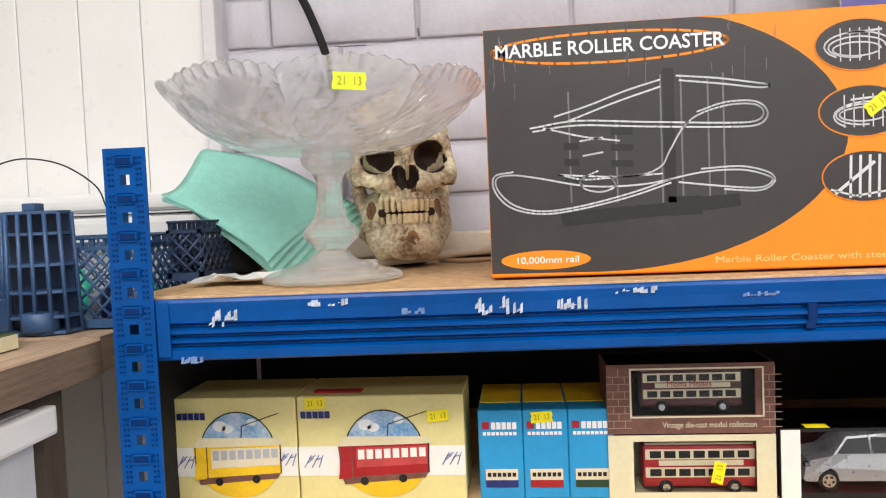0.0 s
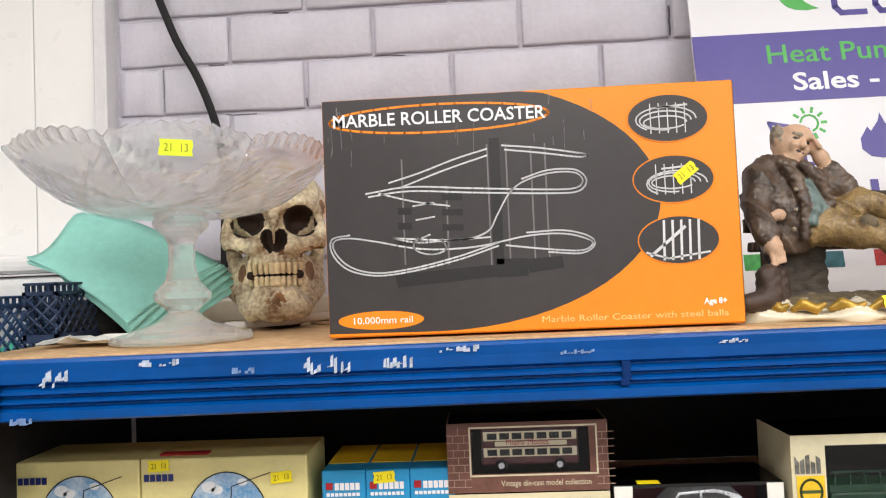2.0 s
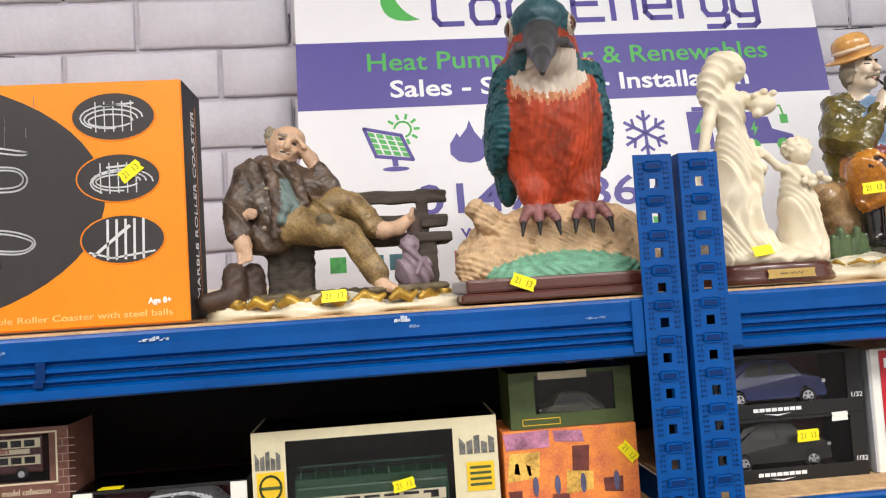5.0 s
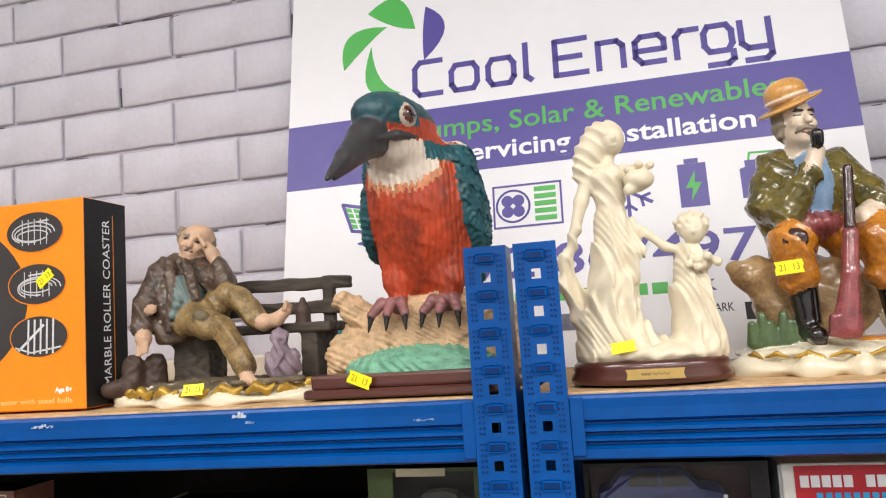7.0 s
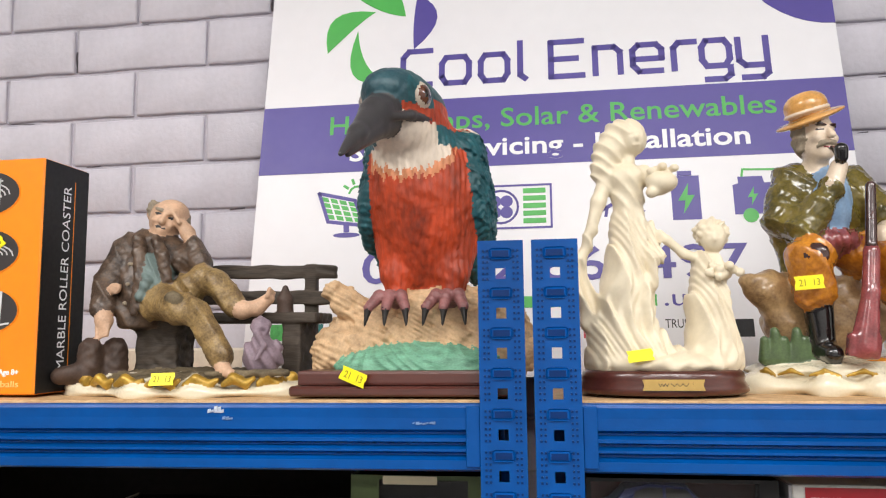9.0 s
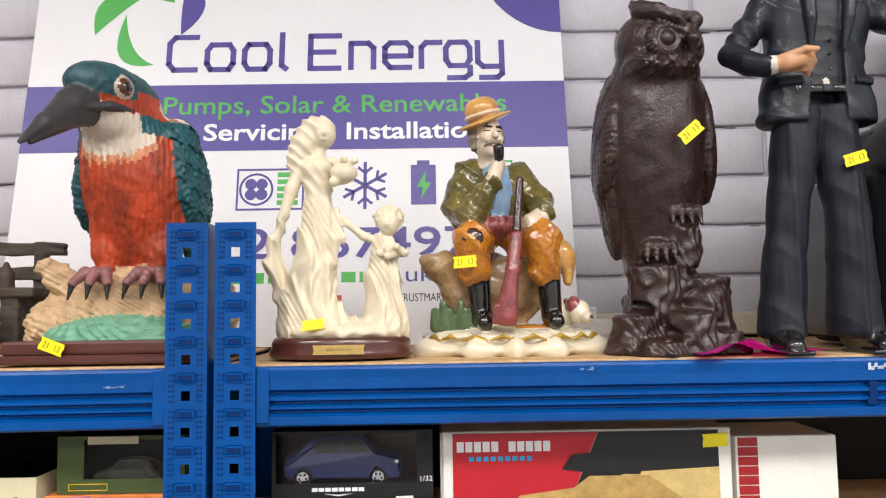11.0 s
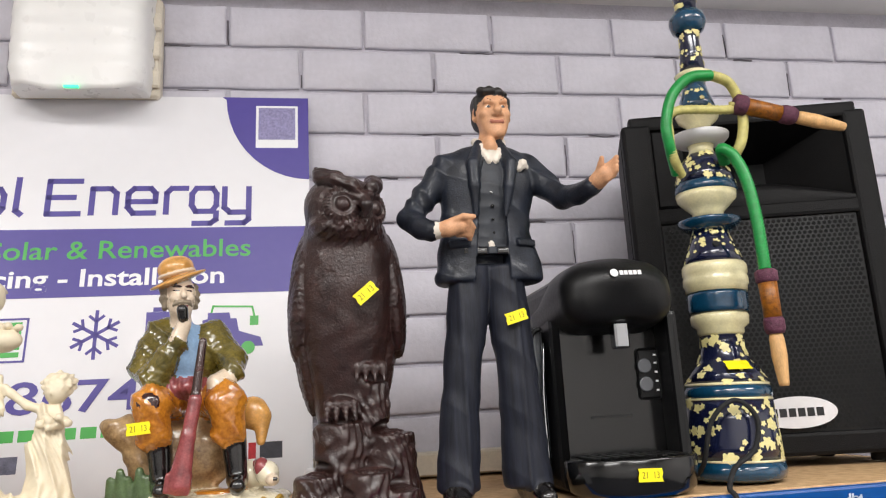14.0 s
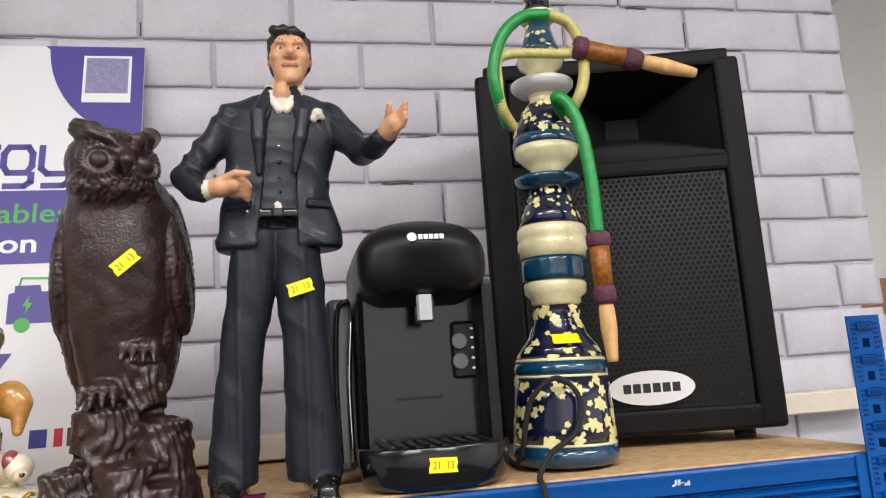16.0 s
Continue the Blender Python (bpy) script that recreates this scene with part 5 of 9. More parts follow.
    for w in (-1, 1):
        f.line([at(0.058, w * 0.0125, -0.021), at(0.036, w * 0.0225, -0.0150), at(0.014, w * 0.0300, -0.0145)], [0.0035, 0.0045, 0.0025], BEAK, 0.002)
        e = at(0.024, w * 0.0275, 0.0060)
        out = side * w * 0.93 + ahead * 0.36
        f.ell(e, (0.0062, 0.0116, 0.0116), RING, 0.002, (0, 0, -14 - w * 14))
        f.ell(e + out * 0.0018, (0.0058, 0.0094, 0.0094), IRIS, 0.0008, (0, 0, -14 - w * 14))
        f.ell(e + out * 0.0032, (0.0050, 0.0066, 0.0066), EYE, 0.0006, (0, 0, -14 - w * 14))
        # leg and claws
        x = 0.764 if w < 0 else 0.817
        f.line([(x, 0.770, 1.545), (x, 0.760, 1.520), (x, 0.756, 1.506)], [0.022, 0.015, 0.010], RUST, 0.008, wave=plume)
        f.cap((x, 0.756, 1.508), (x, 0.748, 1.494), 0.0072, 0.0065, FOOT, 0.003)
        for a in (-0.020, -0.004, 0.014):
            f.line([(x, 0.750, 1.495), (x + a * 0.6, 0.736, 1.499), (x + a, 0.727, 1.488)], [0.0056, 0.0056, 0.0046], FOOT, 0.002, wave=folds(0.0005, 1100, (0.6, 1, 1)))
            f.line([(x + a, 0.7262, 1.487), (x + a * 1.12, 0.7225, 1.472)], [0.0036, 0.0012], CLAW, 0.001)
    rag = lambda X, Y, Z: 0.0035 * np.sin(520 * X + 90 * Z) * np.sin(290 * X + 310 * Y + 2) + 0.002 * np.sin(1100 * X)
    near = lambda X, Y: (X - head[0]) * ahead[0] + (Y - head[1]) * ahead[1]
    off = lambda X, Y: np.abs((X - head[0]) * side[0] + (Y - head[1]) * side[1])
    front = lambda X: np.abs(X - 0.782)
    f.repaint(lambda X, Y, Z: (Z > 1.604 + rag(X, Y, Z) + 9.0 * front(X) ** 2) & (Z < 1.662) & (front(X) < 0.040 + rag(X, Y, Z)) & (Y < 0.762), PEACH, (TEAL, RUST))
    f.repaint(lambda X, Y, Z: (Z > 1.612 + rag(X, Y, Z) + 9.0 * front(X) ** 2) & (front(X) < 0.036 + rag(X, Y, Z)), WHITE, (PEACH,))
    f.repaint(lambda X, Y, Z: (Z > 1.636 + 0.4 * rag(X, Y, Z)) & (Z < 1.668) & (front(X) > 0.027 + 0.4 * rag(X, Y, Z)), TEAL, (WHITE, PEACH, RUST))
    cheek = lambda X, Y, Z: (Z - head[2] < np.where(near(X, Y) < 0.008, 0.007, -0.004) + 0.3 * rag(X, Y, Z)) & (Z - head[2] > -0.0165 + 0.3 * rag(X, Y, Z)) & (off(X, Y) > 0.017)
    f.repaint(lambda X, Y, Z: cheek(X, Y, Z) & (near(X, Y) < 0.050) & (near(X, Y) > -0.031), RUST, (TEAL, WHITE, PEACH))
    f.repaint(lambda X, Y, Z: cheek(X, Y, Z) & (near(X, Y) <= -0.031) & (near(X, Y) > -0.044), WHITE, (TEAL,))
    f.repaint(lambda X, Y, Z: (off(X, Y) < 0.022) & (near(X, Y) > 0.040) & (Z > head[2] - 0.004), GREY, (TEAL,))
    return solo("kingfisher_statue", f.mesh("kingfisher_statue", [G_TEAL, G_RUST, G_WHBR, G_BEAK, G_EYE, G_EYER, G_FOOT, G_LOG, G_GRASS, G_IRIS, G_PEACH, G_DARK, G_CROWN]), None, "large painted resin kingfisher perched on a pale log", "statue", (0.78, 0.78, 1.432))


def tramp():
    """A drowsy seated figure on a park bench, on a scrolled base."""
    f = Figure((0.405, 0.69, 1.407), (0.715, 0.87, 1.62), 0.0014)
    SK, CO, TR, BO, BE, SH, SA, CR, GO, EA, HA, DK = range(12)
    fo = folds(0.0019, 300, (0.6, 0.2, 0.8))
    f.ell((0.555, 0.775, 1.412), (0.128, 0.066, 0.014), CR, 0.004, wave=lambda X, Y, Z: 0.004 * np.sin(7 * np.arctan2(Y - 0.775, X - 0.555)))
    f.ell((0.555, 0.782, 1.420), (0.116, 0.052, 0.012), EA, 0.004, wave=lumps(0.002, 260))
    for i in range(9):
        a = radians(200 + 17.5 * i)
        c = np.array((0.555 + 0.118 * math.cos(a), 0.775 + 0.060 * math.sin(a), 1.420))
        t = np.array((-math.sin(a), math.cos(a) * 0.5, 0))
        f.line([c - t * 0.016, c - t * 0.006 + (0, 0, 0.005), c + t * 0.006, c + t * 0.014 + (0, 0, 0.004)], [0.0030, 0.0050, 0.0044, 0.0024], GO, 0.0015)
    # bench
    for z, y in ((1.533, 0.842), (1.505, 0.838)):
        f.block((0.575, y, z), (0.105, 0.0045, 0.0075), BE, 0.001, (0, 1.0, 0), 0.0015, folds(0.0006, 500, (0.05, 0, 1)))
    f.block((0.575, 0.808, 1.482), (0.103, 0.030, 0.0048), BE, 0.001, (0, 0.5, 0), 0.0015, folds(0.0007, 420, (0.05, 1, 0)))
    for x in (0.496, 0.652):
        f.block((x, 0.843, 1.478), (0.0065, 0.006, 0.062), BE, 0.002)
        f.block((x, 0.806, 1.447), (0.010, 0.026, 0.033), BE, 0.003, wave=lumps(0.001, 300))
    f.block((0.515, 0.800, 1.447), (0.016, 0.02, 0.032), BE, 0.003, wave=lumps(0.002, 300))
    # long coat, open over shirt and patched trousers
    cloth = both(pleats(0.0034, 260, (0.8, 0.3, 0.5)), lumps(0.0007, 600))
    f.loft([(1.472, 0.488, 0.776, 0.019, 0.016), (1.490, 0.490, 0.779, 0.025, 0.022), (1.520, 0.494, 0.786, 0.030, 0.027), (1.548, 0.496, 0.792, 0.031, 0.026), (1.563, 0.498, 0.796, 0.023, 0.019)], CO, 0.008, wave=cloth)
    f.loft([(1.496, 0.522, 0.777, 0.015, 0.020), (1.520, 0.514, 0.775, 0.013, 0.021), (1.548, 0.508, 0.780, 0.011, 0.019)], SH, 0.003, wave=pleats(0.0028, 420, (0.9, 0.2, 0.4)))
    f.ell((0.524, 0.774, 1.500), (0.026, 0.026, 0.019), TR, 0.006, wave=cloth)
    f.line([(0.489, 0.775, 1.567), (0.497, 0.764, 1.548), (0.503, 0.756, 1.520), (0.498, 0.754, 1.488)], [0.0058, 0.0070, 0.0055, 0.0042], CO, 0.002, lumps(0.0012, 500))
    f.line([(0.510, 0.772, 1.562), (0.522, 0.764, 1.545), (0.529, 0.762, 1.520)], [0.0055, 0.0066, 0.0050], CO, 0.002, lumps(0.0012, 500))
    f.line([(0.506, 0.762, 1.535), (0.512, 0.754, 1.518), (0.506, 0.751, 1.503)], [0.0040, 0.0050, 0.0036], SH, 0.002, folds(0.0008, 700, (0.6, 0, 1)))
    for bx, bz in ((0.493, 1.536), (0.4915, 1.516), (0.489, 1.497)):
        f.ell((bx, 0.7535, bz), (0.0026, 0.0022, 0.0026), HA, 0.0008)
    f.ell((0.476, 0.756, 1.512), (0.0070, 0.0045, 0.0060), SK, 0.002, wave=lumps(0.001, 700))
    # arm hanging down
    f.line([(0.473, 0.787, 1.556), (0.463, 0.776, 1.532), (0.459, 0.766, 1.513)], [0.0165, 0.0145, 0.0130], CO, 0.004, cloth)
    f.line([(0.459, 0.766, 1.513), (0.464, 0.758, 1.492)], [0.0130, 0.0120], CO, 0.003, cloth)
    f.line([(0.465, 0.756, 1.490), (0.468, 0.753, 1.480), (0.470, 0.751, 1.474)], [0.0080, 0.0086, 0.0060], SK, 0.002)
    for i in range(4):
        f.cap((0.464 + 0.0036 * i, 0.749, 1.475), (0.465 + 0.0036 * i, 0.747, 1.463 + 0.001 * i), 0.0025, 0.0019, SK, 0.001)
    # arm propping the head
    f.line([(0.512, 0.797, 1.555), (0.536, 0.790, 1.541), (0.551, 0.784, 1.538)], [0.0165, 0.0150, 0.0138], CO, 0.005, cloth)
    f.line([(0.551, 0.785, 1.539), (0.543, 0.788, 1.556)], [0.0132, 0.0100], CO, 0.003, cloth)
    f.line([(0.541, 0.789, 1.559), (0.535, 0.789, 1.571), (0.529, 0.788, 1.580)], [0.0068, 0.0076, 0.0060], SK, 0.002)
    for i in range(4):
        f.cap((0.530 - 0.001 * i, 0.780 + 0.0040 * i, 1.581), (0.523 - 0.001 * i, 0.780 + 0.0040 * i, 1.592 - 0.001 * i), 0.0027, 0.0020, SK, 0.001)
    f.ell((0.508, 0.796, 1.586), (0.0175, 0.018, 0.021), SK, 0.006, (0, 22, 0))
    f.ell((0.514, 0.797, 1.594), (0.016, 0.017, 0.013), SK, 0.006)
    head, ahead, up, side = np.array((0.508, 0.796, 1.587)), np.array((0.28, -0.955, -0.10)), np.array((0.36, 0.0, 0.93)), np.array((0.88, 0.28, -0.36))
    at = lambda a, u, s: head + ahead * a + up * u + side * s
    f.cap(at(0.017, 0.004, 0), at(0.0205, -0.003, 0), 0.0022, 0.0038, SK, 0.003)
    f.ell(at(0.011, -0.014, 0), (0.0085, 0.0075, 0.0065), SK, 0.005)
    f.cap(at(0.0180, -0.0095, -0.0045), at(0.0180, -0.0095, 0.0045), 0.0010, 0.0010, DK, 0.001)
    f.cap(at(0.0172, -0.012, -0.003), at(0.0172, -0.012, 0.003), 0.0018, 0.0018, SK, 0.002)
    for w in (-1, 1):
        f.ell(at(0.0175, 0.0035, w * 0.0068), (0.004, 0.003, 0.0026), SK, 0.002, cut=True)
        f.cap(at(0.0158, 0.003, w * 0.0045), at(0.0150, 0.003, w * 0.0095), 0.0011, 0.0011, DK, 0.001)
        f.cap(at(0.0170, 0.0075, w * 0.0035), at(0.0150, 0.0078, w * 0.0110), 0.0016, 0.0013, HA, 0.002)
        f.cap(at(0.0165, -0.005, w * 0.0085), at(0.0150, -0.008, w * 0.0080), 0.0030, 0.0025, SK, 0.003)
        f.ell(at(-0.003, 0.004, w * 0.0165), (0.006, 0.009, 0.011), HA, 0.003, wave=lumps(0.0018, 560))
        f.ell(at(0.001, -0.002, w * 0.0180), (0.0028, 0.0035, 0.0052), SK, 0.002)
    f.ell(at(-0.012, 0.004, 0), (0.014, 0.010, 0.013), HA, 0.004, wave=lumps(0.0018, 560))
    f.line([(0.482, 0.797, 1.571), (0.490, 0.783, 1.567), (0.508, 0.781, 1.560)], [0.0075, 0.0075, 0.0060], CO, 0.003, lumps(0.001, 500))
    # legs, bare feet
    f.line([(0.524, 0.780, 1.500), (0.560, 0.772, 1.519), (0.578, 0.770, 1.516)], [0.0180, 0.0150, 0.0132], TR, 0.005, cloth)
    f.line([(0.578, 0.770, 1.517), (0.588, 0.770, 1.506), (0.595, 0.770, 1.496)], [0.0138, 0.0128, 0.0126], TR, 0.004, cloth)
    f.line([(0.597, 0.770, 1.493), (0.606, 0.768, 1.489), (0.622, 0.766, 1.491), (0.634, 0.766, 1.500)], [0.0085, 0.0088, 0.0075, 0.0058], SK, 0.003)
    for i in range(4):
        f.cap((0.635, 0.760 + 0.0036 * i, 1.502), (0.637, 0.760 + 0.0036 * i, 1.509 - 0.0012 * i), 0.0026, 0.0022, SK, 0.001)
    f.line([(0.520, 0.766, 1.497), (0.548, 0.748, 1.492), (0.572, 0.742, 1.486)], [0.0180, 0.0150, 0.0132], TR, 0.005, cloth)
    f.line([(0.572, 0.742, 1.486), (0.584, 0.741, 1.466), (0.596, 0.740, 1.446)], [0.0134, 0.0124, 0.0130], TR, 0.004, cloth)
    f.line([(0.597, 0.740, 1.440), (0.604, 0.733, 1.433), (0.612, 0.728, 1.430)], [0.0078, 0.0068, 0.0046], SK, 0.002)
    f.ell((0.551, 0.735, 1.500), (0.009, 0.006, 0.007), EA, 0.002, (0, 20, 0))
    # boots, sack, bottle, stick
    for x, y in ((0.470, 0.765), (0.455, 0.747)):
        f.cap((x + 0.004, y, 1.452), (x + 0.004, y, 1.435), 0.0115, 0.0125, BO, 0.004, lumps(0.001, 400))
        f.cap((x, y - 0.004, 1.430), (x - 0.022, y - 0.008, 1.427), 0.0105, 0.0085, BO, 0.004)
    f.ell((0.634, 0.752, 1.444), (0.020, 0.018, 0.020), SA, 0.004, wave=folds(0.0016, 420, (1, 0.2, 0.4)))
    f.cap((0.634, 0.752, 1.462), (0.632, 0.752, 1.472), 0.006, 0.010, SA, 0.003, lumps(0.002, 420))
    f.line([(0.630, 0.745, 1.468), (0.642, 0.735, 1.455), (0.636, 0.731, 1.442)], [0.003, 0.003, 0.002], SA, 0.002)
    f.line([(0.640, 0.795, 1.487), (0.640, 0.795, 1.500), (0.640, 0.795, 1.512)], [0.0085, 0.008, 0.003], BO, 0.002)
    f.cap((0.59, 0.728, 1.429), (0.665, 0.735, 1.430), 0.003, 0.0035, EA, 0.002, lumps(0.001, 400))
    return solo("bench_figurine", f.mesh("bench_figurine", [G_SKIN, G_COAT, G_TROU, G_BOOT, G_BENCH, G_SHIRT, G_SACK, G_BASEC, G_GOLD, G_EARTH, G_HAIR, G_DARK]), None, "painted china figurine of a drowsy old figure on a bench", "figurine", (0.555, 0.775, 1.408))


def lady():
    """Ivory resin figures of a long-robed lady and a child."""
    f = Figure((0.915, 0.69, 1.425), (1.085, 0.83, 1.67), 0.0012)
    fo = both(pleats(0.0042, 400, (1, 0.55, 0.16)), folds(0.0007, 900, (1, 0.3, 0.2)))
    y = 0.757
    f.ell((1.003, y, 1.436), (0.066, 0.040, 0.012), 0, 0.006, wave=lumps(0.002, 240))
    f.line([(0.980, y, 1.560), (0.975, y, 1.50), (0.968, y, 1.440)], [0.016, 0.023, 0.030], 0, 0.004, fo)
    f.line([(0.966, y, 1.46), (0.990, y - 0.01, 1.445), (1.010, y - 0.01, 1.438)], [0.023, 0.021, 0.013], 0, 0.006, fo)
    f.line([(0.980, y, 1.575), (0.979, y, 1.600)], [0.0140, 0.0155], 0, 0.006, pleats(0.0022, 560, (0.8, 0.2, 0.6)))
    f.ell((0.979, y - 0.004, 1.604), (0.017, 0.012, 0.011), 0, 0.006)
    f.cap((0.980, y, 1.612), (0.983, y, 1.627), 0.006, 0.0055, 0, 0.005)
    f.ell((0.987, y - 0.003, 1.639), (0.0115, 0.0125, 0.0145), 0, 0.003)
    for x, w in ((0.983, 0.0026), (0.9915, 0.0024)):
        f.ell((x, y - 0.0155, 1.6415), (w, 0.002, 0.0016), 0, 0.001, cut=True)
    f.cap((0.985, y - 0.0135, 1.632), (0.990, y - 0.0135, 1.632), 0.0012, 0.0012, 0, 0.001)
    f.ell((0.9885, y - 0.0155, 1.6375), (0.0017, 0.0026, 0.0028), 0, 0.002)
    hair = pleats(0.0026, 620, (0.7, 0.2, 0.8))
    f.ell((0.981, y + 0.003, 1.646), (0.0155, 0.0155, 0.0135), 0, 0.003, wave=hair)
    f.line([(0.972, y + 0.004, 1.645), (0.964, y + 0.002, 1.628), (0.958, y, 1.612), (0.962, y, 1.598)], [0.013, 0.0135, 0.010, 0.005], 0, 0.006, hair)
    f.line([(0.963, y, 1.609), (0.953, y - 0.004, 1.582), (0.945, y - 0.006, 1.555)], [0.0075, 0.0065, 0.0048], 0, 0.004)
    f.line([(0.946, y - 0.006, 1.556), (0.934, y, 1.525), (0.934, y, 1.505), (0.948, y, 1.475), (0.962, y, 1.455)], [0.004, 0.007, 0.010, 0.013, 0.012], 0, 0.005, pleats(0.0034, 420, (0.8, 0.3, 0.5)))
    f.ell((0.941, y - 0.012, 1.505), (0.0055, 0.012, 0.026), 0, 0.003, (0, -14, 0), cut=True)
    f.line([(0.995, y, 1.609), (1.007, y - 0.012, 1.592), (0.998, y - 0.022, 1.586)], [0.007, 0.006, 0.005], 0, 0.004)
    f.ell((1.008, y - 0.016, 1.596), (0.014, 0.012, 0.010), 0, 0.003)
    for i in range(5):
        f.ell((0.999 + 0.005 * i, y - 0.018 + 0.004 * (i % 2), 1.606 + 0.002 * (i % 3)), (0.0042, 0.0042, 0.0035), 0, 0.001)
    f.line([(0.996, y - 0.004, 1.560), (1.000, y - 0.012, 1.53), (0.990, y - 0.016, 1.49), (1.0, y - 0.02, 1.452)], [0.005, 0.006, 0.006, 0.006], 0, 0.004, fo)
    f.line([(1.046, y, 1.524), (1.046, y, 1.490), (1.048, y, 1.444)], [0.0115, 0.017, 0.024], 0, 0.008, fo)
    f.ell((1.052, y - 0.003, 1.545), (0.0105, 0.0115, 0.0125), 0, 0.003)
    f.ell((1.051, y - 0.0145, 1.5435), (0.0015, 0.0022, 0.0022), 0, 0.002)
    for x in (1.0468, 1.0555):
        f.ell((x, y - 0.0145, 1.547), (0.002, 0.002, 0.0014), 0, 0.001, cut=True)
    f.ell((1.052, y + 0.004, 1.552), (0.0155, 0.0145, 0.0125), 0, 0.003, wave=lumps(0.0028, 480))
    f.line([(1.040, y, 1.528), (1.026, y - 0.003, 1.533), (1.012, y - 0.006, 1.545), (1.006, y - 0.006, 1.552)], [0.0048, 0.0042, 0.0038, 0.003], 0, 0.003)
    f.line([(1.053, y - 0.003, 1.527), (1.060, y - 0.010, 1.514), (1.052, y - 0.020, 1.511)], [0.005, 0.0045, 0.004], 0, 0.003)
    for i in range(7):
        f.ell((1.044 + 0.0042 * i, y - 0.020 + 0.004 * (i % 2), 1.514 + 0.003 * ((i * 2) % 3)), (0.0042, 0.0042, 0.004), 0, 0.001)
    ob = solo("lady_and_child_statue", f.mesh("lady_and_child_statue", [G_MARBLE]), None, "ivory resin statue of a robed lady with a child", "statue", (1.0, y, 1.432))
    t = thing("oval_plinth", "dark polished wooden oval plinth with a brass plate", "plinth", (1.003, y, 1.409))
    m = Matrix.Translation((1.003, y, 1.4105)) @ Matrix.Diagonal((1, 0.62, 1, 1))
    part("wood", lathe_bm([(0.070, 0), (0.073, 0.002), (0.073, 0.006), (0.0695, 0.011), (0.0705, 0.0135), (0.069, 0.018), (0.066, 0.0205)], m=m, seg=56), G_MAHOG, t)
    P = face_on(1.006, y - 0.0460, 1.4155, 6)
    pl = part("plate", plate_bm([(-0.025, 0), (0.025, 0), (0.0235, 0.0045), (0.025, 0.009), (-0.025, 0.009), (-0.0235, 0.0045)], P, 0.0012), G_BRASS, t, "engraved brass plate")
    bm = bmesh.new()
    for a in ((-0.012, -0.004), (-0.002, 0.012)):
        add_strip(bm, [(a[0] + (a[1] - a[0]) * i / 6, 0.0045 + 0.0012 * (-1) ** i) for i in range(7)], 0.0005, P @ Matrix.Translation((0, 0, 0.0013)), 0.0002)
    part("engraving", bm, G_DARK, pl)
    return ob


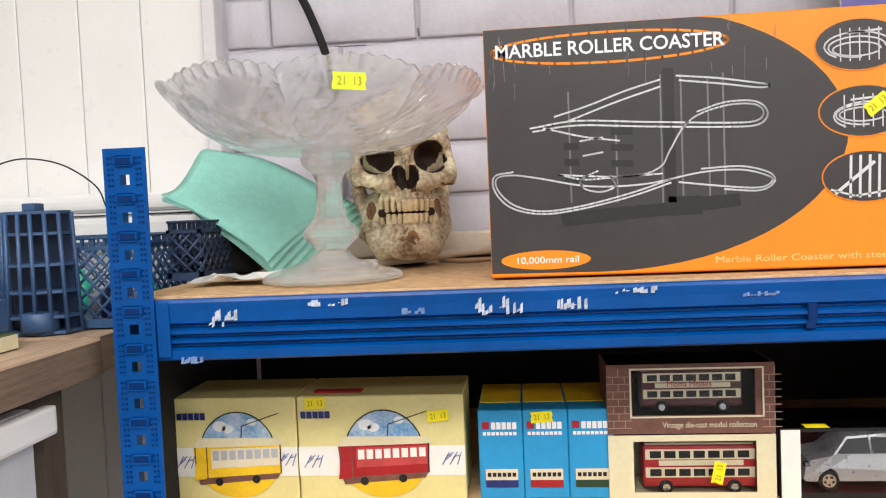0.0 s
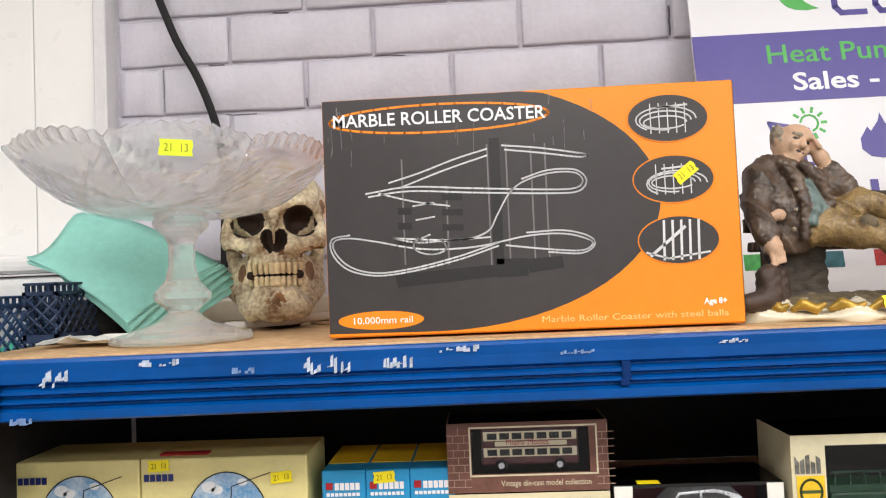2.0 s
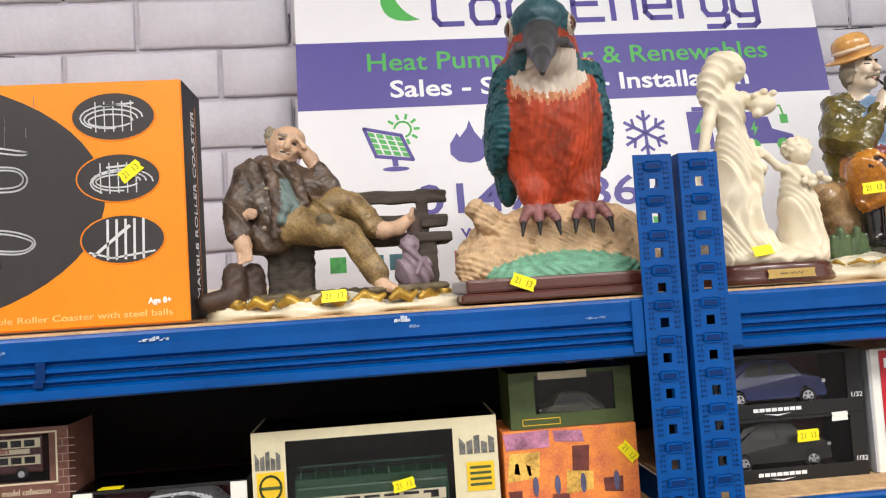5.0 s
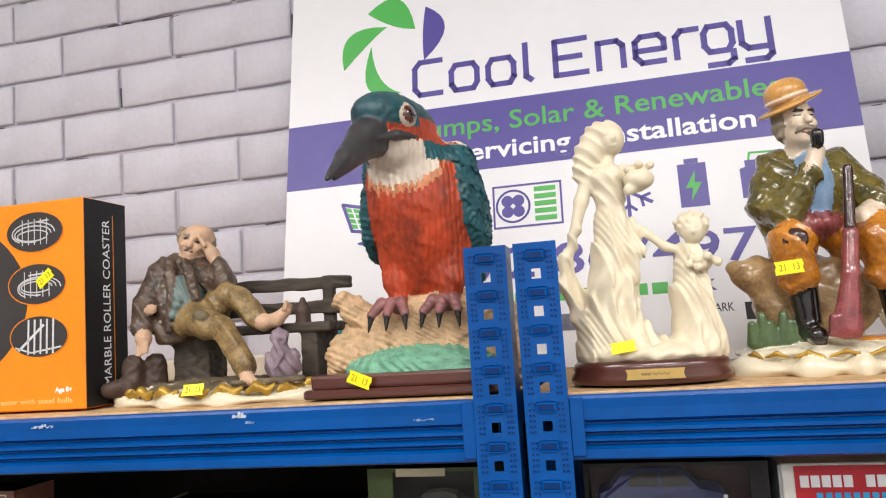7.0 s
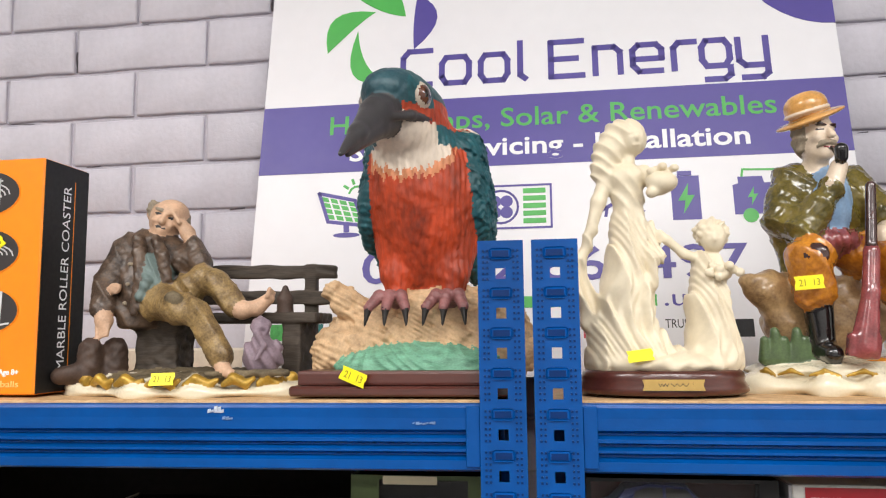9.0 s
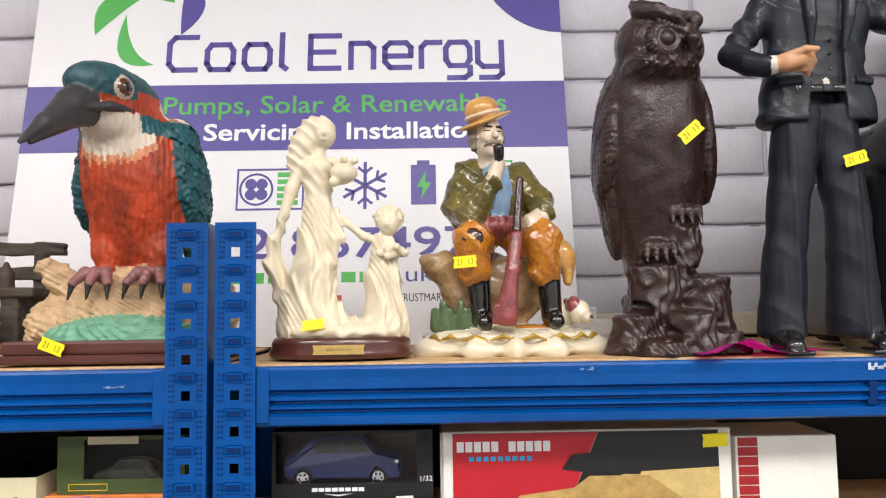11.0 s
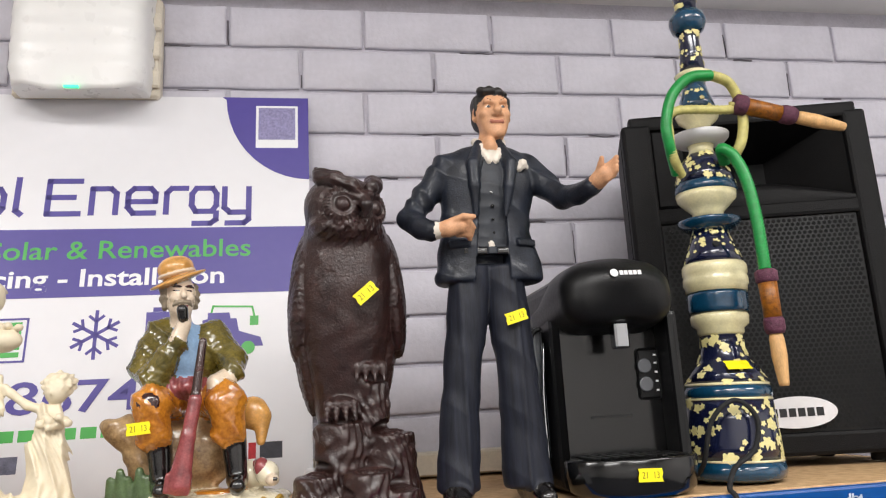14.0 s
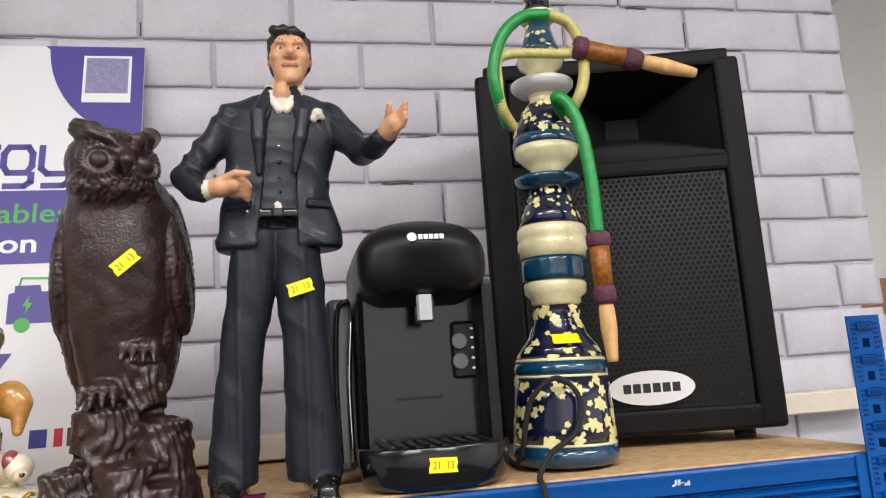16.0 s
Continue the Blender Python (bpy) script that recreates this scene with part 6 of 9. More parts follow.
def hunter():
    """Glazed china hunter on a rock, with a gun and a dog."""
    f = Figure((1.065, 0.725, 1.407), (1.30, 0.88, 1.715), 0.0014)
    OL, AM, BL, FA, HT, GU, GD, BK, RO, CR, LE, GO, HA = range(13)
    fo = both(pleats(0.0036, 250, (0.7, 0.3, 0.7)), lumps(0.0007, 500))
    f.ell((1.180, 0.80, 1.414), (0.103, 0.056, 0.018), CR, 0.005, wave=lambda X, Y, Z: 0.005 * np.sin(9 * np.arctan2(Y - 0.80, X - 1.18)))
    f.ell((1.180, 0.805, 1.428), (0.096, 0.050, 0.010), CR, 0.004, wave=lumps(0.0015, 200))
    for i in range(8):
        a = radians(205 + 19 * i)
        c = np.array((1.18 + 0.092 * math.cos(a), 0.80 + 0.051 * math.sin(a), 1.425))
        t = np.array((-math.sin(a), math.cos(a) * 0.5, 0))
        f.line([c - t * 0.013, c + (0, -0.001, 0.004), c + t * 0.013], [0.0014, 0.0022, 0.0012], GO, 0.002)
    f.ell((1.165, 0.825, 1.475), (0.058, 0.034, 0.042), RO, 0.008, wave=lumps(0.004, 140))
    f.line([(1.135, 0.808, 1.500), (1.105, 0.80, 1.503), (1.092, 0.795, 1.508)], [0.016, 0.015, 0.009], RO, 0.008, lumps(0.002, 200))
    f.line([(1.110, 0.802, 1.497), (1.128, 0.808, 1.465), (1.135, 0.812, 1.44)], [0.014, 0.018, 0.022], RO, 0.008, lumps(0.003, 180))
    for i in range(9):
        x = 1.098 + 0.006 * i
        f.cap((x, 0.785, 1.438), (x + 0.004 * math.sin(i * 2.0), 0.782, 1.455 + 0.004 * (i % 3)), 0.0055, 0.004, LE, 0.002)
    # torso and coat
    f.ell((1.163, 0.808, 1.575), (0.034, 0.026, 0.040), OL, 0.01, wave=fo)
    f.ell((1.166, 0.800, 1.580), (0.019, 0.024, 0.036), BL, 0.004)
    f.ell((1.166, 0.800, 1.545), (0.026, 0.026, 0.013), GU, 0.004, wave=folds(0.001, 700, (1, 0, 0)))
    f.line([(1.138, 0.812, 1.605), (1.126, 0.800, 1.570), (1.138, 0.780, 1.556)], [0.018, 0.017, 0.0145], OL, 0.008, fo)
    f.line([(1.138, 0.780, 1.557), (1.160, 0.774, 1.590)], [0.0145, 0.0105], OL, 0.006, fo)
    f.line([(1.162, 0.772, 1.594), (1.168, 0.772, 1.610)], [0.0085, 0.0075], FA, 0.003)
    f.line([(1.190, 0.812, 1.602), (1.214, 0.802, 1.572), (1.215, 0.786, 1.558)], [0.017, 0.0155, 0.013], OL, 0.008, fo)
    f.line([(1.212, 0.782, 1.553), (1.200, 0.772, 1.548)], [0.0095, 0.0085], FA, 0.004)
    f.ell((1.206, 0.777, 1.547), (0.013, 0.010, 0.008), FA, 0.003)
    f.line([(1.130, 0.815, 1.560), (1.133, 0.815, 1.525)], [0.012, 0.010], OL, 0.008, fo)
    f.line([(1.200, 0.820, 1.560), (1.205, 0.820, 1.53)], [0.014, 0.012], OL, 0.008, fo)
    # head under a tilted hat, pipe in hand
    f.cap((1.160, 0.805, 1.610), (1.158, 0.801, 1.632), 0.0110, 0.0105, FA, 0.004)
    head, ahead, side = np.array((1.159, 0.798, 1.6440)), np.array((0.34, -0.94, 0.0)), np.array((0.94, 0.34, 0.0))
    at = lambda a, w, u: head + ahead * a + side * w + np.array((0, 0, u))
    f.ell(at(0, 0, 0.003), (0.0150, 0.0170, 0.0200), FA, 0.003, (0, 0, 20))
    f.ell(at(0.005, 0, -0.0125), (0.0122, 0.0125, 0.0115), FA, 0.006, (0, 0, 20))
    f.line([at(0.0155, 0, 0.0055), at(0.0215, 0, -0.0025)], [0.0022, 0.0036], FA, 0.002)
    f.ell(at(0.0130, 0, -0.0190), (0.0060, 0.0050, 0.0048), FA, 0.003)
    f.cap(at(0.0165, -0.0045, -0.0128), at(0.0165, 0.0045, -0.0128), 0.0011, 0.0011, GU, 0.0006)
    for w in (-1, 1):
        f.ell(at(0.0185, w * 0.0066, 0.0040), (0.0046, 0.0036, 0.0028), FA, 0.0015, (0, 0, 20), cut=True)
        f.cap(at(0.0150, w * 0.0040, 0.0036), at(0.0138, w * 0.0088, 0.0036), 0.0011, 0.0010, GD, 0.0005)
        f.line([at(0.0172, w * 0.0030, 0.0078), at(0.0160, w * 0.0075, 0.0092), at(0.0130, w * 0.0115, 0.0072)], [0.0011, 0.0014, 0.0008], GD, 0.0008)
        f.line([at(0.0185, w * 0.0010, -0.0085), at(0.0168, w * 0.0060, -0.0096), at(0.0138, w * 0.0100, -0.0125)], [0.0020, 0.0022, 0.0010], HA, 0.0008, lumps(0.0006, 900))
        f.ell(at(0.0125, w * 0.0080, -0.0040), (0.0050, 0.0052, 0.0045), FA, 0.003)
        f.ell(at(-0.0040, w * 0.0150, 0.0000), (0.0060, 0.0085, 0.0150), HA, 0.002, (0, 0, 20), wave=pleats(0.0022, 700, (0.4, 0.4, 1)))
    f.ell(at(-0.0110, 0, -0.002), (0.0150, 0.0100, 0.0160), HA, 0.003, (0, 0, 20), wave=pleats(0.0022, 700, (0.6, 0.4, 0.8)))
    hat = at(-0.004, -0.002, 0.0190)
    f.ell(hat, (0.0315, 0.0300, 0.0042), HT, 0.002, (12, -20, 0))
    f.ell(hat + (-0.003, 0.001, 0.0125), (0.0195, 0.0205, 0.0150), HT, 0.003, (8, -14, 0))
    f.ell(hat + (-0.0048, 0.001, 0.0285), (0.0120, 0.0075, 0.0050), HT, 0.004, (8, -14, 0), cut=True)
    f.ell(hat + (-0.002, 0.001, 0.0070), (0.0208, 0.0214, 0.0040), FA, 0.0006, (8, -15, 0))
    f.line([(1.168, 0.765, 1.617), (1.1675, 0.763, 1.624)], [0.0055, 0.006], BK, 0.002)
    f.cap((1.166, 0.770, 1.620), at(0.0175, 0.001, -0.0130), 0.0018, 0.0014, BK, 0.001)
    # legs and boots
    for x0, x1 in ((1.150, 1.138), (1.192, 1.212)):
        f.line([(x0, 0.805, 1.532), (x1, 0.772, 1.528)], [0.020, 0.0185], AM, 0.008, fo)
        f.line([(x1, 0.770, 1.530), (x1 + 0.002, 0.775, 1.500)], [0.0185, 0.0185], AM, 0.006, fo)
        f.line([(x1 + 0.006, 0.780, 1.492), (x1 + 0.010, 0.782, 1.450)], [0.0135, 0.0105], BK, 0.003)
        f.line([(x1 + 0.010, 0.782, 1.447), (x1 + 0.012, 0.765, 1.443)], [0.0105, 0.0085], BK, 0.004)
    f.ell((1.138, 0.7545, 1.530), (0.011, 0.004, 0.009), GD, 0.002)
    # gun
    f.line([(1.189, 0.762, 1.590), (1.183, 0.755, 1.530)], [0.0042, 0.005], GD, 0.002)
    f.line([(1.183, 0.755, 1.530), (1.178, 0.750, 1.495), (1.170, 0.750, 1.450)], [0.0068, 0.007, 0.0115], GU, 0.003)
    f.block((1.169, 0.750, 1.450), (0.0125, 0.006, 0.010), GU, 0.003, (0, 8, 0))
    # bag and dog
    f.ell((1.235, 0.812, 1.515), (0.017, 0.014, 0.018), HT, 0.006)
    f.line([(1.245, 0.812, 1.510), (1.244, 0.806, 1.485)], [0.010, 0.005], HT, 0.005)
    f.ell((1.236, 0.806, 1.452), (0.022, 0.016, 0.015), CR, 0.006)
    f.ell((1.252, 0.790, 1.452), (0.012, 0.014, 0.013), CR, 0.004)
    f.ell((1.258, 0.777, 1.446), (0.007, 0.008, 0.006), FA, 0.003)
    f.ell((1.246, 0.788, 1.459), (0.008, 0.010, 0.010), GU, 0.002)
    f.ell((1.243, 0.800, 1.456), (0.010, 0.011, 0.011), GU, 0.003)
    f.ell((1.2605, 0.7705, 1.447), (0.0025, 0.002, 0.002), BK, 0.001)
    f.ell((1.205, 0.79, 1.437), (0.028, 0.018, 0.003), AM, 0.002)
    return solo("hunter_figurine", f.mesh("hunter_figurine", [G_OLIVE, G_AMBER, G_BLUEG, G_FACE, G_HAT, G_GUN, G_GUND, G_BLKG, G_ROCK, G_BASEC, G_LEAF, G_GOLD, G_HAIR]), None, "glazed china figurine of a seated hunter with gun and dog", "figurine", (1.18, 0.80, 1.408))


def owl():
    """Dark carved owl on tree stumps, its head turned."""
    f = Figure((1.255, 0.685, 1.407), (1.435, 0.87, 1.80), 0.0016)
    y = 0.785
    bark = both(lumps(0.0020, 210), folds(0.0009, 620, (1, 0.9, 0.12)))
    down = (0.0, 0.1, -1.0)
    plume = both(feathers(0.0004, down, (1, 0.5, 0), 0.040, 0.014), lumps(0.0008, 150))
    long_feathers = feathers(0.0020, down, (0.5, 1, 0.1), 0.055, 0.0105)
    for x, yy, z, r in ((1.329, y - 0.012, 1.500, 0.027), (1.362, y - 0.004, 1.541, 0.0195), (1.381, y - 0.012, 1.487, 0.0255), (1.355, y - 0.044, 1.451, 0.0255), (1.303, y - 0.028, 1.449, 0.0230),
                        (1.322, y - 0.058, 1.424, 0.0225), (1.386, y - 0.044, 1.432, 0.020), (1.345, y + 0.02, 1.470, 0.040)):
        f.loft([(1.408, x - 0.12 * (1.345 - x), yy, r * 1.28, r * 1.22), (0.5 * (1.408 + z), x, yy, r * 1.02, r), (z, x, yy, r, r * 0.96)], 0, 0.005, wave=bark)
        f.ell((x, yy - 0.004, z + r * 0.22), (r * 0.80, r * 0.78, r * 0.34), 0, 0.002, (14, 0, 0), cut=True)
        for q in (0.62, 0.34):
            f.ell((x + 0.001, yy - 0.004, z - r * 0.06), (r * q, r * q * 0.95, r * (0.30 - 0.2 * q)), 0, 0.001, (14, 0, 0))
            f.ell((x + 0.001, yy - 0.004, z + r * 0.06), (r * q * 0.78, r * q * 0.74, r * 0.18), 0, 0.001, (14, 0, 0), cut=True)
    # body
    f.loft([(1.488, 1.333, y + 0.020, 0.026, 0.024), (1.535, 1.335, y + 0.014, 0.037, 0.034), (1.590, 1.338, y + 0.006, 0.049, 0.043), (1.640, 1.340, y + 0.002, 0.0545, 0.048), (1.685, 1.340, y, 0.052, 0.046), (1.715, 1.339, y - 0.004, 0.044, 0.042)], 0, 0.012, wave=plume)
    for sx in (-1, 1):
        f.ell((1.340 + sx * 0.050, y + 0.014, 1.638), (0.0150, 0.036, 0.072), 0, 0.0025, (6, sx * -5, 0), wave=long_feathers)
        f.ell((1.337 + sx * 0.044, y + 0.022, 1.575), (0.0125, 0.026, 0.068), 0, 0.0025, (8, sx * 7, 0), wave=long_feathers)
    # head
    turn = radians(27)
    head, ahead, side = np.array((1.336, y - 0.022, 1.731)), np.array((math.sin(turn), -math.cos(turn), 0.0)), np.array((math.cos(turn), math.sin(turn), 0.0))
    at = lambda a, w, u: head + ahead * a + side * w + np.array((0, 0, u))
    crown = feathers(0.0009, (0.2, 0.6, 0.6), (1, 0.3, 0.2), 0.009, 0.0055)
    f.ell(at(-0.002, 0, 0.002), (0.0415, 0.040, 0.036), 0, 0.012, (0, 0, 27), wave=crown)
    f.ell(at(0.008, 0, -0.026), (0.041, 0.034, 0.019), 0, 0.008, (0, 0, 27), wave=feathers(0.0030, (0, 0, -1), (0.9, 0.45, 0), 0.017, 0.0085))
    rays = lambda cx, cz: (lambda X, Y, Z: 0.0011 * np.sin(26 * np.arctan2(Z - cz, (X - cx) * side[0])))
    for w in (-1, 1):
        e = at(0.034, w * 0.0190, -0.006)
        f.ell(e, (0.0200, 0.0095, 0.0200), 0, 0.003, (0, 0, 27 + w * 22), wave=rays(e[0], e[2]))
        f.ell(e + ahead * 0.0085 + side * w * 0.003, (0.0130, 0.0055, 0.0125), 0, 0.0015, (0, 0, 27 + w * 22), cut=True)
        f.ell(e + ahead * 0.0035 + side * w * 0.001, (0.0085, 0.0070, 0.0085), 0, 0.001, (0, 0, 27 + w * 22))
        f.line([at(0.046, w * 0.003, -0.002), at(0.045, w * 0.012, 0.0150), at(0.032, w * 0.025, 0.0225), at(0.014, w * 0.0315, 0.0290), at(0.004, w * 0.0335, 0.0385)], [0.0050, 0.0062, 0.0080, 0.0095, 0.0040], 0, 0.004, wave=folds(0.0009, 700, (0.5, 0.4, 1)))
    f.line([at(0.046, 0, 0.004), at(0.053, 0, -0.008), at(0.050, 0, -0.0205)], [0.0062, 0.0066, 0.0020], 0, 0.002)
    # talons over the two stumps
    for x, yy, z in ((1.329, y - 0.030, 1.514), (1.361, y - 0.016, 1.553)):
        f.ell((x, yy + 0.012, z), (0.017, 0.014, 0.012), 0, 0.006, wave=lumps(0.001, 500))
        for a in (-0.013, -0.0045, 0.0045, 0.013):
            f.line([(x + a * 0.5, yy + 0.010, z + 0.006), (x + a, yy - 0.006, z + 0.004), (x + a * 1.15, yy - 0.012, z - 0.012)], [0.0055, 0.0050, 0.0016], 0, 0.0015, wave=folds(0.0005, 900, (0.4, 0.6, 1)))
    return solo("owl_statue", f.mesh("owl_statue", [G_OWL]), None, "dark brown carved-look resin owl standing on tree stumps", "statue", (1.347, y, 1.408))


def suited_figure():
    """A tall plastic figure in a three-piece suit, one arm held out."""
    f = Figure((1.385, 0.595, 1.407), (1.640, 0.80, 1.880), 0.0014)
    SU, TR, VE, WH, HA, SK, BK, LIP = range(8)
    y = 0.743
    crease = pleats(0.0012, 190, (0.45, 0.25, 0.9))
    sleeve = pleats(0.0024, 300, (0.8, 0.3, 0.6))
    # flared trousers with a pressed front crease
    for rows in ([(1.424, 1.4465, y, 0.0225, 0.0265), (1.47, 1.4490, y - 0.001, 0.0215, 0.0225), (1.542, 1.4560, y - 0.003, 0.0195, 0.0200), (1.600, 1.4660, y, 0.0225, 0.0225), (1.660, 1.4740, y, 0.0230, 0.0230)],
                 [(1.424, 1.5200, y - 0.002, 0.0265, 0.0280), (1.47, 1.5180, y - 0.004, 0.0240, 0.0240), (1.542, 1.5155, y - 0.008, 0.0210, 0.0205), (1.600, 1.5120, y - 0.002, 0.0230, 0.0225), (1.660, 1.5080, y, 0.0230, 0.0230)]):
        cx = rows[2][1]
        f.loft(rows, TR, 0.003, wave=both(pleats(0.0016, 130, (0.7, 0.2, 0.75), cx * 90), lambda X, Y, Z, cx=cx: -0.0022 * np.exp(-((X - cx) / 0.0035) ** 2) * (Y < y)))
    for x, tilt in ((1.4455, -0.004), (1.5235, 0.006)):
        f.line([(x, y + 0.002, 1.424), (x + tilt * 0.6, y - 0.016, 1.421), (x + tilt, y - 0.036, 1.416)], [0.0155, 0.0140, 0.0100], BK, 0.005)
        f.block((x + tilt * 0.5, y - 0.016, 1.4105), (0.0140, 0.0300, 0.0026), BK, 0.0012)
        f.block((x + tilt * 0.6, y - 0.016, 1.4365), (0.0040, 0.006, 0.0010), BK, 0.001, (30, 0, 0))
    # waistcoat, shirt front
    f.loft([(1.672, 1.4915, y, 0.036, 0.0215), (1.705, 1.494, y - 0.001, 0.033, 0.0220), (1.745, 1.498, y - 0.003, 0.038, 0.0245), (1.785, 1.500, y, 0.036, 0.021)], VE, 0.004, wave=pleats(0.0006, 420, (0.1, 0, 1)))
    f.ell((1.500, y - 0.013, 1.788), (0.0095, 0.0125, 0.018), WH, 0.003)
    f.ell((1.500, y - 0.016, 1.795), (0.0085, 0.0120, 0.012), SK, 0.002)
    f.ell((1.4935, y - 0.0195, 1.680), (0.0038, 0.0040, 0.0060), WH, 0.002)
    f.block((1.4925, y - 0.0215, 1.6735), (0.030, 0.0030, 0.0040), BK, 0.001)
    f.block((1.4935, y - 0.0252, 1.6735), (0.0050, 0.0012, 0.0042), VE, 0.0005, rnd=0.0008)
    for z in (1.693, 1.708, 1.723, 1.738):
        f.ell((1.4965, y - 0.0262, z), (0.0019, 0.0016, 0.0019), BK, 0.0008)
    # open jacket: a shell with the front left open
    opening = lambda X, Y, Z: 0.020 * np.clip((np.interp(Z[0, 0, :], (1.63, 1.70, 1.765, 1.80), (0.019, 0.0150, 0.0125, 0.0030))[None, None, :] - np.abs(X - np.interp(Z[0, 0, :], (1.63, 1.80), (1.4915, 1.502))[None, None, :])) / 0.0020 + 0.5, 0, 1) * (Y < y - 0.004)
    f.loft([(1.640, 1.4945, y + 0.001, 0.0615, 0.0290), (1.668, 1.4940, y + 0.001, 0.0565, 0.0275), (1.703, 1.4930, y + 0.001, 0.0490, 0.0265), (1.745, 1.4970, y, 0.0530, 0.0285), (1.772, 1.4995, y + 0.001, 0.0570, 0.0270), (1.790, 1.500, y + 0.003, 0.0500, 0.0205), (1.801, 1.500, y + 0.006, 0.0260, 0.0150)], SU, 0.0015, wave=both(crease, opening), p=2.5)
    for w in (-1, 1):
        # lapel, pocket flap
        f.line([(1.500 + w * 0.012, y - 0.014, 1.800), (1.4995 + w * 0.0215, y - 0.0265, 1.772), (1.497 + w * 0.0190, y - 0.0292, 1.745), (1.494 + w * 0.0165, y - 0.0275, 1.712)], [0.0045, 0.0070, 0.0062, 0.0022], SU, 0.0015)
        f.block((1.495 + w * 0.037, y - 0.0225, 1.682), (0.0120, 0.0026, 0.0040), SU, 0.0008, (0, 0, w * 24), 0.0015)
        f.line([(1.501 + w * 0.004, y - 0.0235, 1.776), (1.502 + w * 0.0125, y - 0.0165, 1.795), (1.503 + w * 0.0155, y - 0.002, 1.806)], [0.0028, 0.0042, 0.0048], WH, 0.0015)
    f.line([(1.530, y - 0.0265, 1.766), (1.534, y - 0.0275, 1.772), (1.538, y - 0.0255, 1.768)], [0.0035, 0.0046, 0.0030], WH, 0.001, wave=lumps(0.001, 900))
    # arm on the hip side, hand before the waist
    f.line([(1.453, y + 0.002, 1.776), (1.429, y + 0.002, 1.744), (1.4085, y - 0.002, 1.7165)], [0.0172, 0.0146, 0.0130], SU, 0.004, sleeve)
    f.line([(1.4085, y - 0.002, 1.7165), (1.418, y - 0.022, 1.701), (1.428, y - 0.035, 1.694)], [0.0130, 0.0118, 0.0108], SU, 0.003, sleeve)
    f.cap((1.4290, y - 0.0360, 1.6935), (1.4320, y - 0.0385, 1.693), 0.0098, 0.0094, WH, 0.001)
    f.line([(1.434, y - 0.040, 1.693), (1.444, y - 0.044, 1.694), (1.454, y - 0.046, 1.6955)], [0.0072, 0.0090, 0.0086], SK, 0.003)
    for i in range(4):
        f.line([(1.454, y - 0.049 + 0.003 * i, 1.7010 - 0.0042 * i), (1.464, y - 0.052 + 0.003 * i, 1.6995 - 0.0040 * i), (1.470 - 0.001 * i, y - 0.047 + 0.003 * i, 1.6935 - 0.0034 * i)], [0.0036, 0.0034, 0.0026], SK, 0.0012)
    f.line([(1.446, y - 0.049, 1.7000), (1.458, y - 0.055, 1.7035), (1.469, y - 0.055, 1.7035)], [0.0042, 0.0036, 0.0028], SK, 0.0015)
    # arm held out to the front
    f.line([(1.547, y + 0.002, 1.775), (1.562, y - 0.012, 1.750), (1.574, y - 0.034, 1.7285)], [0.0172, 0.0146, 0.0128], SU, 0.004, sleeve)
    f.line([(1.574, y - 0.034, 1.7285), (1.583, y - 0.060, 1.7250), (1.590, y - 0.083, 1.7270)], [0.0128, 0.0114, 0.0108], SU, 0.003, sleeve)
    f.line([(1.590, y - 0.084, 1.7275), (1.594, y - 0.092, 1.7310), (1.598, y - 0.099, 1.7345)], [0.0070, 0.0088, 0.0082], SK, 0.002)
    for i, dz in enumerate((0.0068, 0.0022, -0.0024, -0.0064)):
        f.line([(1.599, y - 0.101, 1.7350 + dz), (1.605, y - 0.107 + 0.001 * i, 1.7385 + dz), (1.607, y - 0.113 + 0.001 * i, 1.7420 + dz)], [0.0033, 0.0031, 0.0024], SK, 0.0010)
    f.line([(1.593, y - 0.095, 1.7385), (1.594, y - 0.102, 1.7450), (1.594, y - 0.106, 1.7500)], [0.0036, 0.0032, 0.0025], SK, 0.0015)
    # head: jaw, cheekbones, brow ridge, nose, mouth
    hx = 1.509
    f.cap((1.503, y - 0.001, 1.795), (1.507, y - 0.003, 1.818), 0.0140, 0.0132, SK, 0.003)
    f.ell((hx, y - 0.004, 1.841), (0.0185, 0.0225, 0.0245), SK, 0.003)
    f.loft([(1.8055, hx, y - 0.0145, 0.0080, 0.0080), (1.813, hx, y - 0.0125, 0.0130, 0.0125), (1.826, hx, y - 0.0095, 0.0172, 0.0160), (1.842, hx, y - 0.0075, 0.0188, 0.0175)], SK, 0.004, p=2.4)
    f.cap((hx - 0.010, y - 0.0225, 1.8478), (hx + 0.010, y - 0.0225, 1.8478), 0.0042, 0.0042, SK, 0.003)
    f.line([(hx + 0.0005, y - 0.0250, 1.8455), (hx + 0.0008, y - 0.0305, 1.8345), (hx + 0.0008, y - 0.0285, 1.8310)], [0.0024, 0.0040, 0.0034], SK, 0.0025)
    f.cap((hx - 0.0042, y - 0.0265, 1.8315), (hx + 0.0058, y - 0.0265, 1.8315), 0.0024, 0.0024, SK, 0.002)
    f.cap((hx - 0.0058, y - 0.0250, 1.8225), (hx + 0.0066, y - 0.0250, 1.8225), 0.0020, 0.0020, LIP, 0.0010)
    f.cap((hx - 0.0052, y - 0.0268, 1.8226), (hx + 0.0060, y - 0.0268, 1.8226), 0.0005, 0.0005, BK, 0.0004)
    f.ell((hx + 0.0004, y - 0.0205, 1.8105), (0.0072, 0.0050, 0.0050), SK, 0.003)
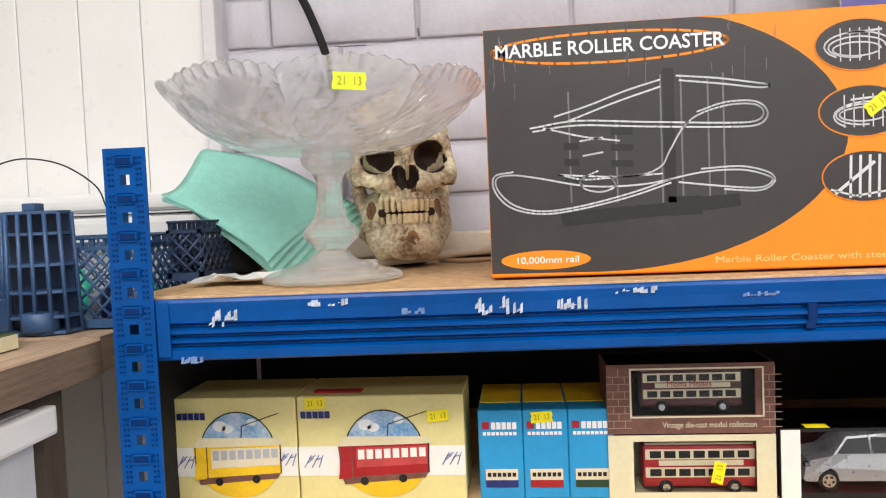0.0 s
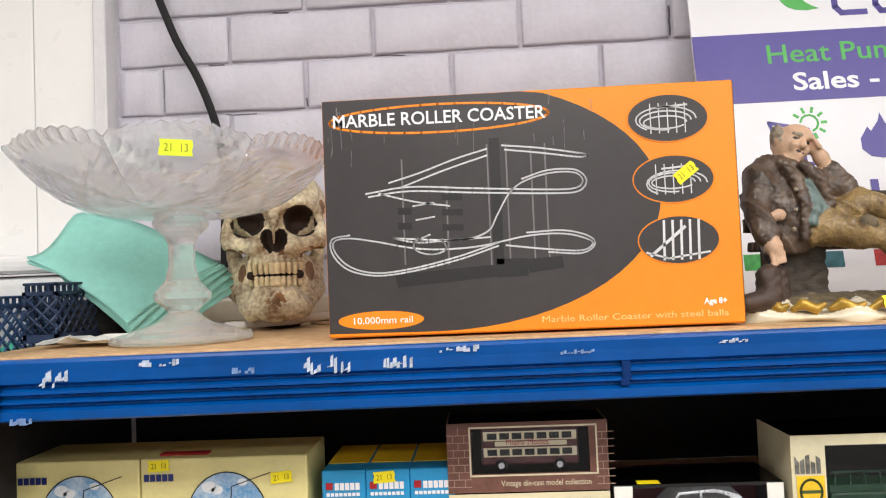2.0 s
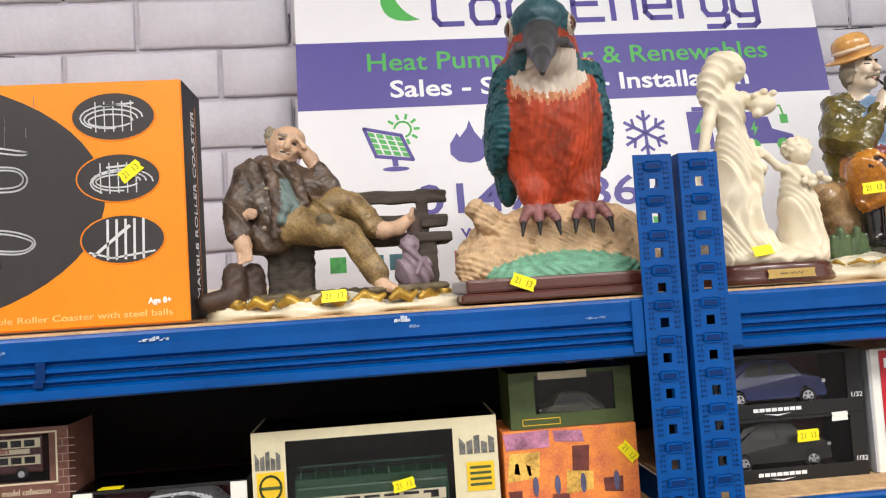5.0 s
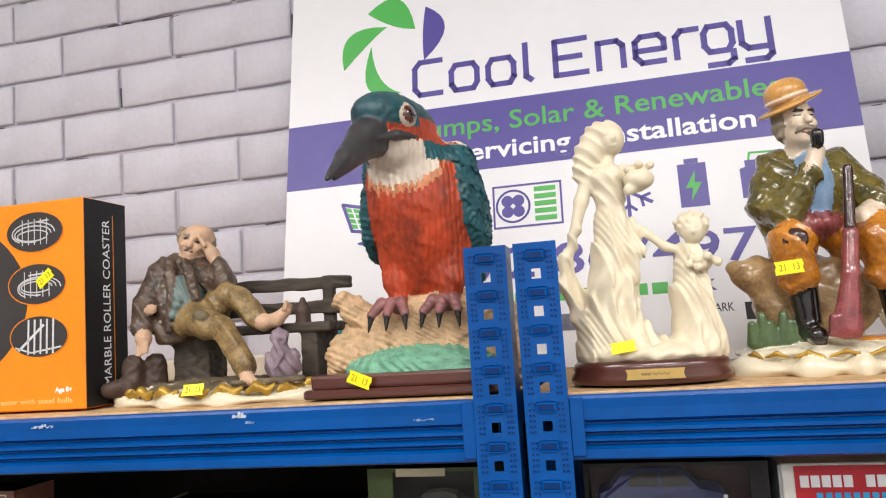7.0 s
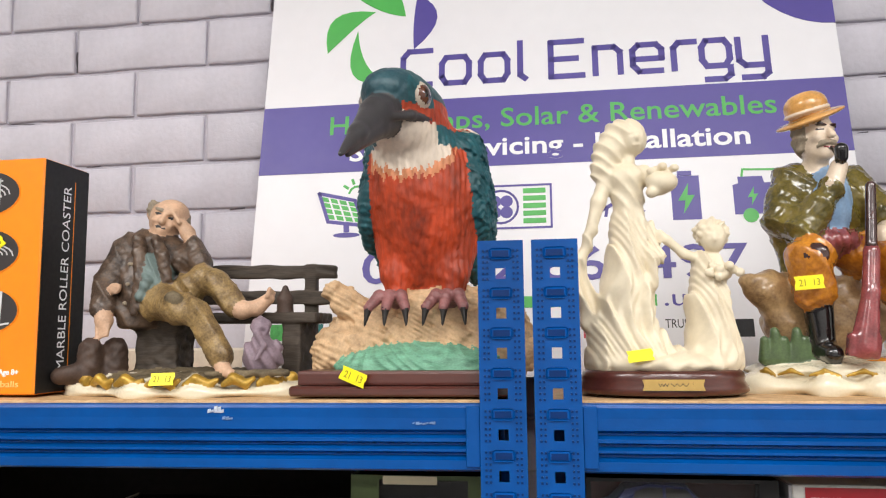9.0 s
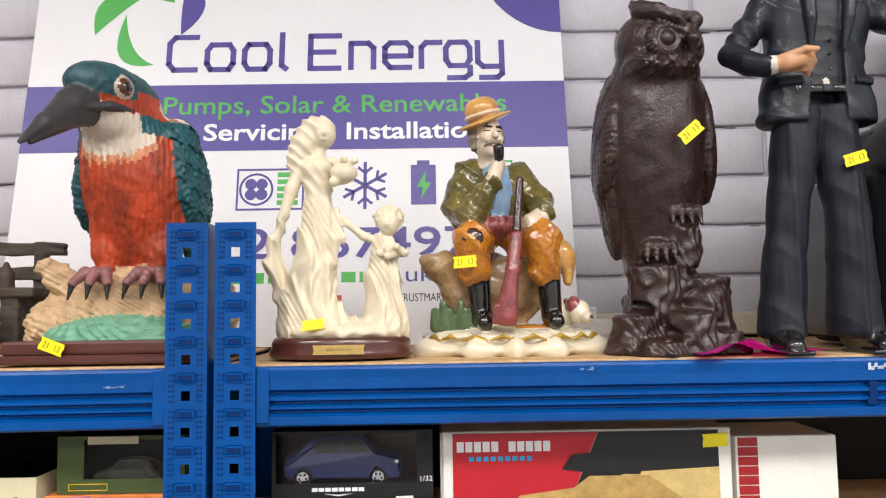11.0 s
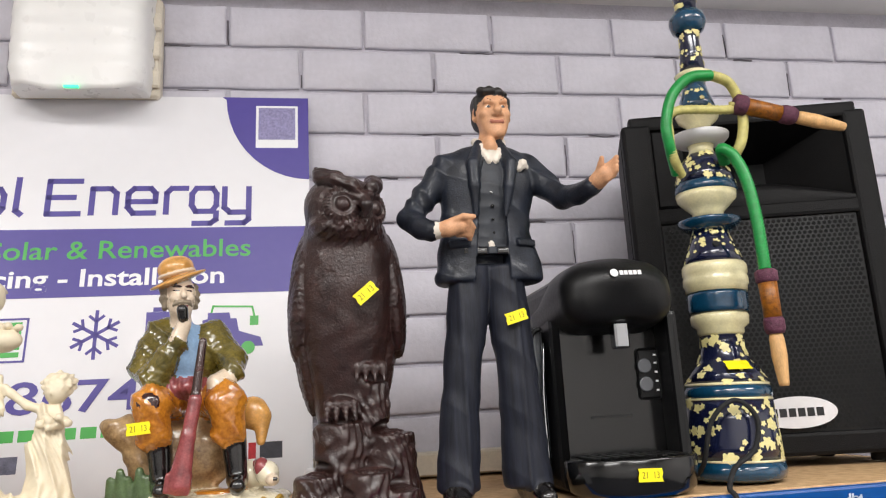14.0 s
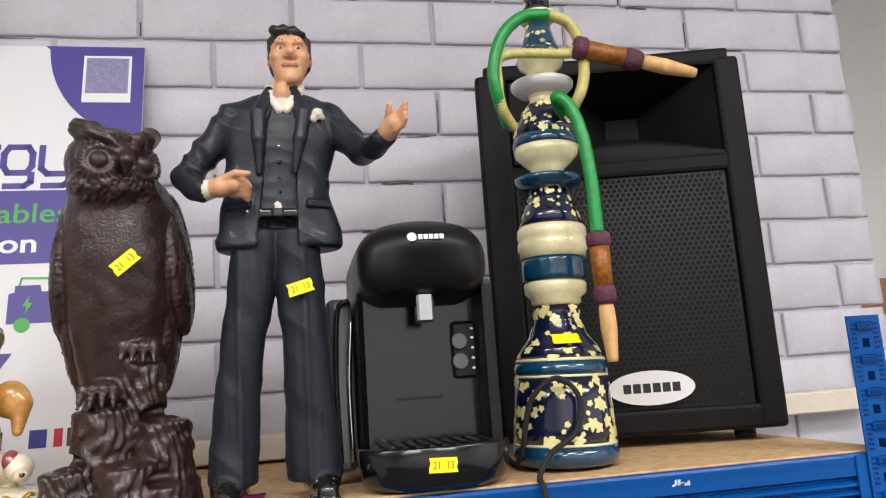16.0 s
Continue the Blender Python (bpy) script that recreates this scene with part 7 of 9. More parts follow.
    for w in (-1, 1):
        f.ell((hx + w * 0.0084, y - 0.0265, 1.8415), (0.0058, 0.0045, 0.0034), SK, 0.0020, cut=True)
        f.ell((hx + w * 0.0084, y - 0.0205, 1.8412), (0.0040, 0.0030, 0.0018), WH, 0.0008)
        f.ell((hx + w * 0.0084 + 0.0005, y - 0.0225, 1.8412), (0.0018, 0.0018, 0.0018), BK, 0.0005)
        f.line([(hx + w * 0.0032, y - 0.0268, 1.8468), (hx + w * 0.0090, y - 0.0262, 1.8490), (hx + w * 0.0145, y - 0.0215, 1.8475)], [0.0008, 0.0009, 0.0005], HA, 0.0006)
        f.ell((hx + w * 0.0130, y - 0.0180, 1.8335), (0.0050, 0.0060, 0.0045), SK, 0.004)
        f.line([(hx + w * 0.0068, y - 0.0245, 1.8325), (hx + w * 0.0100, y - 0.0225, 1.8240)], [0.0012, 0.0008], SK, 0.002)
        f.ell((hx + w * 0.0200, y - 0.001, 1.8385), (0.0030, 0.0052, 0.0078), SK, 0.002)
        f.ell((hx + w * 0.0215, y - 0.0025, 1.8390), (0.0015, 0.0028, 0.0045), SK, 0.001, cut=True)
        f.cap((hx + w * 0.0186, y - 0.0070, 1.856), (hx + w * 0.0188, y - 0.0070, 1.838), 0.0032, 0.0020, HA, 0.002)
    hair = pleats(0.0020, 520, (1, 0.25, 0.25))
    f.ell((hx, y + 0.003, 1.8530), (0.0225, 0.0235, 0.0160), HA, 0.003, wave=hair)
    f.ell((hx, y + 0.010, 1.8400), (0.0208, 0.0175, 0.0235), HA, 0.003, wave=hair)
    f.ell((hx - 0.002, y - 0.0165, 1.8610), (0.0185, 0.0090, 0.0066), HA, 0.003, (0, 7, 0), wave=hair)
    me = f.mesh("suited_figure", [G_SUIT, G_TROUS, G_VEST, G_SHIRTW, G_MANH, G_TAN, G_BLKG, G_LIP])
    me.transform(Matrix.Translation((0, 0, 1.408)) @ Matrix.Diagonal((1, 1, 0.991, 1)) @ Matrix.Translation((0, 0, -1.408)))
    return solo("suited_figure", me, None, "tall plastic figure in a dark pinstriped suit, arm held out", "figure", (1.486, y, 1.408))


def skull():
    """An aged resin skull, facing out and a little to one side."""
    c = np.array((-0.090, 0.985, 1.408))
    f = Figure(c + (-0.095, -0.105, 0.0), c + (0.095, 0.10, 0.228), 0.0015)
    co, si = math.cos(radians(14)), math.sin(radians(14))
    o = lambda x, y, z: c + (x * co - y * si, x * si + y * co, z)
    BO, DK, TE, ST = range(4)
    w = both(lumps(0.0011, 130), lumps(0.0005, 420))
    f.ell(o(0, 0.012, 0.158), (0.068, 0.080, 0.062), BO, 0.01, (0, 0, 14), wave=w)
    f.ell(o(0, -0.040, 0.166), (0.056, 0.036, 0.042), BO, 0.014, (0, 0, 14), wave=w)
    f.ell(o(0, -0.050, 0.100), (0.035, 0.031, 0.034), BO, 0.014, (0, 0, 14), wave=w)
    f.cap(o(0, -0.078, 0.146), o(0, -0.086, 0.130), 0.007, 0.0055, BO, 0.006)
    for s in (-1, 1):
        f.line([o(s * 0.012, -0.076, 0.154), o(s * 0.034, -0.070, 0.158), o(s * 0.056, -0.048, 0.148)], [0.0085, 0.0090, 0.0075], BO, 0.006)
        f.line([o(s * 0.056, -0.050, 0.146), o(s * 0.058, -0.052, 0.118)], [0.0070, 0.0085], BO, 0.005)
        f.line([o(s * 0.024, -0.072, 0.104), o(s * 0.052, -0.056, 0.110), o(s * 0.064, -0.014, 0.118)], [0.0115, 0.0120, 0.0060], BO, 0.006, w)
        f.line([o(s * 0.054, -0.004, 0.100), o(s * 0.048, -0.022, 0.050), o(s * 0.030, -0.056, 0.028)], [0.0090, 0.0125, 0.0145], BO, 0.008, w)
        f.ell(o(s * 0.034, -0.020, 0.060), (0.016, 0.036, 0.036), BO, 0.008, (0, 0, 14), wave=w)
    f.line([o(-0.024, -0.066, 0.028), o(0, -0.076, 0.026), o(0.024, -0.066, 0.028)], [0.0150, 0.0170, 0.0150], BO, 0.010, w)
    f.ell(o(0, -0.066, 0.046), (0.030, 0.018, 0.016), BO, 0.008, (0, 0, 14))
    for s in (-1, 1):
        f.ell(o(s * 0.0335, -0.078, 0.134), (0.0215, 0.036, 0.0175), DK, 0.004, (0, s * 9, 14), cut=True)
        f.ell(o(s * 0.0072, -0.086, 0.113), (0.0078, 0.022, 0.0165), DK, 0.003, (0, s * 16, 14), cut=True)
        f.ell(o(s * 0.053, -0.060, 0.078), (0.0150, 0.028, 0.0225), ST, 0.005, (0, 0, 14), cut=True)
        f.ell(o(s * 0.070, -0.038, 0.152), (0.0110, 0.028, 0.026), ST, 0.006, (0, 0, 14), cut=True)
    f.ell(o(0, -0.094, 0.117), (0.0016, 0.012, 0.012), BO, 0.002, (0, 0, 14))
    f.ell(o(0, -0.055, 0.004), (0.032, 0.032, 0.013), DK, 0.004, (0, 0, 14), cut=True)
    f.cap(o(-0.030, -0.066, 0.0680), o(0.030, -0.066, 0.0680), 0.0050, 0.0050, DK, 0.001)
    for i in range(10):
        a = (i - 4.5) / 4.5
        x, y = a * 0.0305, -0.084 + 0.020 * a * a
        wide = 0.0028 + 0.0006 * (abs(a) < 0.3)
        f.block(o(x, y, 0.0760), (wide, 0.0035, 0.0070), TE, 0.0006, (8, 0, 14 + a * 40), 0.0020)
        f.block(o(x * 0.95, y + 0.002, 0.0605), (wide * 0.95, 0.0035, 0.0065), TE, 0.0006, (-6, 0, 14 + a * 40), 0.0020)
        f.cap(o(x, y + 0.002, 0.084), o(x, y + 0.005, 0.094), 0.0030, 0.0016, BO, 0.003)
    near = lambda X, Y, Z, q: np.sqrt(((X - q[0]) / 1.0) ** 2 + (Y - q[1]) ** 2 + (Z - q[2]) ** 2)
    grain = lambda X, Y, Z: 0.006 * np.sin(310 * X + 2 * np.sin(170 * Z)) * np.sin(290 * Z + 1.4 * np.sin(210 * X))
    for q, r in ((o(0, -0.080, 0.106), 0.013), (o(0.0, -0.088, 0.040), 0.008), (o(0.045, -0.060, 0.092), 0.011), (o(-0.045, -0.060, 0.092), 0.011)):
        f.repaint(lambda X, Y, Z: near(X, Y, Z, q) + grain(X, Y, Z) < r, ST, (BO,))
    f.ell(o(0.004, 0.0, 0.012), (0.036, 0.038, 0.014), DK, 0.006)
    return solo("skull_ornament", f.mesh("skull_ornament", [G_BONE, G_BONED, G_TEETH, G_STAIN]), None, "aged ivory resin skull ornament with dark brown staining", "ornament", tuple(c))


kingfisher()
tramp()
lady()
hunter()
owl()
suited_figure()
skull()
# wooden plinth of the kingfisher
bm = bmesh.new()
add_box(bm, 0.676, 0.880, 0.708, 0.862, 1.4102, 1.419, bevel=0.002)
add_box(bm, 0.682, 0.874, 0.714, 0.856, 1.419, 1.4325, bevel=0.003, seg=2)
solo("wooden_plinth", bm, G_MAHOG, "dark mahogany stepped wooden plinth under the kingfisher", "plinth", (0.778, 0.785, 1.4102))


# ---- marble run carton ----
def marble_carton():
    x0, x1, y0, y1, z0, z1 = 0.034, 0.424, 0.714, 0.784, 1.4105, 1.6385
    t = thing("marble_run_carton", "large orange and charcoal carton for a marble roller coaster, slightly scuffed", "toy box", (0.229, 0.75, z0))
    part("carton", box_bm(x0, x1, y0, y1, z0, z1, bevel=0.0015), M_ORANGE, t)
    part("side_print", box_bm(x1, x1 + 0.0006, y0 + 0.002, y1 - 0.001, z0 + 0.001, z1 - 0.001), M_BLACKC, t, "black side panel")
    F = face_on(x0, y0, z0)
    w, h = x1 - x0, z1 - z0
    W = lambda px, py: ((px - 14) / 786 * w, h - (py - 229 + (px - 14) * 0.0175) / (452 - (px - 14) * 0.038) * h)
    e = []
    for a in range(-90, 91, 6):
        u, v = 0.105 + 0.213 * math.cos(radians(a)), 0.122 + 0.119 * math.sin(radians(a))
        e.append((u, min(v, h - 0.0006)))
    field = [(0.0006, 0.004)] + [p for p in e] + [(0.0006, h - 0.0006)]
    part("charcoal_field", plate_bm(field, F, 0.0002), M_CHAR, t)
    G = F @ Matrix.Translation((0, 0, 0.0003))
    K = F @ Matrix.Translation((0, 0, 0.0006))
    bm = bmesh.new()
    c = W(240, 268)
    add_strip(bm, oval(c[0], c[1], 0.105, 0.0135, 40), 0.0022, G, 0.0002, True)
    part("title_ring", bm, M_ORANGE, t)
    part("writing", text_mesh("MARBLE ROLLER COASTER", 0.0175, K @ Matrix.Translation((W(34, 280)[0], W(34, 281)[1] - 0.0005, 0)), M_INKW, 0.203, 0.0002, 0.0002), None, t, "white block title")
    c = W(115, 645)
    part("badge", plate_bm(oval(c[0], c[1], 0.041, 0.0088), G, 0.0002), M_ORANGE, t)
    part("writing", text_mesh("10,000mm rail", 0.009, K @ Matrix.Translation((c[0] - 0.028, c[1] - 0.003, 0)), M_INKW, 0.056, 0.0002), None, t, "small white print")
    part("writing", text_mesh("Marble Roller Coaster with steel balls", 0.0085, G @ Matrix.Translation((W(420, 650)[0], 0.0075, 0)), mat("pale_orange_print", lin(255, 206, 130), 0.4), 0.172, 0.0002), None, t, "pale print")
    part("writing", text_mesh("Age 8+", 0.0075, G @ Matrix.Translation((W(725, 606)[0], W(725, 606)[1], 0)), M_INKW, 0.021, 0.0002, 0.0002), None, t, "white print")
    # the drawn track
    RAIL = mat("rail_print", lin(214, 214, 214), 0.4, vary=0.05)
    TOWER = mat("tower_print", lin(34, 32, 33), 0.4, vary=0.1)
    POLE = mat("pole_print", lin(118, 114, 114), 0.4, vary=0.1)
    def smooth(pts, n=6):
        return [(p.x, p.y) for p in spline([(*W(*q), 0) for q in pts], n)]
    for x in (166, 250, 331, 367, 414, 441):
        top = {166: 345, 250: 395, 331: 320, 367: 320, 414: 330, 441: 320}[x]
        bm = bmesh.new()
        add_strip(bm, [W(x, top), W(x, 540)], 0.0015, G, 0.0001)
        part("pole", bm, POLE, t)
    bm = bmesh.new()
    add_plate(bm, [W(335, 308), W(355, 308), W(355, 540), W(335, 540)][::-1], G, 0.0002)
    for k in range(3):
        y = 410 + 28 * k
        add_plate(bm, [W(155, y + 25), W(182, y + 25), W(182, y + 38), W(155, y + 38)][::-1], G, 0.0002)
        add_plate(bm, [W(240, y), W(280, y), W(280, y + 12), W(240, y + 12)][::-1], G, 0.0002)
    add_plate(bm, [W(145, 560), W(340, 540), W(342, 562), W(150, 584)][::-1], G, 0.0002)
    add_plate(bm, [W(340, 530), W(398, 528), W(400, 560), W(342, 564)][::-1], G, 0.0002)
    add_plate(bm, [W(398, 530), W(465, 524), W(468, 545), W(400, 555)][::-1], G, 0.0002)
    part("tower_base", bm, TOWER, t)
    lines = ([(140, 388), (200, 370), (270, 345), (330, 328)], [(165, 396), (250, 365), (330, 340)], [(360, 322), (430, 328), (500, 338), (522, 342), (505, 346), (440, 338), (365, 330)],
             [(95, 408), (180, 396), (300, 400), (440, 404), (495, 402), (510, 388), (495, 374), (450, 374), (400, 388), (370, 410), (345, 450), (325, 480), (270, 495), (145, 492)],
             [(100, 414), (180, 404), (300, 408), (440, 411), (500, 408), (517, 388), (497, 369), (445, 369), (395, 384)],
             [(345, 500), (270, 525), (180, 548), (110, 557), (60, 546), (32, 520), (30, 498), (60, 492), (110, 498), (200, 512), (300, 508), (400, 488), (470, 484), (515, 494), (522, 504), (500, 514), (440, 512), (360, 505)],
             [(345, 506), (270, 531), (180, 553), (110, 562), (55, 551), (26, 522), (26, 494), (60, 486)], [(400, 482), (470, 478), (518, 489), (526, 505), (500, 519), (440, 517)],
             [(120, 408), (190, 424), (255, 432)], [(185, 432), (225, 426)], [(190, 458), (225, 452)], [(145, 492), (190, 500), (240, 497), (330, 490)], [(215, 485), (185, 500), (190, 516), (220, 522), (245, 512), (238, 494)])
    for l in lines:
        bm = bmesh.new()
        add_strip(bm, smooth(l), 0.0016, K, 0.0002)
        part("rail_line", bm, RAIL, t)
    rnd = random.Random(8)
    for px, py in ((675, 280), (680, 388), (684, 495)):
        c = W(px, py)
        o = part("inset_oval", plate_bm(oval(c[0], c[1], 0.0375, 0.0225, 36), G, 0.0002), M_CHAR, t)
        bm = bmesh.new()
        add_strip(bm, oval(c[0], c[1], 0.0375, 0.0225, 36), 0.0012, G, 0.0003, True)
        part("oval_edge", bm, M_ORANGE, o)
        bm = bmesh.new()
        if py < 450:
            for k in range(3):
                add_strip(bm, oval(c[0] + rnd.uniform(-.003, .003), c[1] - 0.003 + rnd.uniform(-.002, .002), 0.028 - 0.004 * k, 0.012 - 0.003 * k, 22)[:15 + 3 * k], 0.0014, K, 0.0002)
            for k in range(5):
                u = c[0] - 0.016 + 0.008 * k
                add_strip(bm, [(u, c[1] - 0.014), (u, c[1] + 0.014)], 0.001, K, 0.0002)
            add_strip(bm, [(c[0] - 0.01, c[1] + 0.010), (c[0] + 0.018, c[1] + 0.012)], 0.0018, K, 0.0002)
        else:
            for k in range(5):
                u = c[0] - 0.014 + 0.008 * k
                add_strip(bm, [(u, c[1] - 0.018), (u + 0.001, c[1] + 0.018)], 0.0022, K, 0.0002)
            add_strip(bm, [(c[0] - 0.026, c[1] - 0.014), (c[0] + 0.006, c[1] + 0.012)], 0.0028, K, 0.0002)
            add_strip(bm, [(c[0] - 0.03, c[1] - 0.011), (c[0] - 0.01, c[1] - 0.017), (c[0] + 0.028, c[1] - 0.012)], 0.0018, K, 0.0002)
        part("oval_drawing", bm, RAIL, o)
    # scuffs on the printed face
    bm = bmesh.new()
    for _ in range(26):
        u = rnd.choice((rnd.uniform(0.004, 0.03), rnd.uniform(0.20, 0.26), rnd.uniform(0.01, 0.15)))
        v = h - rnd.uniform(0.002, 0.05)
        add_strip(bm, [(u, v), (u + rnd.uniform(-.001, .001), v - rnd.uniform(0.004, 0.022))], rnd.uniform(0.0002, 0.0006), G, 0.0002)
    part("scuffs", bm, mat("scuffed_print", lin(130, 126, 126), 0.5, vary=0.3, scale=200), t, "pale scuff marks")
    S = Matrix.Translation((x1 + 0.0007, (y0 + y1) / 2, z0 + 0.02)) @ Euler((0, 0, radians(90))).to_matrix().to_4x4() @ Euler((radians(90), 0, 0)).to_matrix().to_4x4() @ Euler((0, 0, radians(90))).to_matrix().to_4x4()
    part("writing", text_mesh("MARBLE ROLLER COASTER", 0.0165, S @ Matrix.Translation((0, -0.006, 0)), M_INKW, 0.185, 0.0001), None, t, "white block title on the side")
    bm = bmesh.new()
    add_strip(bm, [(0.0, -0.012), (0.192, -0.012)], 0.0009, S, 0.0002)
    part("side_line", bm, M_ORANGE, t)
    c = W(703, 377)
    sticker(x0 + c[0], y0 - 0.0014, z0 + c[1], 38, w=0.023)


marble_carton()


# ---- cut glass bowl on a foot ----
def glass_bowl():
    cx, cy = -0.131, 0.772
    t = thing("footed_glass_bowl", "large clear cut-glass footed bowl with a scalloped rim", "glass bowl", (cx, cy, SHELF + 0.002))
    m = glass("cut_glass", (0.985, 0.99, 0.99, 1), 0.05, 1.42)
    nt = m.node_tree
    nt.nodes["Principled BSDF"].inputs["Transmission Weight"].default_value = 0.74
    clear, mixed = nt.nodes.new("ShaderNodeBsdfTransparent"), nt.nodes.new("ShaderNodeMixShader")
    mixed.inputs[0].default_value = 0.66
    nt.links.new(clear.outputs[0], mixed.inputs[1])
    nt.links.new(nt.nodes["Principled BSDF"].outputs[0], mixed.inputs[2])
    nt.links.new(mixed.outputs[0], nt.nodes["Material Output"].inputs[0])
    n, rings = 144, 22
    bm = bmesh.new()
    outer, inner = [], []
    for k in range(rings + 1):
        s = k / rings
        r = 0.022 + 0.139 * s ** 0.72
        z = 1.538 + 0.056 * s ** 2.1
        ro, ri = [], []
        for i in range(n):
            a = 2 * math.pi * i / n
            lobe = abs(math.sin(4 * a)) ** 0.6
            dz = s ** 3 * (0.011 * lobe + (0.0022 if i % 2 else -0.0008) * (s > 0.95))
            u = a * 8 / math.pi
            cut = 0.0
            if 0.25 < s < 0.93:
                d1 = abs(((u + 3.2 * s) % 2) - 1)
                d2 = abs(((u - 3.2 * s) % 2) - 1)
                cut = 0.0056 * (max(0, 1 - d1 * 6) + max(0, 1 - d2 * 6))
                fan = abs(((u + 1) % 2) - 1) < 0.42 and 0.5 < s < 0.85
                if fan:
                    cut += 0.0013 * (1 if (i + k) % 2 else 0)
            ro.append(bm.verts.new((cx + (r - cut) * math.cos(a), cy + (r - cut) * math.sin(a), z + dz)))
            q = r - 0.0055 + 0.002 * s
            ri.append(bm.verts.new((cx + q * math.cos(a), cy + q * math.sin(a), z + dz + 0.0045 * (1 - s) + 0.0005)))
        outer.append(ro)
        inner.append(ri)
    for k in range(rings):
        for i in range(n):
            j = (i + 1) % n
            bm.faces.new((outer[k][i], outer[k][j], outer[k + 1][j], outer[k + 1][i]))
            bm.faces.new((inner[k][j], inner[k][i], inner[k + 1][i], inner[k + 1][j]))
    for i in range(n):
        j = (i + 1) % n
        bm.faces.new((outer[-1][i], outer[-1][j], inner[-1][j], inner[-1][i]))
    bm.faces.new(outer[0][::-1])
    bm.faces.new(inner[0])
    part("bowl", bm, m, t)
    prof = [(0.0715, 0.0), (0.0725, 0.003), (0.070, 0.007), (0.050, 0.012), (0.026, 0.020), (0.015, 0.030), (0.021, 0.036), (0.029, 0.043), (0.029, 0.050), (0.0175, 0.062), (0.0135, 0.078), (0.0135, 0.100), (0.017, 0.108), (0.027, 0.117), (0.029, 0.122), (0.026, 0.127), (0.023, 0.1305)]
    bm = lathe_bm(prof, cx, cy, SHELF + 0.0022, seg=12)
    for f in bm.faces:
        f.smooth = False
    part("stem", bm, m, t, "faceted stem and foot")
    s = sticker(-0.072, 0.6225, 1.583, -3, turn=14, w=0.028, material=M_LIME)
    s["label"] = "small lime yellow paper price sticker with notched ends"


glass_bowl()

# ---- teal cloths, black roll, wrap, rods ----
M_TEALC = mat("teal_paper_cloth", lin(150, 216, 202), 0.7, vary=0.10, scale=14, bump=0.2, bump_scale=300)
rt = random.Random(4)
for k in range(7):
    bm = bmesh.new()
    A, B, C, D = Vector((-0.335, 0.955, 1.566)), Vector((-0.352, 0.865, 1.512)), Vector((-0.150, 0.93, 1.500)), Vector((-0.222, 0.835, 1.436))
    off = Vector((0.003 * k, 0.002 * k, -0.0045 * k))
    grid = []
    for i in range(13):
        row = []
        for j in range(11):
            u, v = i / 12, j / 10
            p = A.lerp(C, u).lerp(B.lerp(D, u), v) + off * (0.3 + 0.9 * u)
            p.z += 0.010 * math.sin(u * math.pi) * (1 - v * 0.4) + 0.004 * math.sin(5 * u + 3 * v + k) - 0.012 * (u * v) ** 2 + (0.010 * max(0, 0.18 - u) / 0.18 * math.sin(v * 6))
            p.x += 0.006 * math.sin(4 * v + k * 0.5) * (u < 0.2)
            row.append(p)
        grid.append(row)
    top = [[bm.verts.new(p) for p in r] for r in grid]
    low = [[bm.verts.new(p - Vector((0, 0, 0.0022))) for p in r] for r in grid]
    for i in range(12):
        for j in range(10):
            bm.faces.new((top[i][j], top[i][j + 1], top[i + 1][j + 1], top[i + 1][j])).smooth = True
            bm.faces.new((low[i][j], low[i + 1][j], low[i + 1][j + 1], low[i][j + 1])).smooth = True
    for i in range(12):
        for j in (0, 10):
            bm.faces.new((top[i][j], top[i + 1][j], low[i + 1][j], low[i][j]))
    for j in range(10):
        for i in (0, 12):
            bm.faces.new((top[i][j], top[i][j + 1], low[i][j + 1], low[i][j]))
    bmesh.ops.recalc_face_normals(bm, faces=bm.faces)
    solo("cloth", bm, M_TEALC, "folded teal paper cloth in a loose slumped pile", "cloth", (-0.25, 0.89, 1.43), group="pile of teal cloths")
m = Matrix.Translation((-0.305, 0.930, SHELF + 0.003))
solo("black_roll", lathe_bm([(0.040, 0), (0.046, 0.004), (0.048, 0.012), (0.0465, 0.014), (0.048, 0.016), (0.048, 0.026), (0.0465, 0.028), (0.048, 0.030), (0.047, 0.038), (0.040, 0.043)], m=m), M_TYRE, "black ribbed plastic round lid on the shelf", "lid", (-0.305, 0.93, SHELF + 0.003))
bm = bmesh.new()
rw = random.Random(9)
g = [[bm.verts.new((-0.275 + 0.012 * i + rw.uniform(-.003, .003), 0.745 + 0.016 * j + rw.uniform(-.004, .004), SHELF + 0.003 + rw.uniform(0.0005, 0.010))) for j in range(5)] for i in range(8)]
for i in range(7):
    for j in range(4):
        bm.faces.new((g[i][j], g[i][j + 1], g[i + 1][j + 1], g[i + 1][j]))
solo("plastic_wrap", bm, mat("cloudy_plastic", lin(222, 220, 214), 0.3, vary=0.1, scale=60, coat=0.4), "crumpled cloudy plastic wrap on the shelf", "wrap", (-0.235, 0.78, SHELF + 0.003))
M_IVPLAS = mat("ivory_plastic", lin(226, 216, 198), 0.4, vary=0.08, scale=40)
solo("ivory_rod", tube_bm(spline([(-0.115, 0.93, 1.416), (-0.06, 0.95, 1.418), (-0.02, 0.99, 1.421), (0.05, 1.00, 1.426)], 6), 0.0055, 10), M_IVPLAS, "ivory plastic rod lying on the shelf", "rod", (-0.03, 0.96, 1.411))
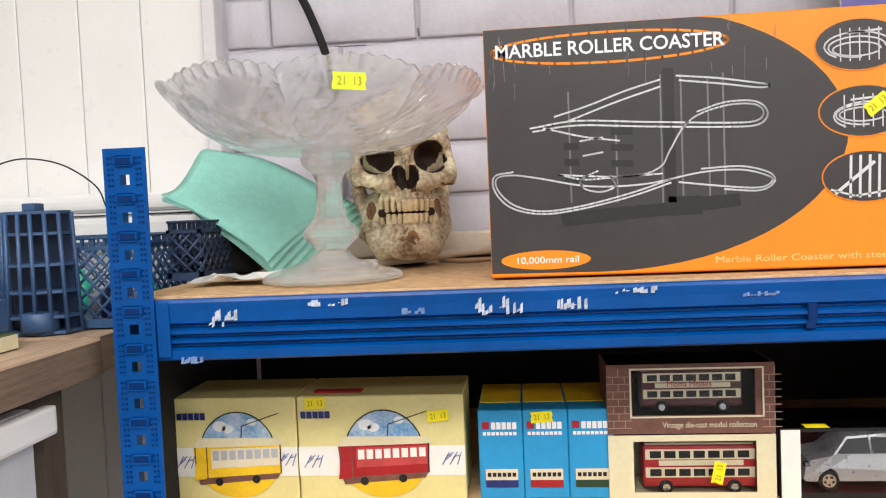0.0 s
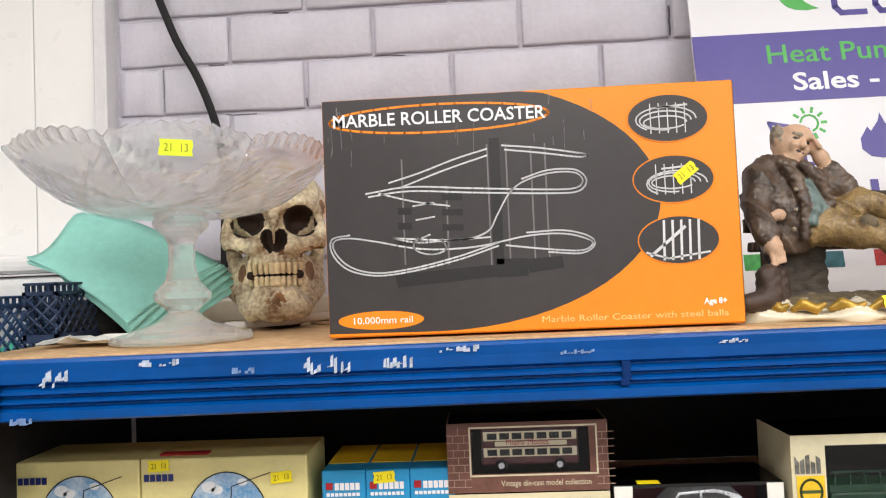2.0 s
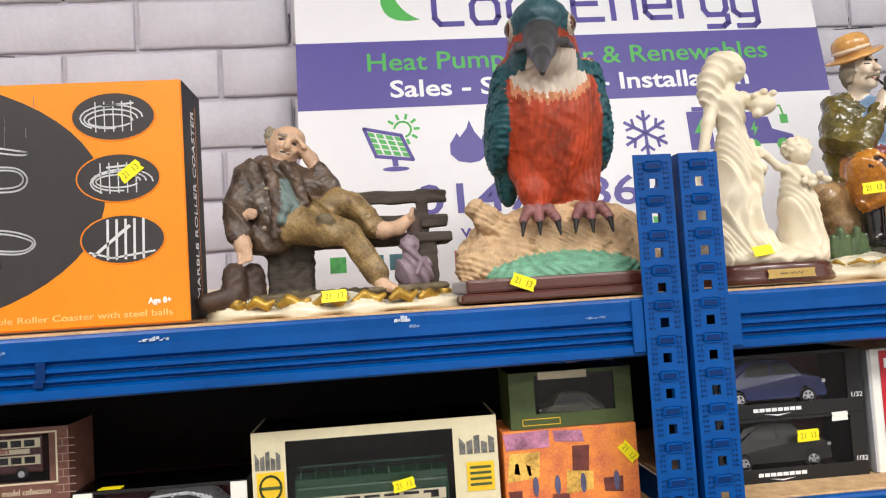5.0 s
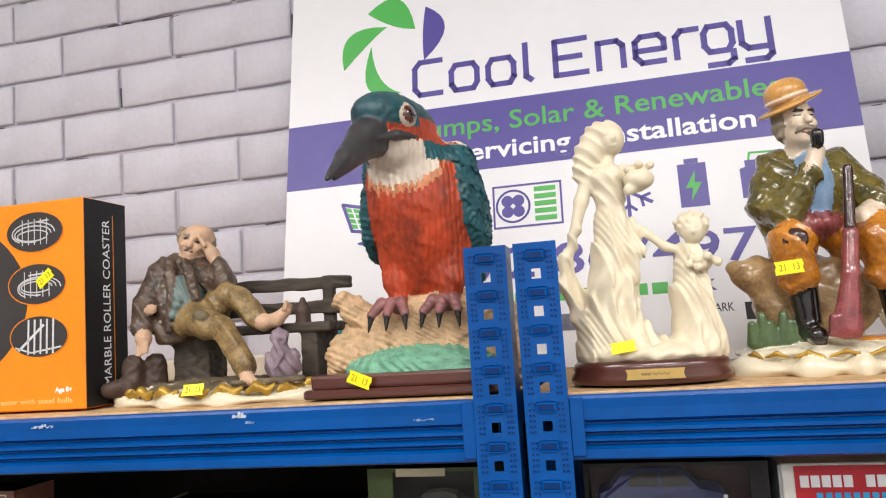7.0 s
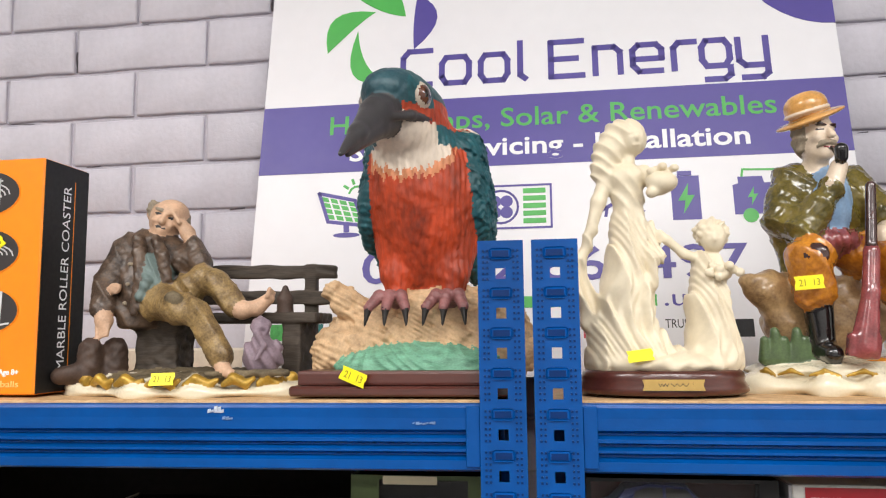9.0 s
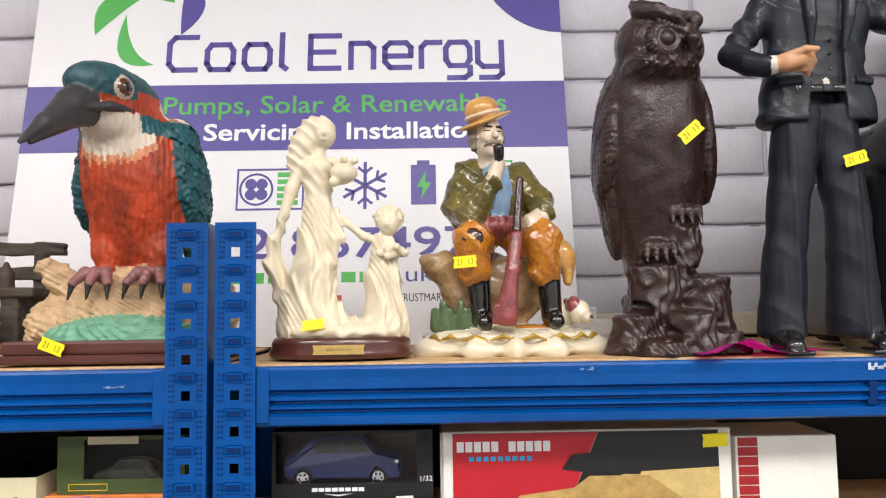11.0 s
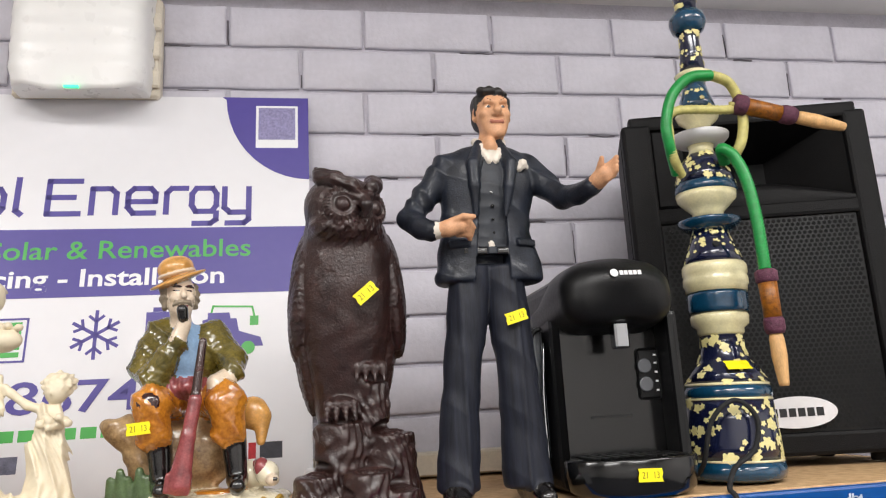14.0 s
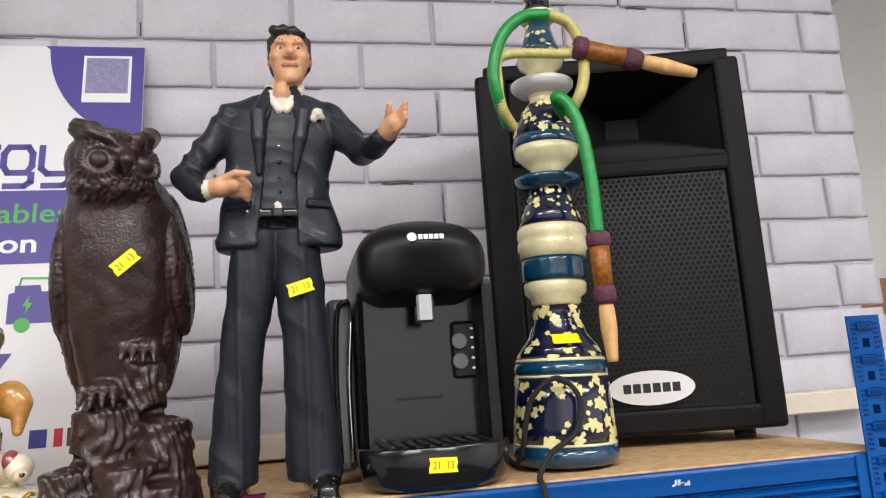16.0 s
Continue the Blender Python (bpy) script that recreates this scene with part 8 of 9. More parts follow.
solo("plastic_disc", lathe_bm([(0.013, 0), (0.014, 0.002), (0.014, 0.008), (0.012, 0.010)], -0.125, 0.915, 1.4105), M_WHITE, "small white plastic disc on the shelf", "disc", (-0.125, 0.915, 1.4105))
solo("string", tube_bm(spline([(-0.04, 0.96, 1.4125), (0.0, 0.93, 1.4125), (0.03, 0.96, 1.4125), (0.10, 0.99, 1.4125)], 6), 0.002, 6), mat("tan_cord", lin(150, 120, 90), 0.6), "thin tan cord on the shelf", "cord", (0.03, 0.96, 1.4105))
t = thing("cable_trunking", "white plastic cable trunking along the wall above the shelf", "trunking", (0.9, 1.115, 1.412), kind="structure")
part("channel", box_bm(-0.33, 2.42, 1.088, WALL - 0.002, 1.412, 1.446, bevel=0.003, seg=2), M_IVPLAS, t)
part("lid", box_bm(-0.33, 2.42, 1.085, 1.0879, 1.414, 1.444, bevel=0.001), M_IVPLAS, t)
solo("black_cable", tube_bm(spline([(-0.36, 1.118, 2.2), (-0.33, 1.112, 2.02), (-0.275, 1.108, 1.86), (-0.235, 1.108, 1.78), (-0.208, 1.108, 1.70), (-0.200, 1.108, 1.62), (-0.205, 1.108, 1.45)], 8), 0.0062, 10), M_TYRE, "thick black cable hanging down the wall", "cable", (-0.205, 1.108, 1.45), kind="structure")

# ---- cabinet, baskets and cartons past the first post ----
t = thing("drawer_cabinet", "drawer cabinet with an oak-grain worktop and a white drawer front", "cabinet", (-0.72, 0.55, 0))
M_OAKG = mat("oak_grain_worktop", lin(188, 160, 132), 0.5, vary=0.22, scale=16, bump=0.1, stretch=(9, 0.5, 9))
M_OAKD = mat("grey_oak_edge", lin(138, 116, 98), 0.55, vary=0.3, scale=16, stretch=(6, 0.5, 12))
part("worktop", box_bm(-1.10, -0.338, -0.45, 0.688, 1.334, 1.368, bevel=0.0015), M_OAKG, t)
part("worktop_edge", box_bm(-0.338, -0.3365, -0.449, 0.687, 1.335, 1.3665), M_OAKD, t, "grained edge strip")
part("carcass", box_bm(-1.08, -0.372, -0.43, 0.675, 0.0, 1.334), mat("grey_wood_carcass", lin(96, 84, 74), 0.6, vary=0.25, scale=14, stretch=(4, 4, 0.5)), t)
for z0, z1 in ((1.02, 1.322), (0.70, 1.0), (0.38, 0.68), (0.08, 0.36)):
    d = part("drawer", box_bm(-0.372, -0.356, -0.42, 0.61, z0, z1, bevel=0.002), mat("pale_grey_drawer", lin(206, 208, 214), 0.4, vary=0.04), t)
    part("handle", box_bm(-0.356, -0.343, -0.42, 0.625, z1 - 0.026, z1, bevel=0.004, seg=2), M_UPVC, d, "white full-width pull")

M_CRATE = mat("slate_blue_plastic", lin(58, 88, 128), 0.42, vary=0.14, scale=30)
M_CRATED = mat("dark_slate_plastic", lin(38, 56, 86), 0.45, vary=0.14, scale=30)


def crate(x0, x1, y0, y1, z0, h, label, mtl):
    """An open plastic basket with lattice sides."""
    t = thing("plastic_basket", label, "basket", ((x0 + x1) / 2, (y0 + y1) / 2, z0))
    part("floor", box_bm(x0, x1, y0, y1, z0, z0 + 0.003), mtl, t)
    for a in ((x0, x1, y0, y0 + 0.004), (x0, x1, y1 - 0.004, y1), (x0, x0 + 0.004, y0, y1), (x1 - 0.004, x1, y0, y1)):
        part("rim", box_bm(*a, z0 + h - 0.014, z0 + h - 0.010), mtl, t)
        part("rim", box_bm(*a, z0 + h - 0.003, z0 + h, bevel=0.001), mtl, t)
        part("sill", box_bm(*a, z0 + 0.003, z0 + 0.009), mtl, t)
        along = a[1] - a[0] > a[3] - a[2]
        ln = (a[1] - a[0]) if along else (a[3] - a[2])
        bm = bmesh.new()
        zb, zt = z0 + 0.009, z0 + h - 0.014
        step = 0.016
        k = -int((zt - zb) / step) - 1
        while k * step < ln:
            for sgn in (1, -1):
                s0, s1 = k * step, k * step + (zt - zb)
                p, q = (s0, zb if sgn > 0 else zt), (s1, zt if sgn > 0 else zb)
                pts = []
                for f in (0, 1):
                    s = p[0] + (q[0] - p[0]) * f
                    z = p[1] + (q[1] - p[1]) * f
                    if s < 0:
                        z += (0 - s) * (1 if sgn > 0 else -1)
                        s = 0
                    if s > ln:
                        z -= (s - ln) * (1 if sgn > 0 else -1)
                        s = ln
                    pts.append((s, z))
                if pts[1][0] - pts[0][0] > 0.003:
                    to = (lambda s, z: (a[0] + s, (a[2] + a[3]) / 2, z)) if along else (lambda s, z: ((a[0] + a[1]) / 2, a[2] + s, z))
                    add_tube(bm, [to(*pts[0]), to(*pts[1])], 0.0016, 5)
            k += 1
        part("lattice", bm, mtl, t)["kind"] = "stuff"
        bm = bmesh.new()
        for i in range(int(ln / 0.012)):
            s = 0.006 + i * 0.012
            if along:
                add_box(bm, a[0] + s - 0.001, a[0] + s + 0.001, a[2], a[3], z0 + h - 0.010, z0 + h - 0.003)
            else:
                add_box(bm, a[0], a[1], a[2] + s - 0.001, a[2] + s + 0.001, z0 + h - 0.010, z0 + h - 0.003)
        part("rim_slot_row", bm, mtl, t)["kind"] = "stuff"
    return t


big = crate(-0.86, -0.352, 0.745, 0.98, 1.370, 0.094, "slate blue plastic lattice basket full of small bits", M_CRATE)
# a stand for it, level with the cabinet's top
slab("ledge", -1.10, -0.345, 0.70, 1.115, 1.334, 1.368, material=M_OAKG, label="oak-grain ledge beside the shelving")
crate(-0.322, -0.283, 0.80, 0.97, SHELF + 0.003, 0.066, "dark blue plastic lattice basket end on the shelf", M_CRATED)
# tall corner column of the basket
bm = bmesh.new()
cx, cy = -0.424, 0.730
col = thing("basket_divider", "slate blue plastic ribbed corner column of a folding basket", "basket", (cx, cy, 1.3685))
ring = [(-0.037, -0.008), (-0.020, -0.020), (0.010, -0.024), (0.034, -0.012), (0.036, 0.008), (-0.036, 0.008)]
for z, k in ((1.3695, 1.06), (1.385, 1.05), (1.410, 1.03), (1.437, 1.0), (1.468, 0.96), (1.489, 0.93)):
    part("rib", plate_bm([(u * k, v * k) for u, v in ring], Matrix.Translation((cx, cy, z)), 0.003), M_CRATE, col)
for u, v in ring + [(-0.028, -0.015), (-0.005, -0.022), (0.022, -0.018)]:
    part("upright", tube_bm([(cx + u * 1.05, cy + v * 1.05, 1.370), (cx + u * 0.94, cy + v * 0.94, 1.490)], 0.0022, 6), M_CRATE, col)
part("back_wall", box_bm(cx - 0.034, cx + 0.034, cy + 0.006, cy + 0.009, 1.370, 1.489), M_CRATED, col)
part("foot_pad", lathe_bm([(0.016, 0), (0.017, 0.001), (0.017, 0.018), (0.015, 0.019)], cx + 0.008, cy - 0.014, 1.3725), M_CRATE, col)
part("top_peg", box_bm(cx - 0.006, cx + 0.008, cy - 0.012, cy + 0.004, 1.492, 1.500, bevel=0.001), M_CRATE, col)
# bits in the basket
rbits = random.Random(21)
cols = [mat("bit_white", lin(222, 222, 220), 0.4), mat("bit_teal", lin(50, 180, 150), 0.4), mat("bit_grey", lin(120, 124, 130), 0.5), mat("bit_navy", lin(24, 34, 90), 0.4)]
for i in range(26):
    x, y = rbits.uniform(-0.72, -0.37), rbits.uniform(0.76, 0.95)
    r = rbits.uniform(0.009, 0.017)
    h = rbits.uniform(0.02, 0.05)
    m = Matrix.Translation((x, y, 1.3735)) @ Matrix.Diagonal((1, rbits.uniform(0.6, 1.0), 1, 1))
    solo("bottle", lathe_bm([(r * 0.9, 0), (r, 0.002), (r, h * 0.75), (r * 0.5, h * 0.85), (r * 0.5, h)], m=m, seg=14), rbits.choice(cols), "small plastic bottle lying among bits in the basket", "bottle", (x, y, 1.3735), group="bits in the basket")
# two small cartons on the worktop
t = thing("small_carton", "small olive and cream carton on the worktop", "carton", (-0.43, 0.60, 1.3685))
part("carton", box_bm(-0.50, -0.385, 0.575, 0.640, 1.3685, 1.383, bevel=0.001), M_OLIVE, t)
part("end_label", box_bm(-0.385, -0.3845, 0.577, 0.638, 1.3695, 1.382), M_CREAMD, t)
t = thing("small_carton", "small blue carton with a cream lid on the worktop", "carton", (-0.44, 0.62, 1.3835))
part("carton", box_bm(-0.52, -0.398, 0.592, 0.645, 1.3835, 1.413, bevel=0.001), M_CRATE, t)
part("front_label", box_bm(-0.519, -0.412, 0.5905, 0.5918, 1.3845, 1.412), M_CREAMD, t)
# white bin with a lid edge behind the basket and thin wires
t = thing("white_tub", "large white plastic tub with a dark lid seam", "tub", (-0.70, 1.05, 1.3685))
part("body", box_bm(-1.0, -0.375, 0.995, 1.10, 1.3685, 1.49, bevel=0.012, seg=3), M_UPVC, t)
part("lid", box_bm(-1.01, -0.37, 0.99, 1.105, 1.4935, 1.520, bevel=0.010, seg=3), M_UPVC, t)
part("seam", box_bm(-1.0, -0.38, 0.993, 1.10, 1.4905, 1.493), M_GREYTRIM, t)
solo("thin_wire", tube_bm(spline([(-0.545, 0.80, 1.468), (-0.555, 0.80, 1.50), (-0.535, 0.80, 1.535), (-0.49, 0.80, 1.552), (-0.44, 0.80, 1.545), (-0.40, 0.80, 1.52), (-0.388, 0.80, 1.495)], 8), 0.0009, 5), M_TYRE, "thin black wire looped over the basket", "wire", (-0.545, 0.80, 1.468))


# ---- coffee machine ----
def coffee_machine():
    M_PL = mat("black_plastic", lin(12, 12, 13), 0.36, vary=0.12, scale=40, bump=0.08, bump_scale=600, spec=0.35)
    M_PLG = mat("glossy_black_plastic", lin(9, 9, 10), 0.15, vary=0.05, coat=0.4)
    M_TANK = mat("smoked_tank_plastic", lin(86, 88, 92), 0.2, vary=0.05, coat=0.4)
    z0 = SHELF + 0.0025
    t = thing("coffee_machine", "compact black plastic capsule coffee machine", "coffee machine", (1.619, 0.785, z0))
    cx = 1.628
    part("back_body", box_bm(cx - 0.062, cx + 0.062, 0.7600, 0.9250, z0, z0 + 0.235, bevel=0.014, seg=3), M_PL, t)
    part("rear_wall", box_bm(cx - 0.056, cx + 0.056, 0.7550, 0.7600, z0 + 0.03, z0 + 0.18), M_PLG, t)
    # domed head
    f = Figure((cx - 0.075, 0.6550, z0 + 0.150), (cx + 0.075, 0.8950, z0 + 0.262), 0.0025)
    f.block((cx, 0.7800, z0 + 0.200), (0.063, 0.085, 0.034), 0, 0.01, (-7, 0, 0), 0.030)
    f.ell((cx, 0.7650, z0 + 0.222), (0.056, 0.080, 0.030), 0, 0.02)
    f.ell((cx, 0.6800, z0 + 0.150), (0.048, 0.06, 0.030), 0, 0.008, cut=True)
    h = part("brew_head", f.mesh("brew_head", [M_PL]), None, t)
    part("maker_disc", lathe_bm([(0.0045, 0), (0.0045, 0.0006)], m=face_on(cx - 0.014, 0.6845, z0 + 0.2265, 18), seg=18), M_GREYTRIM, h)
    bm = bmesh.new()
    for k in range(5):
        add_plate(bm, rect(0.004 + k * 0.0050, 0.0080 + k * 0.0050, -0.0025, 0.0025), face_on(cx - 0.012, 0.6845, z0 + 0.2265, 18), 0.0005)
    part("maker_name", bm, M_GREYTRIM, h, "grey blocks for the maker's name")
    part("spout", box_bm(cx - 0.009, cx + 0.007, 0.7100, 0.7270, z0 + 0.150, z0 + 0.178, bevel=0.002), M_CHROME, t, "pale metal spout")
    b = part("button_strip", box_bm(cx + 0.030, cx + 0.056, 0.7515, 0.7550, z0 + 0.095, z0 + 0.152, bevel=0.003), M_PL, t)
    for dz in (0.112, 0.132):
        part("button", lathe_bm([(0.008, 0), (0.0085, 0.001), (0.007, 0.0018)], m=face_on(cx + 0.038, 0.7512, z0 + dz), seg=20), M_TANK, b)
    for dz in (0.104, 0.114, 0.124, 0.134, 0.143):
        part("lamp_icon", box_bm(cx + 0.0495, cx + 0.0525, 0.7505, 0.7515, z0 + dz, z0 + dz + 0.0022), M_GREYTRIM, b)
    part("side_arm", box_bm(cx + 0.056, cx + 0.068, 0.7200, 0.8950, z0 + 0.02, z0 + 0.19, bevel=0.005, seg=2), M_PL, t)
    part("cup_slot", box_bm(cx - 0.028, cx + 0.018, 0.7530, 0.7550, z0 + 0.078, z0 + 0.0805), M_TYRE, t)
    # tray
    bm = bmesh.new()
    add_lathe(bm, [(0.060, 0.0), (0.068, 0.006), (0.071, 0.022), (0.072, 0.036), (0.070, 0.038)], m=Matrix.Translation((cx + 0.002, 0.7300, z0)) @ Matrix.Diagonal((1, 0.62, 1, 1)), seg=48)
    tr = part("drip_tray", bm, M_PLG, t)
    bm = bmesh.new()
    for k in range(9):
        add_box(bm, cx - 0.048 + k * 0.012, cx - 0.042 + k * 0.012, 0.7000, 0.7530, z0 + 0.0382, z0 + 0.0398, bevel=0.0006)
    part("grate", bm, M_PL, tr)
    tk = part("water_tank", box_bm(cx - 0.092, cx - 0.064, 0.7900, 0.8950, z0 + 0.01, z0 + 0.185, bevel=0.010, seg=3), M_TANK, t, "smoked grey water tank")
    part("tank_rib", tube_bm(spline([(cx - 0.082, 0.7870, z0 + 0.02), (cx - 0.084, 0.7870, z0 + 0.10), (cx - 0.080, 0.7870, z0 + 0.17), (cx - 0.068, 0.7870, z0 + 0.182)], 5), 0.003, 8), M_PL, tk)
    part("tank_rib", tube_bm(spline([(cx - 0.070, 0.7860, z0 + 0.02), (cx - 0.071, 0.7860, z0 + 0.10), (cx - 0.066, 0.7860, z0 + 0.165)], 5), 0.0025, 8), M_CHROME, tk)
    sticker(cx + 0.002, 0.6845, z0 + 0.022, -2, w=0.026)


coffee_machine()


# ---- ceramic hookah ----
def hookah():
    ax, ay = 1.785, 0.785
    t = thing("hookah", "tall blue and cream painted ceramic hookah with green hoses", "hookah", (ax, ay, SHELF + 0.003))
    M_NAVYG = mat("navy_glaze", lin(20, 26, 56), 0.16, vary=0.2, scale=50, coat=0.8)
    M_TEALG = mat("teal_blue_glaze", lin(14, 66, 96), 0.14, vary=0.25, scale=40, coat=0.9)
    M_CRM = mat("cream_crackle_glaze", lin(232, 222, 176), 0.2, vary=0.12, scale=60, coat=0.6)
    M_FLOW = mat("cream_flower_glaze", lin(236, 224, 156), 0.25, vary=0.12, scale=90, coat=0.4)
    up = lambda z: 1.4112 + (z - 1.4112) * 1.033
    slim = lambda r, z: r * (0.92 if z < 1.517 else 1.0)
    def seg(name, prof, m, label=""):
        return part(name, lathe_bm([(slim(r, z), up(z)) for r, z in prof], ax, ay, 0, seg=44), m, t, label)
    rz = random.Random(17)
    def flowers(parent, prof, n, size):
        """Small five-petal flowers laid on a turned surface."""
        bm = bmesh.new()
        for k in range(int(n * 1.9)):
            i = rz.randrange(len(prof) - 1)
            s = rz.random()
            r = slim(prof[i][0], prof[i][1]) * (1 - s) + slim(prof[i + 1][0], prof[i + 1][1]) * s + 0.0003
            z = up(prof[i][1] + (prof[i + 1][1] - prof[i][1]) * s)
            a = 2 * math.pi * ((k * 0.618) % 1)
            tilt = math.degrees(math.atan2(prof[i][0] - prof[i + 1][0], prof[i + 1][1] - prof[i][1]))
            place = Matrix.Translation((ax, ay, z)) @ Euler((0, 0, a)).to_matrix().to_4x4() @ Matrix.Translation((0, -r, 0)) @ Euler((radians(90 - tilt), 0, 0)).to_matrix().to_4x4() @ Euler((0, 0, rz.uniform(0, 6))).to_matrix().to_4x4()
            sz = size * rz.choice((0.35, 0.45, 0.75, 0.9))
            out = []
            for q in range(20):
                b = 2 * math.pi * q / 20
                rr = sz * (0.62 + 0.38 * abs(math.sin(2.5 * b))) * rz.uniform(0.8, 1.1)
                out.append((rr * math.cos(b), rr * math.sin(b)))
            add_plate(bm, out, place, 0.0004)
        p = part("flower_pattern", bm, M_FLOW, parent)
        p["kind"] = "stuff"
    b0 = [(0.0575, 1.4335), (0.0565, 1.450), (0.0545, 1.475), (0.0530, 1.497)]
    seg("foot", [(0.052, 1.4112), (0.058, 1.414), (0.0605, 1.421), (0.0585, 1.431)], M_TEALG)
    seg("foot_line", [(0.0587, 1.431), (0.0587, 1.4335)], M_CRM)
    flowers(seg("lower_belly", b0, M_NAVYG), b0, 64, 0.0085)
    seg("belly_line", [(0.0535, 1.497), (0.0535, 1.4995)], M_CRM)
    seg("belly_band", [(0.0530, 1.4995), (0.0535, 1.506), (0.0515, 1.513)], M_TEALG)
    seg("belly_line", [(0.052, 1.513), (0.051, 1.516)], M_CRM)
    b1 = [(0.0495, 1.516), (0.040, 1.528), (0.030, 1.540), (0.0255, 1.552), (0.0235, 1.570)]
    flowers(seg("shoulder", b1, M_NAVYG), b1, 34, 0.0075)
    seg("neck_ring", [(0.024, 1.570), (0.027, 1.573), (0.027, 1.578), (0.033, 1.583), (0.034, 1.592), (0.032, 1.596)], M_CRM)
    seg("neck_band", [(0.0345, 1.596), (0.0350, 1.602), (0.0350, 1.616), (0.0345, 1.620)], M_TEALG)
    seg("collar", [(0.0355, 1.620), (0.0360, 1.626), (0.0380, 1.629), (0.0380, 1.636), (0.0365, 1.639), (0.0380, 1.642), (0.0380, 1.650), (0.0360, 1.654)], M_CRM)
    b2 = [(0.0345, 1.654), (0.030, 1.668), (0.024, 1.682), (0.0205, 1.693)]
    s2 = seg("port_section", b2, M_NAVYG)
    flowers(s2, b2, 26, 0.0058)
    part("port_hole", lathe_bm([(0.0042, -0.001), (0.0042, 0.0012)], m=Matrix.Translation((1.776, ay - 0.0268, 1.6825)) @ Euler((radians(64), 0, 0)).to_matrix().to_4x4(), seg=16), M_TYRE, s2)
    seg("saucer", [(0.0205, 1.693), (0.030, 1.697), (0.0365, 1.703), (0.0375, 1.707), (0.030, 1.7085), (0.020, 1.7105)], M_TEALG)
    seg("waist", [(0.0185, 1.7105), (0.0185, 1.717), (0.026, 1.724), (0.035, 1.733), (0.0365, 1.741)], M_CRM)
    seg("gourd_band", [(0.0368, 1.741), (0.0370, 1.746), (0.0362, 1.7525)], M_TEALG)
    b3 = [(0.0355, 1.7525), (0.0325, 1.765), (0.0260, 1.779), (0.0185, 1.790)]
    flowers(seg("gourd", b3, M_NAVYG), b3, 34, 0.0062)
    seg("spindle", [(0.0165, 1.790), (0.0145, 1.797), (0.0165, 1.802)], M_CRM)
    seg("saucer", [(0.0175, 1.802), (0.030, 1.806), (0.0350, 1.811), (0.0355, 1.815), (0.029, 1.8165), (0.016, 1.818)], M_GREYTRIM)
    seg("cup", [(0.0155, 1.818), (0.0150, 1.828), (0.0240, 1.835), (0.0275, 1.842), (0.0250, 1.845)], M_CRM)
    b4 = [(0.0245, 1.845), (0.0215, 1.858), (0.0165, 1.872), (0.0135, 1.886)]
    flowers(seg("cone", b4, M_TEALG), b4, 14, 0.0042)
    seg("flange", [(0.0135, 1.886), (0.0210, 1.891), (0.0235, 1.896), (0.0185, 1.899), (0.0145, 1.901)], M_CRM)
    b5 = [(0.0155, 1.901), (0.0135, 1.925), (0.0125, 1.945), (0.0135, 1.953)]
    flowers(seg("upper_stem", b5, M_NAVYG), b5, 26, 0.0048)
    seg("bead", [(0.0135, 1.953), (0.0200, 1.957), (0.0235, 1.966), (0.0235, 1.972), (0.0200, 1.980), (0.0130, 1.984)], M_TEALG)
    b6 = [(0.0125, 1.984), (0.0140, 2.000), (0.0185, 2.014), (0.0225, 2.022)]
    flowers(seg("flare", b6, M_NAVYG), b6, 20, 0.0050)
    seg("rim_plate", [(0.0225, 2.022), (0.0370, 2.0275), (0.0385, 2.031), (0.0370, 2.034), (0.028, 2.0355)], M_CRM)
    b7 = [(0.0270, 2.0355), (0.0290, 2.045), (0.0340, 2.056), (0.0365, 2.064)]
    flowers(seg("fire_bowl", b7, M_NAVYG), b7, 26, 0.0056)
    seg("bowl_rim", [(0.0370, 2.064), (0.0385, 2.068), (0.0385, 2.071), (0.0350, 2.0725)], M_CRM)
    # hoses
    M_HOSEG = mat("green_ribbed_hose", lin(30, 150, 70), 0.35, vary=0.2, scale=120)
    M_HOSEY = mat("cream_ribbed_hose", lin(206, 196, 120), 0.4, vary=0.2, scale=120)
    M_WOOD = mat("turned_pale_wood", lin(222, 174, 116), 0.5, vary=0.2, scale=40, stretch=(3, 3, 1))
    M_AMB = mat("amber_wrap", lin(160, 96, 18), 0.4, vary=0.4, scale=160, colour2=lin(90, 50, 14))
    M_THREAD = mat("wine_thread", lin(96, 50, 70), 0.7, vary=0.3, scale=300, bump=0.5, bump_scale=500)
    y = 0.738
    pg = spline([(1.735, y + 0.02, 1.768), (1.719, y, 1.795), (1.715, y - 0.004, 1.822), (1.725, y - 0.006, 1.858), (1.748, y - 0.008, 1.881), (1.778, y - 0.008, 1.886)], 26)
    py = spline([(1.778, y - 0.008, 1.886), (1.801, y - 0.006, 1.878), (1.817, y, 1.852), (1.819, y + 0.004, 1.822), (1.813, y + 0.008, 1.800), (1.805, y + 0.02, 1.785)], 26)
    p2 = spline([(1.795, y + 0.012, 1.782), (1.783, y - 0.004, 1.793), (1.795, y - 0.010, 1.780), (1.805, y - 0.014, 1.745), (1.810, y - 0.016, 1.694), (1.812, y - 0.016, 1.644)], 26)
    part("hose", tube_bm(pg, 0.0058, 9, ribs=0.2), M_HOSEG, t, "green ribbed hose")
    part("hose", tube_bm(py, 0.0056, 9, ribs=0.2), M_HOSEY, t, "cream ribbed hose")
